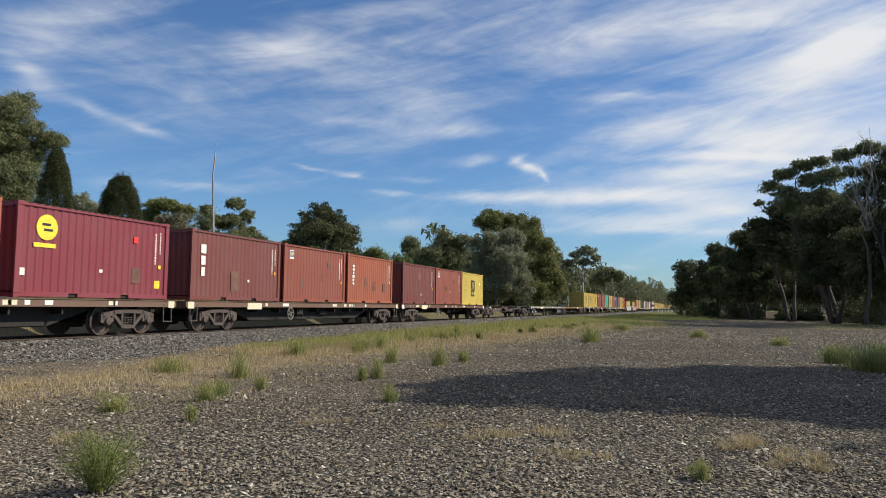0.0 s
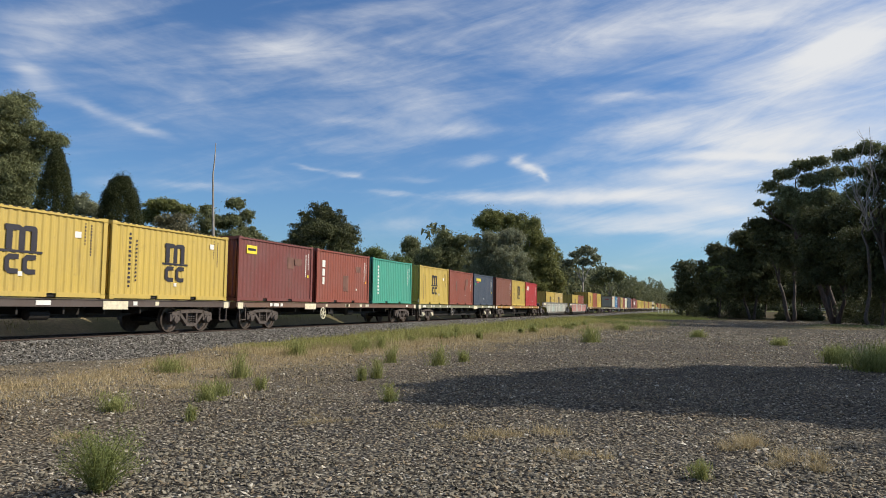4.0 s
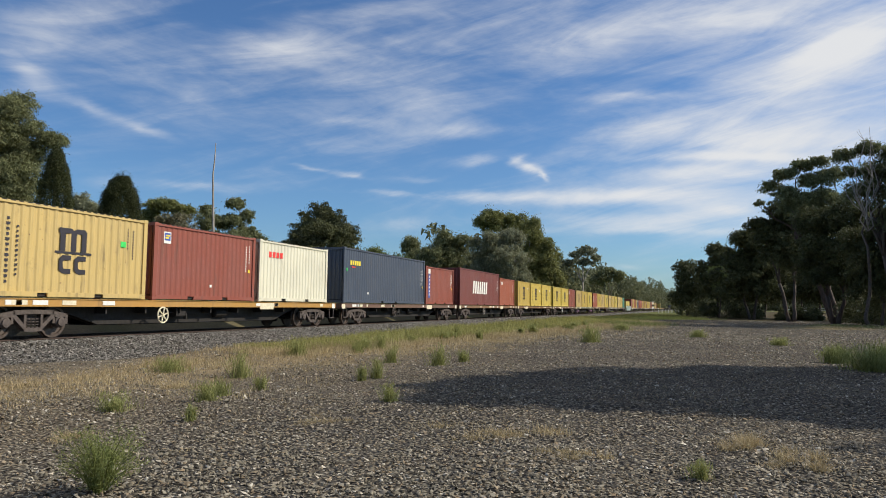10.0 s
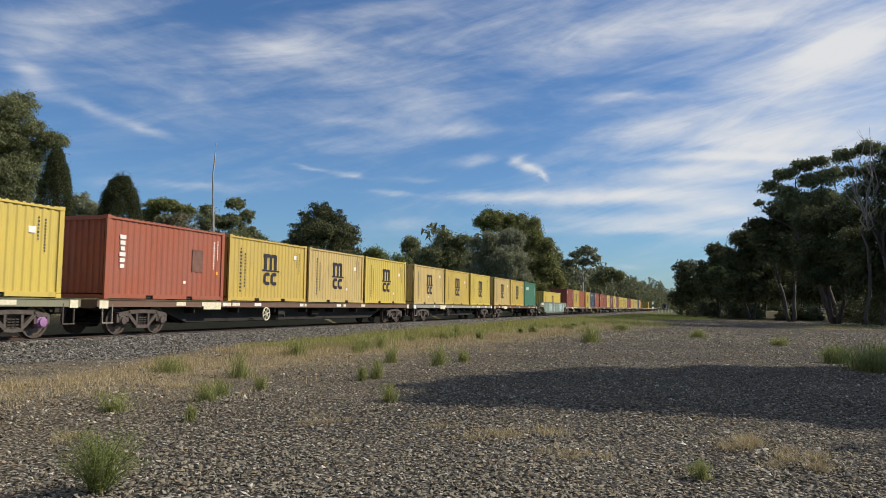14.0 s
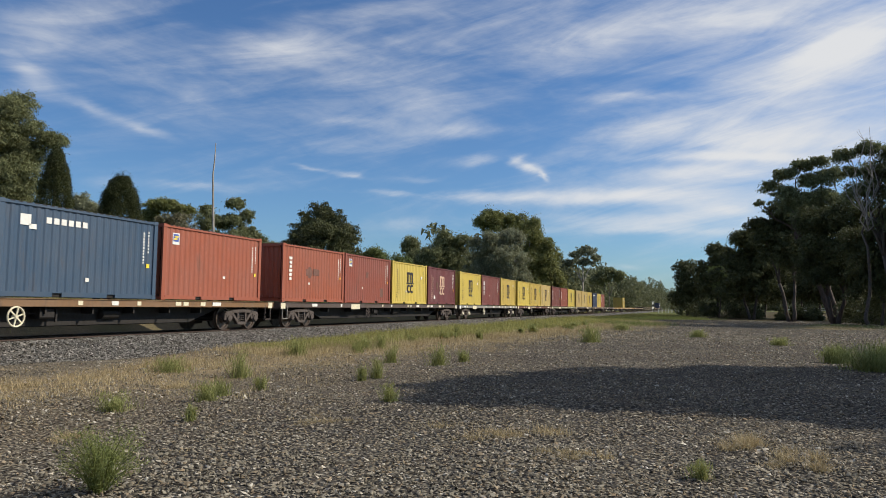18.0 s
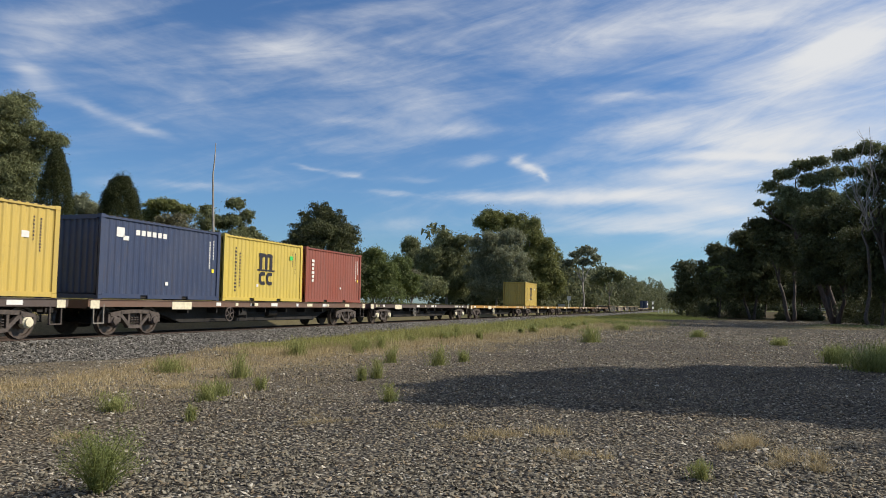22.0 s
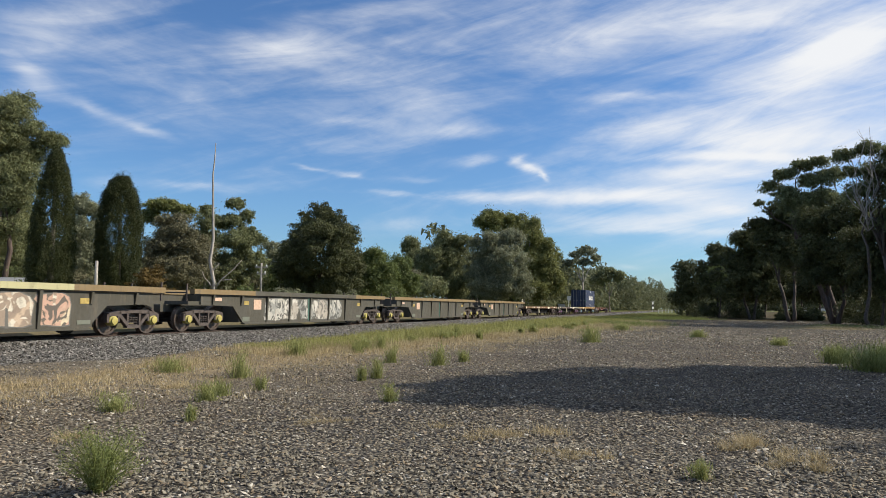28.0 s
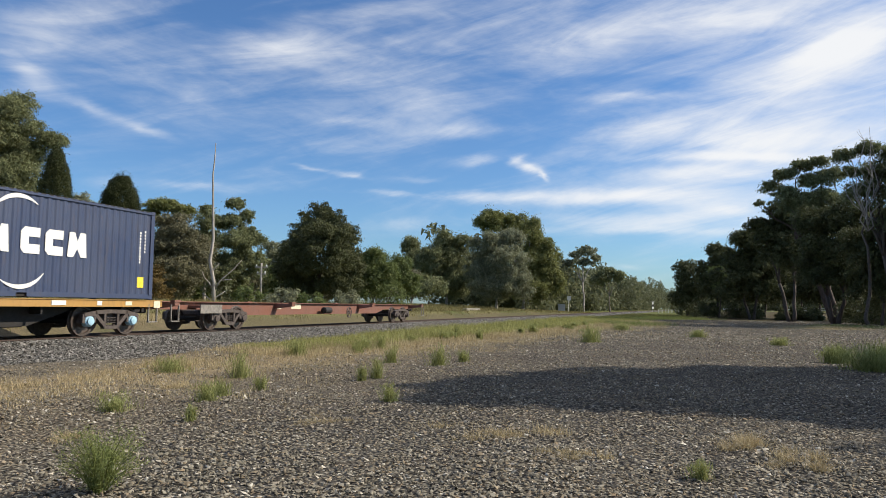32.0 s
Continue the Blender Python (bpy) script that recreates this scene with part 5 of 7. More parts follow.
def big_name():
    def draw(c, L, H):
        for k, y in enumerate((4.7, 5.50, 6.32, 7.35, 8.15, 8.97)):
            def glyph():
                if k in (0, 3, 4):
                    o = [(0.30, 0.36), (-0.20, 0.36), (-0.32, 0.24), (-0.32, -0.24), (-0.20, -0.36), (0.30, -0.36), (0.30, -0.10), (-0.06, -0.10), (-0.06, 0.10), (0.30, 0.10)]
                else:
                    o = [(-0.36, -0.36), (-0.30, 0.36), (-0.10, 0.36), (0.0, 0.10), (0.10, 0.36), (0.30, 0.36), (0.36, -0.36), (0.14, -0.36), (0.0, -0.12), (-0.14, -0.36)]
                return Shape().prism_x(o, 0, 0.004)
            part("lettering", glyph, WHITE, c, key=("glyph", k in (0, 3, 4)), at=(FACE, y, 1.55))
        for sg in (1, -1):
            s = Shape()
            n = 14
            for i in range(n):
                a, b = math.pi * (0.25 + 0.40 * i / n), math.pi * (0.25 + 0.40 * (i + 1) / n)
                j = len(s.v)
                for w, t in ((a, i / n), (b, (i + 1) / n)):
                    r0, r1 = 1.16, 1.18 + 0.10 * math.sin(math.pi * t)
                    for xx in (0, 0.004):
                        s.v += [(xx, -sg * r0 * math.cos(w), sg * (r0 * math.sin(w))), (xx, -sg * r1 * math.cos(w), sg * (r1 * math.sin(w)))]
                s.f += [(j, j + 1, j + 5, j + 4), (j + 2, j + 6, j + 7, j + 3), (j + 1, j + 3, j + 7, j + 5), (j, j + 4, j + 6, j + 2)]
            part("emblem", s, WHITE, c, at=(FACE, 7.0, 1.5))
        bar(c, "label", WHITE, 5.2, 0.45, 0.22, 0.16)
        bar(c, "label", YELLOW_TAG, L - 0.55, 0.55, 0.28, 0.34)
        bar(c, "label", GREEN_TAG, 0.4, 1.05, 0.16, 0.12)
        bar(c, "label", WHITE, 0.75, 2.42, 0.28, 0.24)
        bar(c, "label", WHITE, 0.75, 2.25, 0.55, 0.06)
    return [draw]


load_train()

# ---------------------------------------------------------------- trees
GUM = leaf_matter("gum_leaves", (0.126, 0.141, 0.067), (0.317, 0.335, 0.167))
GREYGUM = leaf_matter("grey_gum_leaves", (0.161, 0.172, 0.103), (0.414, 0.425, 0.270))
# true dark green on the left; the right trees' shade put into the colour
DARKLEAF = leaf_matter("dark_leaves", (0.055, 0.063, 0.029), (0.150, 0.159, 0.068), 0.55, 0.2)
OLIVELEAF = leaf_matter("olive_leaves", (0.119, 0.135, 0.047), (0.321, 0.332, 0.124))
CYPRESS = leaf_matter("cypress_leaves", (0.034, 0.045, 0.018), (0.119, 0.131, 0.052))
BUSHLEAF = leaf_matter("bush_leaves", (0.086, 0.115, 0.040), (0.230, 0.270, 0.098))
WOODLEAF = leaf_matter("woodland_leaves", (0.094, 0.105, 0.055), (0.231, 0.242, 0.132))
BROWNBUSH = leaf_matter("brown_bush_leaves", (0.10, 0.07, 0.022), (0.27, 0.19, 0.07))
DUSKYLEAF = leaf_matter("dusky_leaves", (0.108, 0.106, 0.060), (0.276, 0.258, 0.156), 0.55, 0.3)
SHADEGUM = leaf_matter("shaded_gum_leaves", (0.116, 0.133, 0.065), (0.319, 0.341, 0.174), 0.55, 0.35)
BARK = bark("grey_bark", (0.10, 0.08, 0.065), (0.28, 0.25, 0.21))
PALEBARK = bark("pale_bark", (0.22, 0.19, 0.16), (0.48, 0.44, 0.39))
DEADWOOD = bark("dead_wood", (0.24, 0.21, 0.18), (0.42, 0.38, 0.34))
REDBARK = bark("red_brown_bark", (0.045, 0.03, 0.024), (0.12, 0.085, 0.066))
DARKBARK = bark("dark_bark", (0.05, 0.04, 0.032), (0.13, 0.10, 0.08))


def leaves(r, centres, radii, count, size, droop=0.4, shell=0.55, slim=0.4):
    """Small pointed leaves (sprays) through a set of round clumps."""
    centres, radii = np.asarray(centres, float), np.asarray(radii, float)
    vol = np.prod(radii, axis=1) ** 0.75
    pick = r.choice(len(centres), count, p=vol / vol.sum())
    d = r.normal(size=(count, 3))
    d /= np.linalg.norm(d, axis=1)[:, None]
    rad = shell + (1 - shell) * r.random(count) ** 0.6
    rad *= 1 + 0.22 * r.normal(size=count) * (r.random(count) < 0.3)
    p = centres[pick] + d * radii[pick] * rad[:, None]
    # leaves face outwards from their clump and from the crown, more or less
    out = p - centres.mean(axis=0)
    out /= np.linalg.norm(out, axis=1)[:, None] + 1e-9
    face = 0.5 * d + 0.7 * out + 0.6 * r.normal(size=(count, 3)) + np.array((0, 0, 0.25))
    face /= np.linalg.norm(face, axis=1)[:, None] + 1e-9
    a = r.normal(size=(count, 3))
    a[:, 2] -= droop * 2
    a -= face * (a * face).sum(1)[:, None]
    a /= np.linalg.norm(a, axis=1)[:, None] + 1e-9
    b = np.cross(face, a)
    s = size * (0.6 + 0.8 * r.random(count))[:, None]
    v = np.stack([p - a * s * 0.7 - b * s * slim, p - a * s * 0.5 + b * s * slim, p + a * s * 1.3], 1).reshape(-1, 3)
    f = np.arange(3 * count).reshape(-1, 3)
    return v, f


def limb_path(r, a, b, sag=0.15, steps=4, wander=0.04):
    a, b = np.asarray(a, float), np.asarray(b, float)
    out = []
    span = np.linalg.norm(b - a)
    for k in range(steps + 1):
        t = k / steps
        p = a + (b - a) * t
        p[2] += sag * span * math.sin(math.pi * t)
        if 0 < k < steps:
            p += r.normal(size=3) * wander * span
        out.append(tuple(p))
    return out


def make_tree(name, label, h, w, seed, leaf, wood, clumps=16, count=9000, size=0.18, low=0.3, lean=0.0, kind="gum", trunks=1, open_crown=0.0, clump=1.0):
    """A tree at the origin, h high and w wide: trunk with limbs, and a crown of leaf clumps on them."""
    r = rng(seed)
    top = new(name)
    cs, rs = [], []
    for k in range(clumps):
        t = (k + 0.5) / clumps
        z = h * (low + (0.93 - low) * t)
        if kind == "round":
            reach = w / 2 * math.sqrt(max(0.05, 1 - (2 * (t - 0.42)) ** 2 * 0.8))
        else:
            reach = w / 2 * (0.55 + 0.45 * math.sin(math.pi * min(1, 0.25 + t * 0.85))) * (1.0 if t < 0.75 else 1.0 - 1.6 * (t - 0.75))
        ang = k * 2.4 + r.uniform(-0.5, 0.5)
        d = reach * (0.25 + 0.62 * r.random() ** 0.7)
        rad = clump * w * (0.17 + 0.09 * r.random()) * (1.15 - 0.4 * t)
        cs.append((d * math.cos(ang) + lean * z, d * math.sin(ang), z))
        rs.append((rad, rad, rad * (0.65 + 0.35 * r.random())))
    s = Shape()
    girth = 0.018 * h + 0.06
    fork = h * (low * 0.9 + 0.08)
    for t in range(trunks):
        a0 = 2 * math.pi * t / max(1, trunks) + 0.4
        off = 0.0 if trunks == 1 else 0.05 * w
        base = (off * math.cos(a0), off * math.sin(a0), -0.3)
        tip = (lean * h * 0.9 + 3 * off * math.cos(a0), 3 * off * math.sin(a0), h * 0.86)
        line = limb_path(r, base, tip, 0.0, 6)
        s.tube(line, [girth * 1.25, girth, girth * 0.85, girth * 0.68, girth * 0.5, girth * 0.32, girth * 0.12], 8)
    for c in cs:
        z0 = min(fork + 0.45 * (c[2] - fork) * r.random(), c[2] - 0.2 * h * 0.3)
        z0 = max(0.12 * h, z0)
        s.tube(limb_path(r, (lean * z0, 0, z0), c, 0.05, 4), [girth * 0.42, girth * 0.33, girth * 0.24, girth * 0.15, girth * 0.06], 5)
        for j in range(3):
            e = np.array(c) + r.normal(size=3) * np.array(rs[len(cs) - 1]) * 0.8
            e[2] = min(e[2], 0.92 * h)
            s.tube(limb_path(r, np.array(c) * 0.9 + np.array((lean * z0, 0, z0)) * 0.1, e, 0.05, 2), [girth * 0.12, girth * 0.08, girth * 0.03], 4)
    part("trunk", s, wood, top, smooth=True)
    # every clump breaks up into smaller sprays, with gaps between them
    c2, r2 = [], []
    for c, rad in zip(cs, rs):
        for j in range(16):
            d = r.normal(size=3)
            d /= np.linalg.norm(d)
            c2.append(np.array(c) + d * np.array(rad) * (0.45 + 0.6 * r.random()))
            k = (0.16 + 0.24 * r.random()) * (1 - 0.3 * open_crown)
            r2.append(np.array(rad) * k * np.array((1.1, 1.1, 0.9)))
        c2.append(np.array(c))
        r2.append(np.array(rad) * 0.6)
    v, f = leaves(r, c2, r2, count, size)
    v[:, 2] = np.maximum(v[:, 2], 0.1)
    crown = new("crown", big_mesh("crown", v, f, leaf))
    crown.parent = top
    tagged(top, label, "tree")
    return top


def fluff(r, centres, radii, size, cover=0.8, droop=0.4, slim=0.42, loose=0.12):
    """Leaf sprays over the rounded cushions of a crown, facing outwards so that each cushion reads as a soft mass."""
    centres, radii = np.asarray(centres, float), np.asarray(radii, float)
    area = 4 * math.pi * (radii[:, 0] * radii[:, 2])
    each = np.maximum(12, (cover * area / (2 * slim * size * size))).astype(int)
    pick = np.repeat(np.arange(len(centres)), each)
    count = len(pick)
    d = r.normal(size=(count, 3))
    d /= np.linalg.norm(d, axis=1)[:, None]
    # fewer leaves on the undersides, where the twigs show
    flip = (d[:, 2] < -0.35) & (r.random(count) < 0.45)
    d[flip, 2] *= -1
    rad = 0.55 + 0.47 * r.random(count) ** 0.7
    rad = np.where(r.random(count) < loose, rad + 0.75 * r.random(count) ** 1.5, rad)
    p = centres[pick] + d * radii[pick] * rad[:, None]
    face = 0.75 * d + 0.62 * r.normal(size=(count, 3)) + np.array((0, 0, 0.15))
    face /= np.linalg.norm(face, axis=1)[:, None] + 1e-9
    a = r.normal(size=(count, 3))
    a[:, 2] -= droop * 2
    a -= face * (a * face).sum(1)[:, None]
    a /= np.linalg.norm(a, axis=1)[:, None] + 1e-9
    b = np.cross(face, a)
    s = size * (0.6 + 0.8 * r.random(count))[:, None]
    v = np.stack([p - a * s * 0.7 - b * s * slim, p - a * s * 0.5 + b * s * slim, p + a * s * 1.3], 1).reshape(-1, 3)
    return v, np.arange(3 * count).reshape(-1, 3)


def lobed_tree(name, label, u, far, lobes, seed, leaf, wood, puff=1.0, leaf_step=1.9, cover=0.8, droop=0.5, full=1.5, fork=0.35, trunks=1, tall=1.0, girth=1.0, loose=0.28):
    """A tree far metres off at u: trunk, limbs to every lobe of its crown, and leaf cushions over the lobes.
    Each lobe: middle across and up the view, half width and half height, in the same steps as u."""
    r = rng(seed)
    a0 = math.atan((u - 784) / 1318.2)
    x0, y0, z0 = spot(u, far)
    step = far / 1318.2
    top = new(name)
    top.matrix_basis = pose(x0, y0, z0, 0, 0, -math.degrees(a0 - YAW))
    mids, cs, rs = [], [], []
    for cu, cv, ru, rv in lobes:
        ru, rv = ru * step, rv * step
        m = np.array((far * (math.atan((cu - 784) / 1318.2) - a0), r.uniform(-0.5, 0.5) * ru, rise(cv, u, far)))
        rd = 0.85 * ru
        mids.append(m)
        q0 = min(puff, 0.75 * min(ru, rv))
        n = max(5, int(1.7 * full * 4 * (ru * rd * rv) ** 0.6667 / (q0 * q0)))
        for k in range(n):
            d = r.normal(size=3)
            d /= np.linalg.norm(d)
            if d[1] > 0.45 and r.random() < 0.5:
                d[1] *= -1
            if d[2] < -0.5 and r.random() < 0.5:
                d[2] *= -1
            q = q0 * (0.30 + 0.80 * r.random() ** 1.4)
            t = max(0.15, 1 - 0.6 * q / min(ru, rv)) * (0.60 + 0.66 * r.random() ** 1.4)
            c = m + d * np.array((ru, rd, rv)) * t
            c[2] = max(c[2], 0.5 * q)
            cs.append(c)
            rs.append((q * tall ** -0.35, q * tall ** -0.35, q * (0.62 + 0.25 * r.random()) * tall))
    mids = np.array(mids)
    h = float(mids[:, 2].max())
    g = girth * (0.013 * h + 0.04)
    s = Shape()
    mean = mids.mean(axis=0)
    zf = max(0.6, fork * h)
    stems = []
    for t in range(trunks):
        o = (t - (trunks - 1) / 2) * 0.9
        tip = np.array((mean[0] * 0.6 + o * 2.2, 0.3 * o, zf))
        stems.append(tip)
        s.tube(limb_path(r, (o * 0.5, 0, -0.3), tip, 0.0, 4, 0.015), [g * 1.35, g * 1.05, g * 0.95, g * 0.88, g * 0.8], 9)
    for m in mids:
        tip = min(stems, key=lambda q: abs(q[0] - m[0]))
        if m[2] < tip[2] * 0.7:
            continue
        s.tube(limb_path(r, tip, m, 0.06, 5), [g * 0.72, g * 0.55, g * 0.42, g * 0.3, g * 0.2, g * 0.1], 6)
    for c in cs[::4]:
        m = mids[np.argmin(np.linalg.norm(mids - c, axis=1))]
        s.tube(limb_path(r, m - (0, 0, 0.4), c, 0.05, 3), [g * 0.22, g * 0.16, g * 0.1, g * 0.04], 4)
    part("trunk", s, wood, top, smooth=True)
    v, f = fluff(r, cs, rs, leaf_step * step, cover, droop, loose=loose)
    v[:, 2] = np.maximum(v[:, 2], 0.05)
    crown = new("crown", big_mesh("crown", v, f, leaf))
    crown.parent = top
    tagged(top, label, "tree")
    return top


def cypress(name, label, u, far, apex, foot, widths, seed):
    """A columnar cypress; widths: half its breadth at even steps from foot to apex, in view steps."""
    r = rng(seed)
    step = far / 1318.2
    x0, y0, z0 = spot(u, far)
    top = new(name)
    top.matrix_basis = pose(x0, y0, z0)
    h, low = rise(apex, u, far), max(0.3, rise(foot, u, far))
    part("trunk", Shape().tube([(0, 0, -0.3), (0.05, 0, h * 0.3), (0, 0.05, h * 0.9)], [0.30, 0.2, 0.05], 9), BARK, top, smooth=True)
    cs, rs = [], []
    for k in range(470):
        t = r.random()
        q = 0.46 * (0.55 + 0.7 * r.random())
        half = np.interp(t, np.linspace(0, 1, len(widths)), widths) * step
        a = r.uniform(0, 2 * math.pi)
        d = max(0.0, half - 0.80 * q) * (0.86 + 0.20 * r.random())
        q = min(q, 0.35 + half * 0.5)
        cs.append((d * math.cos(a), d * math.sin(a), min(low + (h - low) * t, h - 1.1 * q)))
        rs.append((q * 0.78, q * 0.78, q * 1.75))
    v, f = fluff(r, cs, rs, 1.35 * step, 0.20, -0.9, 0.36, 0.10)
    crown = new("crown", big_mesh("crown", v, f, CYPRESS))
    crown.parent = top
    tagged(top, label, "tree")
    return top


def spot(u, far):
    """A place far metres off, in the direction of the given step across the view (0 to 1568)."""
    a = math.atan((u - 784) / 1318.2) - YAW
    x, y = far * math.sin(a), far * math.cos(a)
    return x, y, float(ground_z(x, y))


def rise(v, u, far):
    """The height over the ground of what shows at the level v of the view, far metres off at u."""
    a = math.atan((u - 784) / 1318.2)
    return 1.65 + far * math.cos(a) * (541 + (u - 784) * 0.0129 - v) / 1318.2 - spot(u, far)[2]


def plant(tree, u, far, turn=0.0):
    x, y, z = spot(u, far)
    tree.matrix_basis = pose(x, y, z, 0, 0, turn)
    return tree


def left_trees():
    tall = "tall grey-green eucalyptus tree behind the railway"
    lobed_tree("gum_tree", tall, 8, 78, [(8, 208, 44, 42), (72, 245, 32, 20), (30, 264, 38, 28), (10, 310, 44, 40), (-25, 250, 40, 60), (15, 352, 36, 26), (-5, 400, 40, 30)], 1, GUM, REDBARK, 1.15, fork=0.35)
    lobed_tree("gum_tree", "pale grey-green young eucalyptus tree behind the railway", 20, 84, [(5, 390, 46, 48), (40, 430, 26, 56), (10, 480, 46, 50), (55, 490, 24, 36)], 2, GUM, BARK, 1.0, tall=1.4, fork=0.3, full=1.1)
    cypress("cypress_tree", "tall tapering dark green cypress tree", 90, 64, 266, 522, [30, 38, 39, 37, 34, 31, 27, 19, 9], 5)
    cypress("cypress_tree", "rounded columnar dark green cypress tree", 208, 64, 315, 528, [15, 28, 36, 39, 40, 38, 34, 26, 11], 6)
    lobed_tree("gum_tree", tall, 142, 95, [(132, 362, 18, 20), (152, 372, 24, 16), (140, 410, 34, 34), (150, 465, 36, 50)], 7, GREYGUM, PALEBARK, 0.9, loose=0.35, full=1.1)
    lobed_tree("gum_tree", "olive-green flat-topped eucalyptus tree behind the railway", 292, 94, [(285, 366, 36, 12), (322, 374, 24, 13), (262, 385, 20, 14)], 8, OLIVELEAF, PALEBARK, 0.85, fork=0.5)
    lobed_tree("gum_tree", "dusky brown-green tree behind the railway", 308, 84, [(310, 420, 44, 38), (285, 455, 34, 40), (340, 455, 36, 44), (312, 490, 52, 38)], 9, DUSKYLEAF, BARK, 0.95, loose=0.35, fork=0.2)
    lobed_tree("gum_tree", tall, 362, 96, [(362, 372, 15, 12), (372, 398, 28, 20), (360, 430, 30, 26), (375, 470, 34, 40)], 10, GUM, PALEBARK, 0.9, full=1.1)
    lobed_tree("gum_tree", "open-crowned eucalyptus tree with rounded leaf cushions", 422, 92, [(413, 363, 18, 12), (432, 383, 16, 13), (402, 396, 26, 14), (437, 412, 26, 15), (454, 426, 16, 13), (415, 432, 34, 20), (435, 468, 38, 26), (408, 492, 36, 28)], 11, GUM, PALEBARK, 0.75, loose=0.3, fork=0.25)
    lobed_tree("gum_tree", tall, 482, 118, [(480, 442, 18, 16), (492, 470, 26, 28), (470, 490, 24, 30)], 13, GREYGUM, BARK, 1.0, full=1.0)
    lobed_tree("broadleaf_tree", "broad dense dark green tree behind the railway", 566, 72, [(568, 392, 42, 31), (530, 428, 34, 30), (605, 424, 33, 33), (518, 470, 32, 38), (566, 450, 58, 52), (613, 470, 31, 40), (530, 505, 40, 30), (600, 505, 40, 30)], 14, DARKLEAF, DARKBARK, 0.72, leaf_step=1.8, loose=0.32, fork=0.2)
    lobed_tree("broadleaf_tree", "low rounded green tree behind the railway", 664, 78, [(658, 466, 34, 27), (640, 495, 28, 32), (680, 498, 34, 32)], 15, BUSHLEAF, DARKBARK, 0.8, fork=0.2)
    lobed_tree("broadleaf_tree", "low rounded green tree behind the railway", 708, 82, [(706, 474, 24, 22), (715, 502, 28, 30), (690, 508, 26, 24)], 16, BUSHLEAF, DARKBARK, 0.7, fork=0.2)
    lobed_tree("gum_tree", tall, 728, 125, [(727, 437, 22, 17), (738, 462, 26, 22), (745, 490, 30, 34)], 17, GUM, PALEBARK, 1.2, fork=0.3)
    lobed_tree("gum_tree", tall, 792, 120, [(790, 428, 26, 17), (818, 432, 22, 13), (768, 462, 32, 24), (800, 462, 32, 28), (765, 495, 28, 30), (808, 500, 30, 30)], 18, GUM, PALEBARK, 1.15, tall=1.25, fork=0.3)
    lobed_tree("gum_tree", "large green eucalyptus tree with a rounded crown", 925, 124, [(868, 394, 34, 18), (905, 396, 34, 18), (938, 416, 28, 28), (965, 450, 26, 32), (945, 470, 32, 36), (975, 495, 24, 34), (945, 512, 36, 26)], 20, OLIVELEAF, PALEBARK, 1.3, tall=1.25, fork=0.3)
    lobed_tree("gum_tree", "grey-leaved eucalyptus tree behind the railway", 880, 114, [(858, 436, 30, 26), (907, 424, 28, 22), (900, 468, 38, 30), (852, 484, 32, 36), (905, 508, 40, 26), (868, 510, 36, 26)], 22, GREYGUM, PALEBARK, 1.1, tall=1.2, fork=0.3)
    lobed_tree("gum_tree", "distant open eucalyptus tree with bare limbs", 1034, 190, [(1038, 447, 22, 10), (1020, 452, 14, 7), (1055, 458, 13, 8), (1006, 466, 12, 6), (1034, 465, 20, 8)], 25, GREYGUM, PALEBARK, 1.0, full=0.9, fork=0.5, leaf_step=1.6)
    lobed_tree("gum_tree", tall, 1080, 215, [(1078, 482, 14, 9), (1095, 490, 14, 10), (1062, 495, 16, 14)], 26, GUM, BARK, 1.3, leaf_step=1.6, fork=0.4)
    for k in range(21):
        u, top = 20 + 37 * k, 476 + 10 * math.sin(2.3 * k)
        leaf = (GUM, DUSKYLEAF, GREYGUM, BUSHLEAF)[(3 * k) % 4]
        lobed_tree("scrub_tree", "low dense scrub tree under the taller trees", u, 100 + 9 * math.sin(1.7 * k), [(u - 10, top + 18, 20, 18), (u + 12, top + 24, 20, 20), (u, 514, 28, 22)], 300 + k, leaf, DARKBARK, 1.0, leaf_step=2.3, cover=0.6, fork=0.2)
    plant(make_tree("brown_shrub", "low rusty-brown shrub behind the railway", 2.4, 3.6, 27, BROWNBUSH, DARKBARK, 12, 7000, 0.10, 0.05, kind="round"), 268, 62)
    for k, (u, far, hh) in enumerate([(440, 66, 1.2), (500, 64, 1.1), (555, 62, 1.0), (620, 66, 1.2), (690, 74, 2.0), (150, 66, 1.2), (60, 70, 2.0)]):
        plant(make_tree("shrub", "low grey-green shrub on the bank", hh * 1.2, hh * 2.6, 60 + k, GREYGUM if k % 2 else BUSHLEAF, DARKBARK, 9, 2600, 0.10, 0.05, kind="round"), u, far)


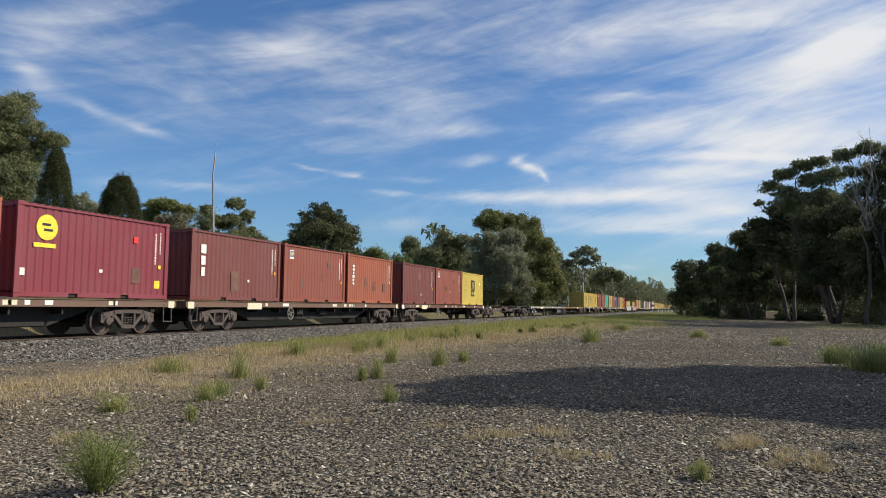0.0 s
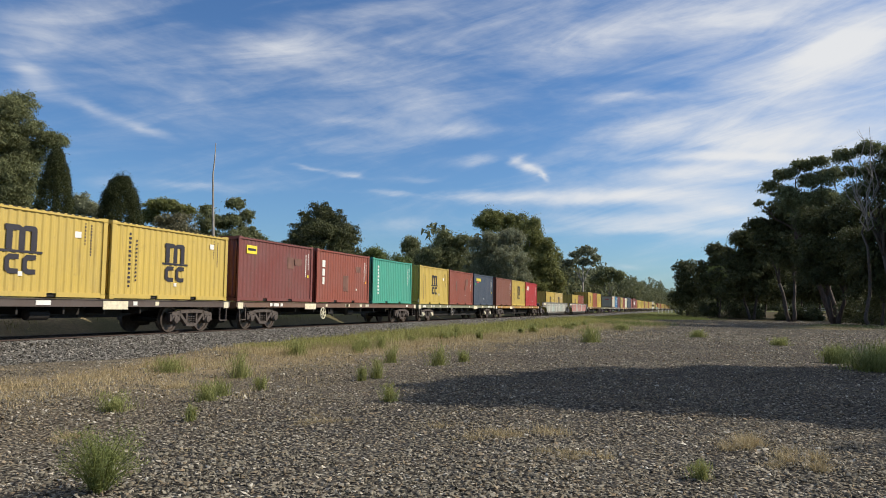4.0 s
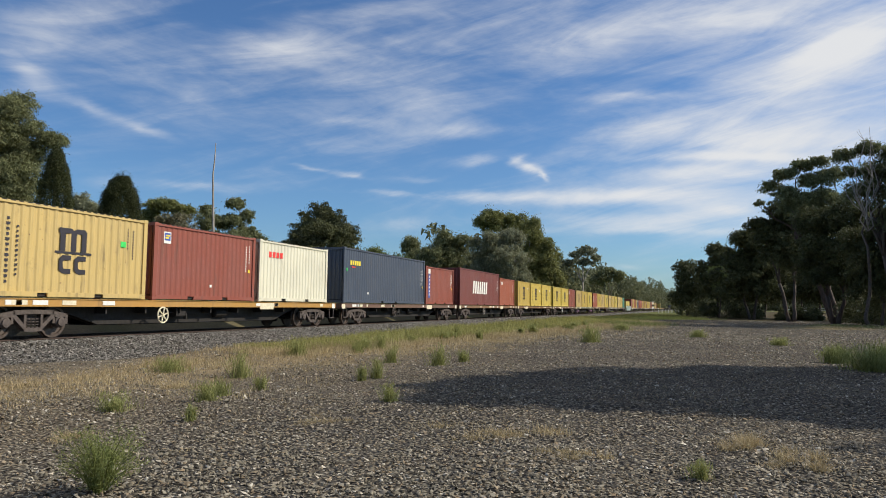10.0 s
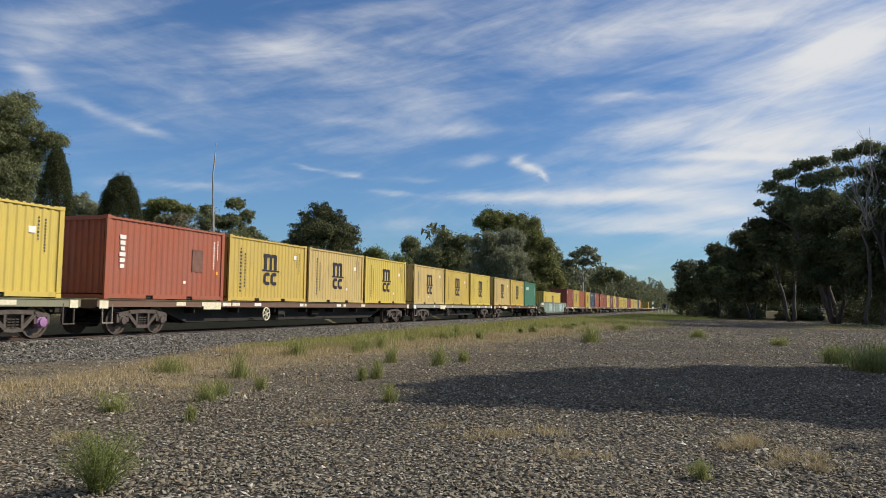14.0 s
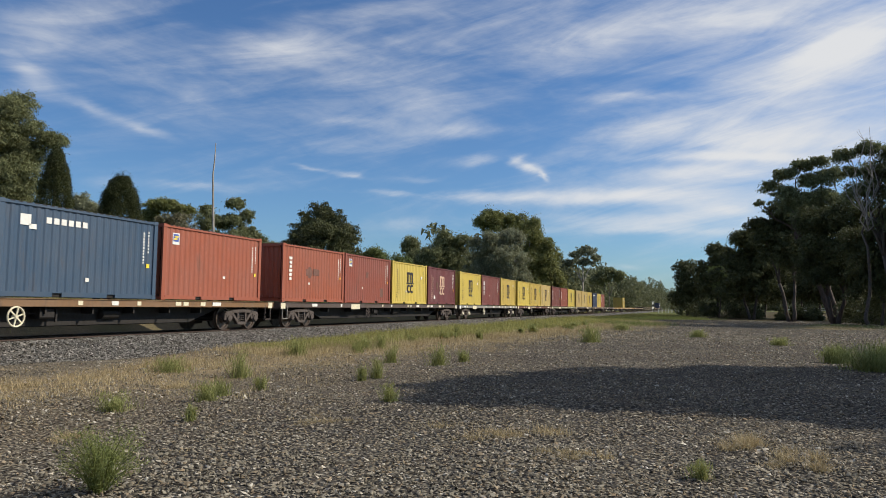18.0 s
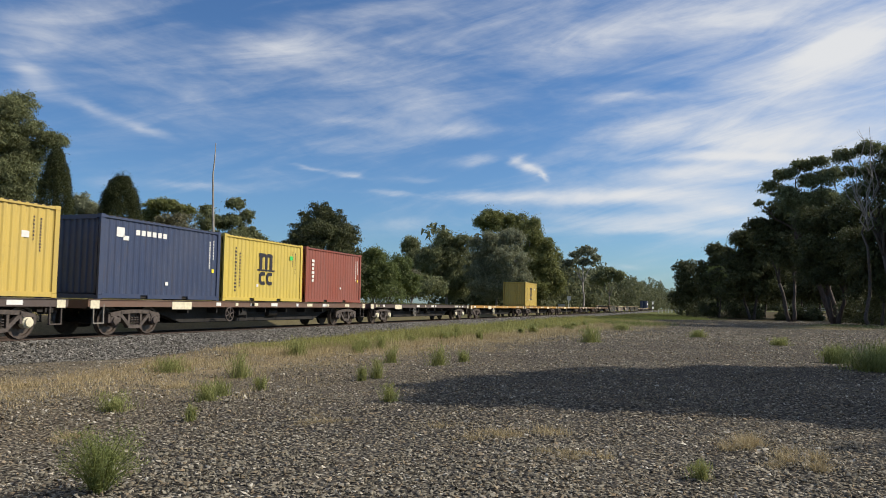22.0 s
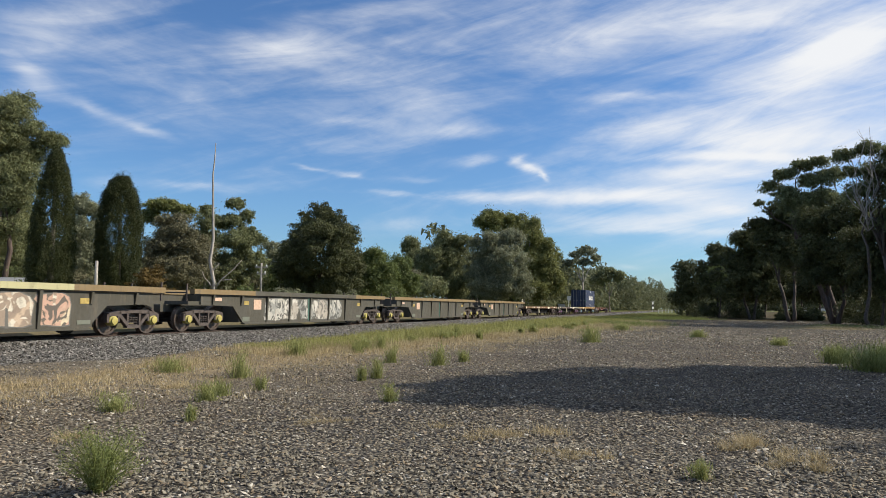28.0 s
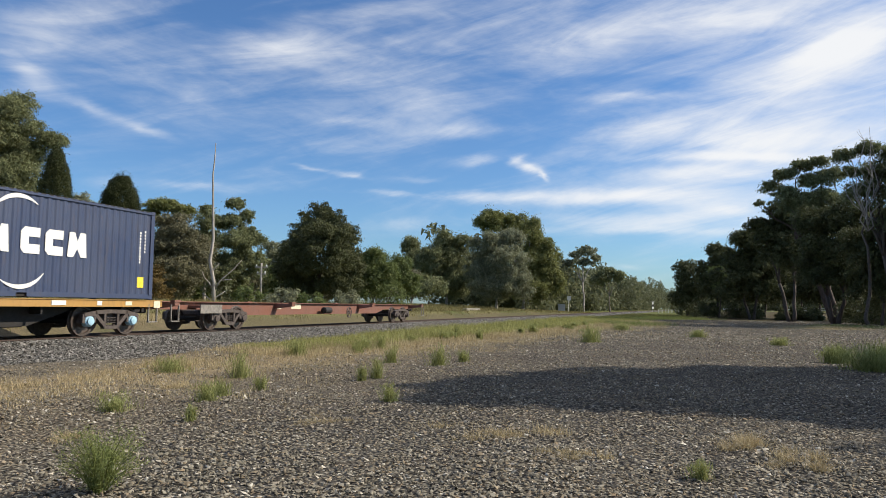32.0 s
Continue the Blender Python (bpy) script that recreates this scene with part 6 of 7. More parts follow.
def right_trees():
    # dark leaf colour stands in for the shade on this backlit row
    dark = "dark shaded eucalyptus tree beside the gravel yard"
    lobed_tree("gum_tree", "tall eucalyptus tree with an open crown of rounded cushions", 1478, 112, [(1366, 322, 17, 12), (1347, 353, 8, 6), (1394, 303, 24, 11), (1424, 288, 22, 10), (1458, 284, 18, 10), (1398, 340, 26, 12), (1440, 318, 24, 14), (1478, 312, 24, 16), (1420, 362, 42, 20), (1470, 352, 36, 22)], 31, SHADEGUM, REDBARK, 0.95, full=1.2, fork=0.45, loose=0.3, trunks=2)
    lobed_tree("gum_tree", "tall dark eucalyptus tree beside the gravel yard", 1580, 92, [(1500, 270, 22, 12), (1548, 262, 28, 12), (1596, 268, 34, 18), (1512, 300, 18, 10), (1560, 300, 30, 20), (1615, 330, 45, 40), (1540, 345, 36, 24), (1600, 400, 50, 40)], 30, SHADEGUM, DARKBARK, 1.0, full=1.2, fork=0.4, loose=0.3)
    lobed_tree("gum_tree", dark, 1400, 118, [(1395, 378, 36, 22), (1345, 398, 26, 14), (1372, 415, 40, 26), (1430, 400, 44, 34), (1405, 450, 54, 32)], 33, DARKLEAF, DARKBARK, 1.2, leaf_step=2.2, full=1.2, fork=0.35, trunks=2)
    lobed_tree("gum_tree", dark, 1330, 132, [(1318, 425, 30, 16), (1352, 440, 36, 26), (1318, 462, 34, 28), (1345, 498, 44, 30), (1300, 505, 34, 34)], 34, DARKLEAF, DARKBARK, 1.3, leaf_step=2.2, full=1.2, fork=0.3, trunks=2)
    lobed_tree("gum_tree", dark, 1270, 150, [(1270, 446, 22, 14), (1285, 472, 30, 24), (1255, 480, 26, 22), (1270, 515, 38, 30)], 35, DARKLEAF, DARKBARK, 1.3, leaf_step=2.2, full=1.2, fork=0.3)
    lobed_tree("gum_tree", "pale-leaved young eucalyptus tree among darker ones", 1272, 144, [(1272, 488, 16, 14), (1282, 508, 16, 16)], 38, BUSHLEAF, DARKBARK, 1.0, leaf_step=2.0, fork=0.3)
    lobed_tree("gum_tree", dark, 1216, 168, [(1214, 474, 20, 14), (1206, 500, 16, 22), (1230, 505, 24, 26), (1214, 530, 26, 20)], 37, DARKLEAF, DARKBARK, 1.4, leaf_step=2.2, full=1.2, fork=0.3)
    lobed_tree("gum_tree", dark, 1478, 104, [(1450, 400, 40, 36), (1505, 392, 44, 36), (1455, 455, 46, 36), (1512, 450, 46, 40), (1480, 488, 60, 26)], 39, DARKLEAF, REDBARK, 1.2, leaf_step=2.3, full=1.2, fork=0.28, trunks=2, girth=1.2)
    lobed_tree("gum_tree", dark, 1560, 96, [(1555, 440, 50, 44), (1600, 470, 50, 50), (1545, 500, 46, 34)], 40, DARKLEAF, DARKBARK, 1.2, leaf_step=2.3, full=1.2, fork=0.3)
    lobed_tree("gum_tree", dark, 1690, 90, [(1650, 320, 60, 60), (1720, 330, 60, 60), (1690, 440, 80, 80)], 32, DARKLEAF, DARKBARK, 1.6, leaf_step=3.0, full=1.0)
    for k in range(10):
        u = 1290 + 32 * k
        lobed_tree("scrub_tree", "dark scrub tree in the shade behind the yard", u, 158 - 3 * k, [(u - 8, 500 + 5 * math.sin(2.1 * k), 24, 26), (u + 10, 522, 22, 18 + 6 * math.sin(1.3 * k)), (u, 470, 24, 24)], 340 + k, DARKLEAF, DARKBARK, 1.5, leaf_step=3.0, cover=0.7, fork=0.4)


def undergrowth():
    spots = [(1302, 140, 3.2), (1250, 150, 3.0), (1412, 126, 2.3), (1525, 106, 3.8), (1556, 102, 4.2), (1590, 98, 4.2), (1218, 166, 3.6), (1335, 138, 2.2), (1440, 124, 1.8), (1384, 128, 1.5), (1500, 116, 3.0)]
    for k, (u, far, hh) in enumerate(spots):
        # shade under the trees is put into the dark leaf colour here too
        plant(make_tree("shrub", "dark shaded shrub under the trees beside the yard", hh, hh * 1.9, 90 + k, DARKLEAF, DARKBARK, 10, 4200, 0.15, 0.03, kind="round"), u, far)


def shade_tree():
    """The trees beside the yard whose shade falls across the gravel."""
    for x, y, h, w, seed in ((17.2, 23.9, 17.0, 10.5, 41), (24.0, 21.3, 16.0, 11.0, 42), (31.0, 25.0, 16.0, 11.0, 43)):
        t = make_tree("gum_tree", "broad eucalyptus tree beside the yard that shades the gravel", h, w, seed, GUM, BARK, 30, 22000, 0.42, 0.45, kind="round")
        t.matrix_basis = pose(x, y, 0)


def woodland():
    """Far woods down the line, on both sides, past counting; an added belt behind."""
    r = rng(77)
    cs, rs = [], []
    def stand(x, y, h, n):
        z = float(ground_z(x, y))
        for j in range(n):
            cs.append((x + r.normal() * 2.0, y + r.normal() * 2.0, z + h * (0.08 + 0.82 * (j + r.random()) / n)))
            q = r.uniform(1.5, 3.0)
            rs.append((q, q, q * 0.85))

    for k in range(230):
        y = 140 + 360 * r.random() ** 1.2
        stand(-30 - r.random() * 22, y, r.uniform(10, 17), 8)
    for k in range(130):
        y = r.uniform(330, 640)
        stand(-25 - r.random() * 18, y, r.uniform(12, 18), 8)
    for k in range(90):
        y = r.uniform(205, 640)
        x = 7 + r.random() * 40
        x += 9.0 if 230 < y < 345 else 0.0
        if x < 0.065 * y or y > 300:
            stand(x, y, r.uniform(11, 17), 8)
    for k in range(70):
        stand(r.uniform(10, 130), r.uniform(320, 360), r.uniform(9, 15), 8)
    for k in range(90):
        stand(r.uniform(-34, 34), r.uniform(1020, 1060), r.uniform(24, 31), 9)
    for k in range(90):
        stand(r.uniform(-48, -25), r.uniform(560, 1010), r.uniform(19, 27), 8)
    for k in range(14):
        stand(r.uniform(-11, 8), r.uniform(470, 560), r.uniform(11, 15), 8)
    for k in range(230):
        y = r.uniform(10, 150)
        stand(-70 - r.random() * 26 - 0.2 * y, y, r.uniform(6, 10), 6)
    # unseen belt of trees added behind the camera to darken the light from there
    for k in range(80):
        stand(r.uniform(-75, 60), r.uniform(-52, -34), r.uniform(11, 17), 7)
    v, f = fluff(r, cs, rs, 0.62, 0.34, 0.4, 0.5)
    ob = new("woodland", big_mesh("woodland", v, f, WOODLEAF))
    tagged(ob, "distant grey-green eucalyptus woodland along the line, with an added unseen belt behind", "woodland", kind="stuff")


def dead_tree():
    t = new("dead_tree")
    x, y, z = spot(377, 62)
    h = rise(250, 377, 62)
    r = rng(5)
    s = Shape()
    k = 62 / 1318.2
    line = [(0.15, 0, -0.2), (0.1, 0, 1.6), (-0.25, 0, 3.2), (-0.05, 0, 5.0), (-0.22, 0, h * 0.7), (-0.26, 0, h * 0.80), (-0.16, 0, h * 0.9), (-0.12, 0, h)]
    s.tube(line, [0.16, 0.15, 0.135, 0.11, 0.08, 0.065, 0.05, 0.03], 8)
    part("trunk", s, PALEBARK, t, smooth=True)
    for a, b in (((0.0, 0, 0.7), (2.2, 0.4, 3.4)), ((0.8, 0.1, 1.7), (1.5, 0, 1.8)), ((0.05, 0, 1.0), (-0.9, 0.3, 2.4)), ((0, 0, 0.1), (1.0, 0.2, 0.9)), ((0, 0, 0.1), (-0.8, 0, 0.7)), ((-0.1, 0, 2.2), (0.5, 0, 3.1))):
        part("branch", Shape().tube(limb_path(r, a, b, 0.04, 3), [0.07, 0.055, 0.04, 0.02], 6), PALEBARK, t, smooth=True)
    t.matrix_basis = pose(x, y, z, 0, 0, math.degrees(0.35))
    tagged(t, "bare bleached dead tree, a tall crooked pole of a trunk", "tree")


left_trees()
right_trees()
undergrowth()
shade_tree()
woodland()
dead_tree()

# ---------------------------------------------------------------- stones, grass, weeds
STONE = stone_matter("broken_stone", STONE_TONES)
BALLAST_STONE = stone_matter("ballast_stone", [(0.055, 0.052, 0.047), (0.15, 0.143, 0.13), (0.27, 0.258, 0.235), (0.095, 0.09, 0.082), (0.44, 0.42, 0.385)])
STRAW = leaf_matter("dry_grass_blades", (0.32, 0.25, 0.13), (0.66, 0.55, 0.33), 0.7, 0.2)
GRASS = leaf_matter("green_grass_blades", (0.21, 0.215, 0.07), (0.50, 0.49, 0.18), 0.6, 0.3)
WEED = leaf_matter("weed_leaves", (0.13, 0.165, 0.048), (0.32, 0.355, 0.12), 0.55, 0.35)
BUSH = leaf_matter("bush_blades", (0.16, 0.19, 0.06), (0.40, 0.43, 0.16), 0.6, 0.4)
TUFT = leaf_matter("tuft_blades", (0.20, 0.225, 0.075), (0.46, 0.47, 0.19), 0.6, 0.4)

CORNERS = np.array([(1, 0, 0), (-1, 0, 0), (0, 1, 0), (0, -1, 0), (0, 0, 1), (0, 0, -1)], float)
SIDES = np.array([(0, 2, 4), (2, 1, 4), (1, 3, 4), (3, 0, 4), (2, 0, 5), (1, 2, 5), (3, 1, 5), (0, 3, 5)])


def stones(r, p, size):
    """Angular broken stones at the places p."""
    n = len(p)
    c = CORNERS[None] * (0.75 + 0.6 * r.random((n, 6, 1))) + r.normal(size=(n, 6, 3)) * 0.28
    c *= (np.array((1.0, 0.75, 0.55)) * (0.7 + 0.6 * r.random((n, 1, 3))))
    q = r.normal(size=(n, 4))
    q /= np.linalg.norm(q, axis=1)[:, None]
    w, x, y, z = q.T
    m = np.stack([1 - 2 * (y * y + z * z), 2 * (x * y - z * w), 2 * (x * z + y * w), 2 * (x * y + z * w), 1 - 2 * (x * x + z * z), 2 * (y * z - x * w), 2 * (x * z - y * w), 2 * (y * z + x * w), 1 - 2 * (x * x + y * y)], 1).reshape(n, 3, 3)
    c = np.einsum("nij,nkj->nki", m, c) * size[:, None, None] * 0.5
    c[:, :, 2] *= 0.65
    v = (c + p[:, None]).reshape(-1, 3)
    f = (SIDES[None] + 6 * np.arange(n)[:, None, None]).reshape(-1, 3)
    # leave out the sides that lie on the ground
    a, b, d = v[f[:, 0]], v[f[:, 1]], v[f[:, 2]]
    up = np.cross(b - a, d - a)
    return v, f[up[:, 2] > -0.25 * np.linalg.norm(up, axis=1)]


def build_gravel():
    r = rng(11)
    n = 118000
    d = 4.3 + 46.0 * r.random(n) ** 2.0
    a = radians(-18.48) + radians(34) * (2 * r.random(n) - 1)
    x, y = d * np.sin(a), d * np.cos(a)
    keep = x > -14.2
    x, y, d = x[keep], y[keep], d[keep]
    size = (0.018 + 0.032 * r.random(len(x)) ** 1.8) * (1 + 0.03 * d)
    big = r.random(len(x)) < 0.02
    size[big] *= 1.5
    p = np.stack([x, y, ground_z(x, y) + size * (0.05 + 0.28 * r.random(len(x)))], 1)
    v, f = stones(r, p, size)
    ob = new("gravel", big_mesh("gravel", v, f, STONE))
    tagged(ob, "loose grey-brown crushed gravel spread over the yard", "gravel", kind="stuff")
    # coarser pieces where the yard runs out
    n = 26000
    y = 40.0 + 80.0 * r.random(n) ** 1.2
    x = -10.0 + 0.07 * y + (14.0 + 0.14 * y) * r.random(n)
    size = 0.05 + 0.09 * r.random(n) ** 1.5
    v, f = stones(r, np.stack([x, y, ground_z(x, y) + size * 0.15], 1), size)
    ob = new("gravel", big_mesh("gravel", v, f, STONE))
    tagged(ob, "coarse grey gravel at the far end of the yard", "gravel", kind="stuff")
    n = 60000
    y = 6.0 + 90.0 * r.random(n) ** 2.0
    t = r.random(n)
    dx = 0.95 + 2.65 * t
    z = np.interp(dx, (0.95, 1.75, 2.6, 3.6), (0.52, 0.52, 0.36, 0.10))
    size = (0.045 + 0.04 * r.random(n)) * (1 + 0.008 * y)
    p = np.stack([TRACK_X + dx, y, z + size * (0.05 + 0.3 * r.random(n))], 1)
    v, f = stones(r, p, size)
    ob = new("ballast_stones", big_mesh("ballast_stones", v, f, BALLAST_STONE))
    tagged(ob, "coarse grey ballast stones on the shoulder of the track", "ballast", kind="stuff")


def blades(r, p, tall, wide, lean):
    """Grass blades: a narrow leaning sliver from each place p."""
    n = len(p)
    a = r.uniform(0, 2 * math.pi, n)
    side = np.stack([np.cos(a), np.sin(a), np.zeros(n)], 1) * wide[:, None] / 2
    b = r.uniform(0, 2 * math.pi, n)
    bend = np.stack([np.cos(b), np.sin(b), np.zeros(n)], 1) * (tall * lean * r.random(n))[:, None]
    up = np.zeros((n, 3))
    up[:, 2] = tall
    tip = p + up * (1 - 0.25 * lean) + bend
    v = np.stack([p - side, p + side, tip], 1).reshape(-1, 3)
    f = np.arange(3 * n).reshape(-1, 3)
    return v, f


def scatter(r, centres, per, spread, tall, wide):
    """Blades in tufts about the centres."""
    k = np.repeat(np.arange(len(centres)), per)
    s = spread[k] if isinstance(spread, np.ndarray) else spread
    x = centres[k, 0] + r.normal(size=len(k)) * s
    y = centres[k, 1] + r.normal(size=len(k)) * s
    h = tall[k] * (0.4 + 0.8 * r.random(len(k)))
    w = wide[k] * (0.7 + 0.6 * r.random(len(k)))
    return blades(r, np.stack([x, y, ground_z(x, y) - 0.01], 1), h, w, 0.8)


def build_grass():
    r = rng(21)
    n = 2500
    y = 5.5 + 85 * r.random(n) ** 2.1
    x = -13.0 + 0.075 * y + r.normal(size=n) * (1.5 + 0.012 * y)
    x = np.where(x < -14.6, -14.6 + r.random(n) * 3, x)
    bare = (x < -12.6) & (y < 17)
    x = np.where(bare, x + 2.2 * r.random(n), x)
    tall = 0.03 + 0.16 * r.random(n) ** 2 + 0.0035 * y
    v, f = scatter(r, np.stack([x, y], 1), 22, 0.11 + 0.004 * y, tall, 0.006 + 0.00042 * y)
    tagged(new("dry_grass", big_mesh("dry_grass", v, f, STRAW)), "sparse bleached dry grass between gravel and track", "grass", kind="stuff")
    n = 700
    y = 5.0 + 15 * r.random(n)
    x = -10 + 11.5 * r.random(n) ** 1.8
    v, f = scatter(r, np.stack([x, y], 1), 5, 0.05 + 0 * y, 0.04 + 0.06 * r.random(n), 0.004 + 0.0003 * y)
    tagged(new("dry_grass", big_mesh("dry_grass", v, f, STRAW)), "thin scattered dry stalks among the gravel", "grass", kind="stuff")
    n = 5200
    y = 22 + 88 * r.random(n) ** 1.3
    x = -14.9 + (2.6 + 0.075 * (y - 22)) * r.random(n)
    tall = 0.16 + 0.46 * r.random(n) ** 1.5 * smooth01(y, 18, 40)
    v, f = scatter(r, np.stack([x, y], 1), 24, 0.14 + 0.003 * y, tall, 0.008 + 0.0004 * y)
    tagged(new("green_grass", big_mesh("green_grass", v, f, GRASS)), "yellow-green grass strip along the foot of the ballast", "grass", kind="stuff")
    n = 2600
    y = 20 + 62 * r.random(n) ** 1.2
    x = -12.4 + 0.075 * (y - 22) + r.normal(size=n) * 0.75
    v, f = scatter(r, np.stack([x, y], 1), 22, 0.13 + 0.004 * y, 0.10 + 0.20 * r.random(n), 0.006 + 0.00040 * y)
    tagged(new("dry_grass", big_mesh("dry_grass", v, f, STRAW)), "bleached straw-coloured grass along the edge of the gravel", "grass", kind="stuff")
    # beyond the line: rough grass up the bank, and turf round the end of the yard
    n = 5200
    y = 10 + 170 * r.random(n)
    x = -22.2 - 16 * r.random(n)
    v, f = scatter(r, np.stack([x, y], 1), 16, 0.3 + 0 * y, 0.2 + 0.25 * r.random(n), 0.018 + 0.0003 * y)
    tagged(new("rough_grass", big_mesh("rough_grass", v, f, leaf_matter("bank_grass_blades", (0.14, 0.125, 0.05), (0.38, 0.33, 0.15), 0.7, 0.2))), "rough dry grass on the bank behind the railway", "grass", kind="stuff")
    n = 3000
    y = 92 + 110 * r.random(n)
    x = -14 + 14 * r.random(n)
    keep = (y > 124) | (x < -7)
    x, y = x[keep], y[keep]
    n = len(x)
    v, f = scatter(r, np.stack([x, y], 1), 16, 0.4 + 0 * y, 0.15 + 0.25 * r.random(n), 0.05 + 0 * y)
    tagged(new("green_grass", big_mesh("green_grass", v, f, leaf_matter("turf_blades", (0.08, 0.09, 0.03), (0.24, 0.24, 0.09), 0.6, 0.3))), "green turf beyond the end of the gravel yard", "grass", kind="stuff")


TUFTS = [
    ("tuft", -11.26, 14.24, 0.36, 0.83), ("tuft", -9.56, 14.48, 0.69, 0.53), ("tuft", -7.90, 11.40, 0.34, 0.32), ("tuft", -7.67, 10.66, 0.36, 0.40),
    ("tuft", -8.29, 9.23, 0.32, 0.50), ("tuft", -6.66, 8.91, 0.26, 0.16), ("tuft", -4.90, 11.90, 0.35, 0.30), ("tuft", -6.84, 15.82, 0.53, 0.25),
    ("tuft", -8.37, 20.39, 0.67, 0.37), ("tuft", -6.61, 19.48, 0.63, 0.55), ("tuft", -10.49, 22.60, 0.42, 0.38), ("tuft", -11.68, 20.72, 0.61, 0.72),
    ("tuft", -7.86, 12.58, 0.29, 0.22), ("tuft", -6.93, 15.20, 0.38, 0.20), ("tuft", -6.47, 21.41, 0.41, 0.34), ("tuft", -4.60, 36.10, 1.05, 1.05),
    ("tuft", -4.93, 56.46, 0.60, 1.29), ("tuft", 0.30, 45.42, 0.50, 1.00), ("tuft", 0.06, 7.77, 0.20, 0.22), ("tuft", 3.84, 37.93, 0.40, 0.87),
    ("bush", 4.62, 23.2, 0.97, 1.5), ("bush", 4.35, 26.69, 0.74, 0.9), ("bush", 5.97, 25.58, 0.85, 1.3), ("bush", 5.3, 24.6, 0.8, 1.0),
    ("straw", -2.35, 9.58, 0.22, 0.83), ("straw", 0.75, 9.73, 0.28, 0.55), ("straw", 1.10, 8.72, 0.24, 0.45), ("straw", -1.28, 8.31, 0.18, 0.40),
    ("straw", -5.06, 9.60, 0.14, 0.50), ("straw", -7.32, 7.40, 0.18, 0.40), ("straw", -9.6, 12.4, 0.3, 0.6), ("straw", -12.2, 15.6, 0.4, 0.9),
    ("low", -5.64, 73.64, 0.78, 5.0), ("low", -3.74, 121.84, 0.92, 11.0), ("low", -9.65, 102.15, 0.78, 4.6), ("low", 14.0, 82.0, 0.6, 5.0), ("straw", 12.0, 76.0, 0.6, 6.0),
]


def build_tufts():
    words = {"tuft": ("grass_tuft", "upright tuft of green grass growing through the gravel", TUFT), "bush": ("grass_bush", "dense dark green bushy tuft at the edge of the yard", BUSH), "straw": ("dry_tuft", "bleached tuft of dry grass in the gravel", STRAW), "low": ("low_bush", "low spreading dark green bush", WEED)}
    more = rng(77)
    strip = [("tuft", -13.6 + 0.075 * y + more.normal() * 1.0, y, 0.30 + 0.35 * more.random(), 0.25 + 0.45 * more.random()) for y in 22 + 44 * more.random(16) ** 1.2]
    for k, (kind, x, y, h, w) in enumerate(TUFTS + strip):
        r = rng(200 + k)
        d = math.hypot(x, y)
        name, label, mat = words[kind]
        n = int(1.5 * min(4000, 400 + 900 * w * (2.2 if kind in ("bush", "low") else 1.0)))
        if kind == "straw":
            n, h = int(n * 0.55), h * 1.25
        if kind in ("tuft", "bush"):
            # feathery stems with small leaves along them
            m = int((24 + 34 * min(1.0, w)) * (1.0 if kind == "tuft" else 1.9))
            t = 0.06 + 0.94 * r.random((m, 20 if kind == "tuft" else 44)) ** 0.9
            a = r.uniform(0, 2 * math.pi, m)
            reach = w * 0.62 * r.random(m) ** 0.7
            foot = r.normal(size=(m, 2)) * w * 0.10
            tall = h * (1.2 if kind == "tuft" else 0.95) * (0.45 + 0.55 * r.random(m)) * (1 - 0.3 * reach / (w * 0.62))
            q = np.stack([foot[:, :1] + (reach * np.cos(a))[:, None] * t ** 1.3, foot[:, 1:] + (reach * np.sin(a))[:, None] * t ** 1.3, tall[:, None] * t], 2).reshape(-1, 3)
            q += r.normal(size=q.shape) * 0.05 * h
            q[:, 2] = np.maximum(q[:, 2], 0.0)
            v, f = leaves(r, q, np.full((len(q), 3), 0.008), len(q), 0.020 + 0.0015 * d, -1.6, 0.2, 0.11)
            c = r.normal(size=(m * 4, 2)) * w * 0.24
            v2, f2 = blades(r, np.stack([c[:, 0], c[:, 1], np.zeros(m * 4) - 0.01], 1), h * 1.15 * (0.3 + 0.8 * r.random(m * 4) ** 1.5), np.full(m * 4, 0.004 + 0.0005 * d), 0.7)
            v, f = np.concatenate([v, v2]), np.concatenate([f, f2 + len(v)])
            ob = new(name, big_mesh(name, v, f, mat))
            ob.location = (x, y, float(ground_z(x, y)))
            tagged(ob, label, "plant", "plants in the gravel yard")
            continue
        hearts = r.normal(size=(max(3, int(4 + 5 * w)), 2)) * w * (0.42 if kind == "straw" else 0.25)
        high = 0.45 + 0.55 * r.random(len(hearts))
        pick = r.integers(0, len(hearts), n)
        c = hearts[pick] + r.normal(size=(n, 2)) * w * 0.14
        p = np.stack([c[:, 0], c[:, 1], np.zeros(n) - 0.01], 1)
        v, f = blades(r, p, (1.3 if kind == "tuft" else 0.95) * h * (0.25 + 0.8 * r.random(n) ** 1.3) * high[pick], np.full(n, 0.004 + 0.00036 * d), 0.55 if kind != "straw" else 1.3)
        ob = new(name, big_mesh(name, v, f, mat))
        ob.location = (x, y, float(ground_z(x, y)))
        tagged(ob, label, "plant", "plants in the gravel yard", "stuff" if kind in ("straw", "low") else "")


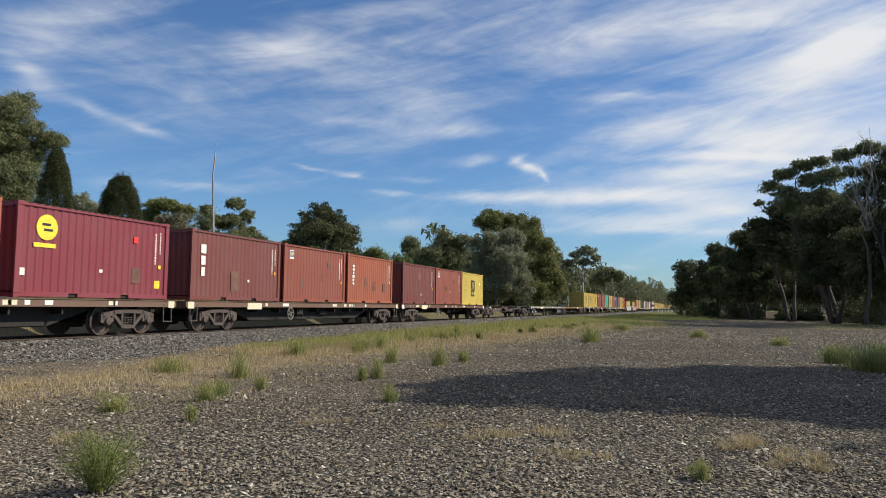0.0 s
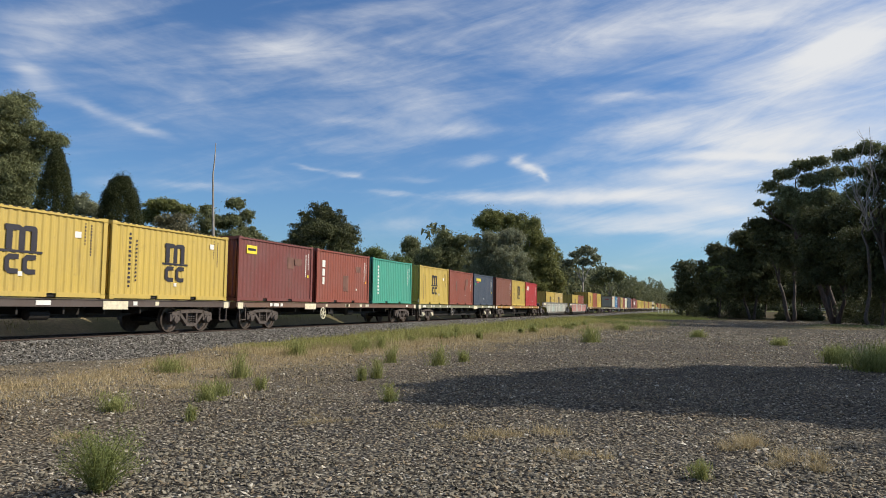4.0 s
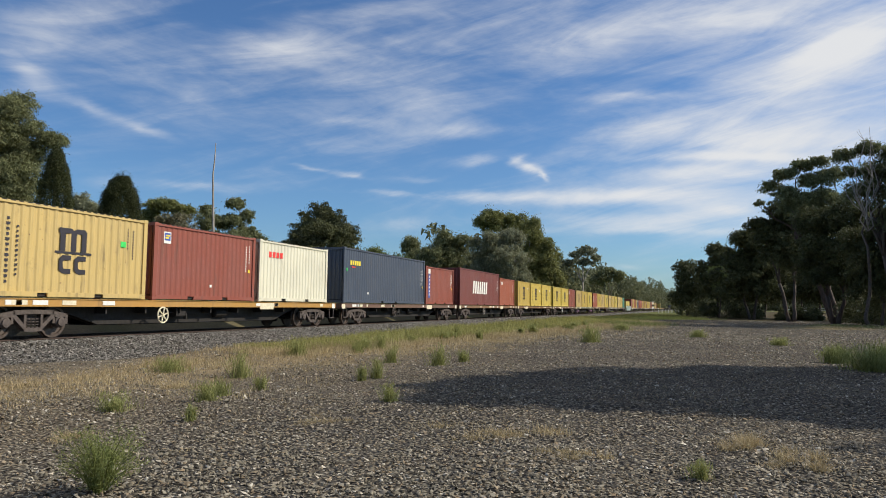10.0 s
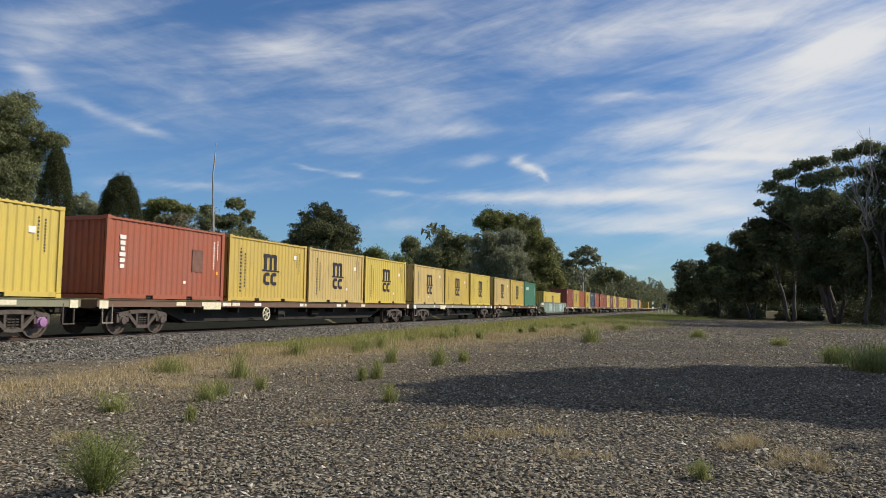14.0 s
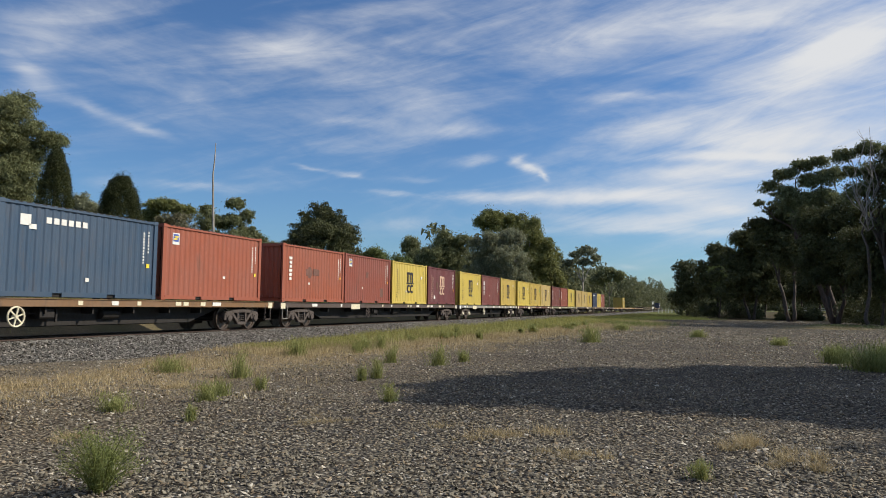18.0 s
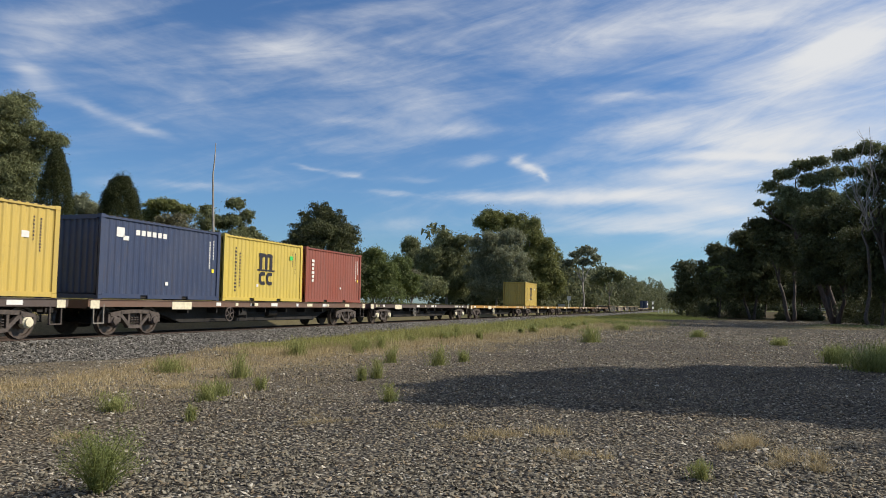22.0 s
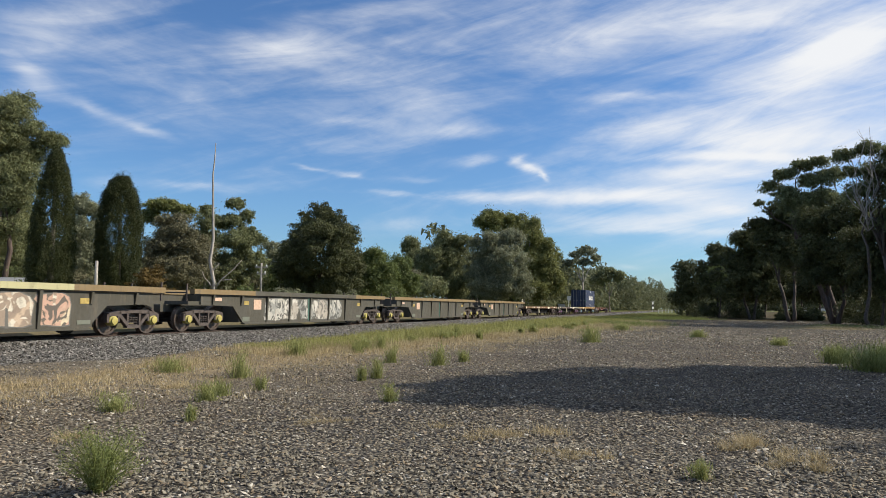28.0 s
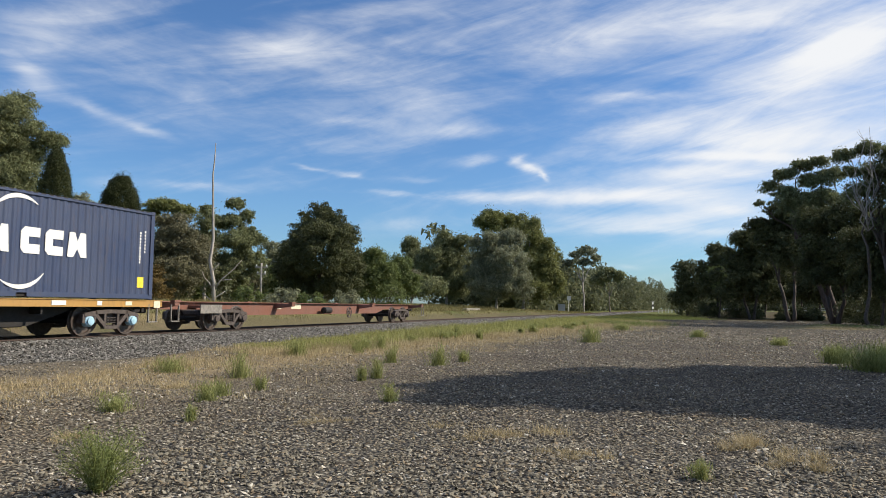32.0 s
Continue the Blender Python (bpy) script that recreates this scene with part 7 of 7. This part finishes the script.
def build_weed():
    """A feathery green weed: many thin stems with short leaves."""
    r = rng(31)
    top = new("weed")
    s = Shape()
    vs, fs, off = [], [], 0
    for k in range(46):
        a = r.uniform(0, 2 * math.pi)
        reach = 0.08 + 0.40 * r.random()
        h = 0.62 * (0.40 + 0.60 * r.random()) * (1.0 - 0.3 * reach)
        pts = [(0.02 * math.cos(a), 0.02 * math.sin(a), -0.02), (reach * 0.45 * math.cos(a), reach * 0.45 * math.sin(a), h * 0.55), (reach * math.cos(a), reach * math.sin(a), h)]
        s.tube(pts, [0.005, 0.004, 0.0015], 4)
        n = 210
        t = 0.15 + 0.85 * r.random(n) ** 0.8
        q = np.stack([np.interp(t, (0, 0.5, 1), [p[i] for p in pts]) for i in range(3)], 1) + r.normal(size=(n, 3)) * 0.033
        v, f = leaves(r, q, np.full((n, 3), 0.012), n, 0.016, -0.5, 0.2, 0.13)
        vs.append(v)
        fs.append(f + off)
        off += len(v)
    tagged(part("stem", s, WEED, top), kind="stuff")
    crown = new("foliage", big_mesh("foliage", np.concatenate(vs), np.concatenate(fs), WEED))
    crown.parent = top
    top.location = (-4.74, 5.16, float(ground_z(-4.74, 5.16)))
    tagged(top, "feathery bright green weed growing from the gravel", "plant")


# ---------------------------------------------------------------- things beside the line
def posts_and_signs():
    timber = plain("grey_timber", (0.36, 0.33, 0.28), 0.85, 0, 0.25)
    metal = plain("galvanised_metal", (0.45, 0.46, 0.47), 0.45, 0.5)
    # timber posts behind the railway

    def pole(u, far, top_v, wide, arms, label):
        x, y, z = spot(u, far)
        h = rise(top_v, u, far)
        p = new("utility_pole")
        p.matrix_basis = pose(x, y, z, 0, 0, 20)
        part("pole", Shape().tube([(0, 0, -0.3), (0, 0, h)], [wide, wide * 0.8], 10), timber, p, smooth=True)
        for zz, ln in arms:
            part("crossarm", Shape().box(-ln, ln, -0.05, 0.05, h - zz - 0.06, h - zz + 0.06), timber, p)
            for s in (-0.8, 0.8):
                part("insulator", Shape().lathe_z(0, 0, 0, 0.06, 0.16), WHITE, p, key="ins", at=(s * ln, 0, h - zz + 0.06))
        tagged(p, label, "pole")

    pole(171, 58, 462, 0.13, [], "short weathered grey timber pole behind the railway")
    pole(463, 68, 466, 0.10, [(0.35, 0.55), (0.95, 0.4)], "grey utility pole with white insulators")
    # level crossing down the line
    x, y = -14.2, 296.0
    c = new("crossing_signal")
    c.matrix_basis = pose(x, y, 0, 0, 0, 52)
    part("mast", Shape().tube([(0, 0, 0), (0, 0, 3.9)], [0.09, 0.07], 10), metal, c)
    for s in (-1, 1):
        part("sign_arm", Shape().prism_y([(-0.70, 3.7 - s * 0.50), (-0.55, 3.7 - s * 0.65), (0.70, 3.7 + s * 0.50), (0.55, 3.7 + s * 0.65)], -0.12 - 0.02 * s, -0.09 - 0.02 * s), WHITE, c)
        part("lamp_hood", Shape().tube([(s * 0.4, -0.25, 2.7), (s * 0.4, 0.0, 2.7)], [0.24, 0.22], 12), BLACK, c)
    part("sign_plate", Shape().box(-0.5, 0.5, -0.14, -0.10, 1.5, 2.2), WHITE, c)
    tagged(c, "level crossing signal with a white crossbuck", "signal")
    first = None
    for k in range(9):
        m = pose(-11.5 + k * 1.15, 280 + (k % 3) * 5.0, 0)
        if first is None:
            first = new("guide_post")
            part("post", Shape().box(-0.12, 0.12, -0.08, 0.08, -0.2, 1.25, 0.03), WHITE, first)
            part("cap", Shape().box(-0.13, 0.13, -0.09, 0.09, 1.25, 1.3), GREY_TAG, first)
            tagged(first, "white guide post beside the level crossing", "post", "posts at the level crossing")
            first.matrix_basis = m
        else:
            copy_thing(first, m)
    cab = new("relay_cabinet")
    cab.matrix_basis = pose(-25.2, 152, float(ground_z(-25.2, 152)), 0, 0, 15)
    part("body", Shape().box(-0.7, 0.7, -0.4, 0.4, 0.15, 1.6, 0.05), metal, cab)
    part("roof", Shape().box(-0.8, 0.8, -0.5, 0.5, 1.6, 1.68), metal, cab)
    part("plinth", Shape().box(-0.65, 0.65, -0.35, 0.35, 0, 0.15), GREY_TAG, cab)
    tagged(cab, "small grey metal relay cabinet beside the track", "cabinet")
    sg = new("trackside_sign")
    sg.matrix_basis = pose(-23.4, 149, float(ground_z(-23.4, 149)), 0, 4, 10)
    part("post", Shape().tube([(0, 0, -0.2), (0, 0, 3.2)], [0.06, 0.06], 8), WHITE, sg)
    part("plate", Shape().box(-0.35, 0.35, -0.07, -0.05, 2.4, 3.2), WHITE, sg)
    tagged(sg, "white sign on a post beside the track", "sign")
    # a stack of old sleepers on the grass
    st = new("sleeper_stack")
    st.matrix_basis = pose(-24.6, 84, float(ground_z(-24.6, 84)), 0, 0, 70)
    for k in range(5):
        part("sleeper", Shape().box(-1.3, 1.3, -0.12, 0.12, 0, 0.14), timber, st, key="old", at=((k % 3) * 0.1, (k % 3 - 1) * 0.3, (k // 3) * 0.145))
    tagged(st, "low stack of grey timber sleepers on the grass", "timber stack")


def road_car():
    """A white car on the road beyond the trees."""
    c = new("car")
    c.matrix_basis = pose(0, 0, 0)
    white = paint("car_white_paint", (0.75, 0.75, 0.73), 0.3, 0.05)
    glass = plain("car_glass", (0.03, 0.035, 0.04), 0.08)
    low = [(-2.2, 0.30), (-2.25, 0.72), (-1.35, 0.88), (0.95, 0.92), (2.15, 0.86), (2.2, 0.32)]
    part("body", Shape().prism_y(low, -0.86, 0.86), white, c)
    part("cabin", Shape().prism_y([(-1.3, 0.88), (-0.55, 1.40), (0.95, 1.44), (1.75, 0.90)], -0.74, 0.74), glass, c)
    part("roof", Shape().prism_y([(-0.62, 1.40), (-0.5, 1.46), (0.9, 1.49), (1.02, 1.44)], -0.76, 0.76), white, c)
    for x in (-1.35, 1.35):
        for y in (-0.8, 0.8):
            part("wheel", Shape().tube([(x, y - 0.1, 0.32), (x, y + 0.1, 0.32)], [0.32, 0.32], 14), BLACK, c)
    for y in (-0.65, 0.65):
        part("headlight", Shape().box(-2.26, -2.2, y - 0.18, y + 0.18, 0.58, 0.70), CREAM, c)
        part("tail_light", Shape().box(2.16, 2.21, y - 0.16, y + 0.16, 0.66, 0.82), RED_TAG, c)
    tagged(c, "white car on the road beyond the trees", "car")
    return c


def fence():
    timber = plain("pale_fence_timber", (0.55, 0.52, 0.45), 0.8)
    f = new("fence")
    f.matrix_basis = pose(26.5, 206, float(ground_z(30, 206)))
    for k in range(7):
        part("post", lambda: Shape().box(-0.07, 0.07, -0.07, 0.07, -0.2, 1.1), timber, f, key="fence post", at=(k * 1.9, 0, 0))
    for z in (0.45, 0.9):
        part("rail", Shape().box(-0.1, 11.5, -0.11, -0.07, z, z + 0.14), timber, f)
    tagged(f, "pale post and rail fence beyond the trees", "fence")


def shed():
    x, y, z = spot(18, 70)
    s = new("shed")
    s.matrix_basis = pose(x, y, z, 0, 0, 38)
    wall = plain("cream_weatherboard", (0.50, 0.47, 0.40), 0.7)
    tin = plain("grey_roof_iron", (0.34, 0.35, 0.36), 0.5, 0.3)
    part("wall", Shape().box(-2.6, 2.6, -1.8, 1.8, -0.3, 1.15), wall, s)
    part("roof", Shape().prism_x([(-2.1, 1.1), (2.1, 1.1), (2.1, 1.17), (0, 1.75), (-2.1, 1.17)], -2.9, 2.9), tin, s)
    part("window", Shape().box(-1.2, -0.3, -1.84, -1.79, 0.3, 0.9), plain("dark_glass", (0.02, 0.025, 0.03), 0.1), s)
    part("gutter", Shape().box(-2.9, 2.9, -2.2, -2.08, 1.05, 1.16), WHITE, s)
    tagged(s, "low shed with a grey iron roof behind the railway", "shed")


def bare_limbs():
    """Thin dead grey branches that stand out of the crown of the tall gum."""
    t = new("dead_tree")
    r = rng(9)
    x, y, z = spot(1538, 89)
    h = rise(224, 1538, 89)
    part("trunk", Shape().tube(limb_path(r, (0, 0, -0.3), (0.0, 0, h * 0.55), 0.0, 6), [0.20, 0.18, 0.16, 0.14, 0.12, 0.11, 0.10], 9), DARKBARK, t, smooth=True)
    ways = [(-0.45, 1.0), (0.05, 1.0), (0.55, 0.96), (0.95, 0.93), (-1.6, 0.86), (1.7, 0.9), (-2.6, 0.80), (2.4, 0.82), (-0.9, 0.78), (-3.0, 0.70)]
    for k, (dx, top) in enumerate(ways):
        z0 = h * (0.54 - 0.03 * (k % 3))
        a, e = np.array((0.02 * k, 0, z0)), np.array((dx, r.uniform(-1.2, 0.6), h * top))
        line = limb_path(r, a, e, -0.02, 6)
        s = Shape().tube(line, [0.065, 0.058, 0.05, 0.043, 0.035, 0.025, 0.012], 6)
        for j in range(4):
            m = np.array(line[r.integers(2, 6)])
            s.tube(limb_path(r, m, m + np.array((r.uniform(-1.0, 1.0), r.uniform(-0.4, 0.4), r.uniform(0.5, 1.5))), 0.05, 3), [0.032, 0.026, 0.018, 0.008], 5)
        part("branch", s, DEADWOOD, t, smooth=True)
    t.matrix_basis = pose(x, y, z, 0, 0, 12)
    tagged(t, "bare pale dead branches standing out of dark crowns", "tree")


posts_and_signs()
CAR = road_car()
fence()
shed()
bare_limbs()
build_tufts()
build_weed()
build_grass()
build_gravel()


# ---------------------------------------------------------------- what moves
def motions():
    for thing in MOVERS:
        x, y, z = thing.location
        thing["start"] = y
        walk(thing, [(0.0, pose(x, y, z)), (16.0, pose(x, y - SPEED * 16.0, z)), (32.0, pose(x, y - SPEED * 32.0, z))])
    road = float(ground_z(40.0, 235.0))
    walk(CAR, [(t, pose(35.2 - 6.05 * (t - 28.0), 235.0, road)) for t in (0.0, 16.0, 32.0)])
    # the wheels roll while their wagon is near
    for thing in MOVERS:
        y0 = thing["start"]
        for b in thing.children:
            if not b.name.startswith("bogie"):
                continue
            first = max(0.0, (y0 + b.location.y - 42.0) / SPEED)
            last = min(32.0, (y0 + b.location.y - 12.0) / SPEED)
            if last <= 0 or first >= 32.0:
                continue
            a, z = math.ceil(first * FPS), math.floor(last * FPS)
            for wheel in b.children:
                if wheel.name.startswith("wheel"):
                    m = wheel.matrix_basis.copy()
                    way = 80.0 if m[0][0] > 0 else -80.0
                    rows = [(k / FPS, m @ pose(0, 0, 0, way * (k - a))) for k in range(a, z + 1)]
                    if a > 0:
                        rows.insert(0, (0.0, m))
                    if z < 32 * FPS:
                        rows.append((32.0, rows[-1][1]))
                    walk(wheel, rows)


motions()
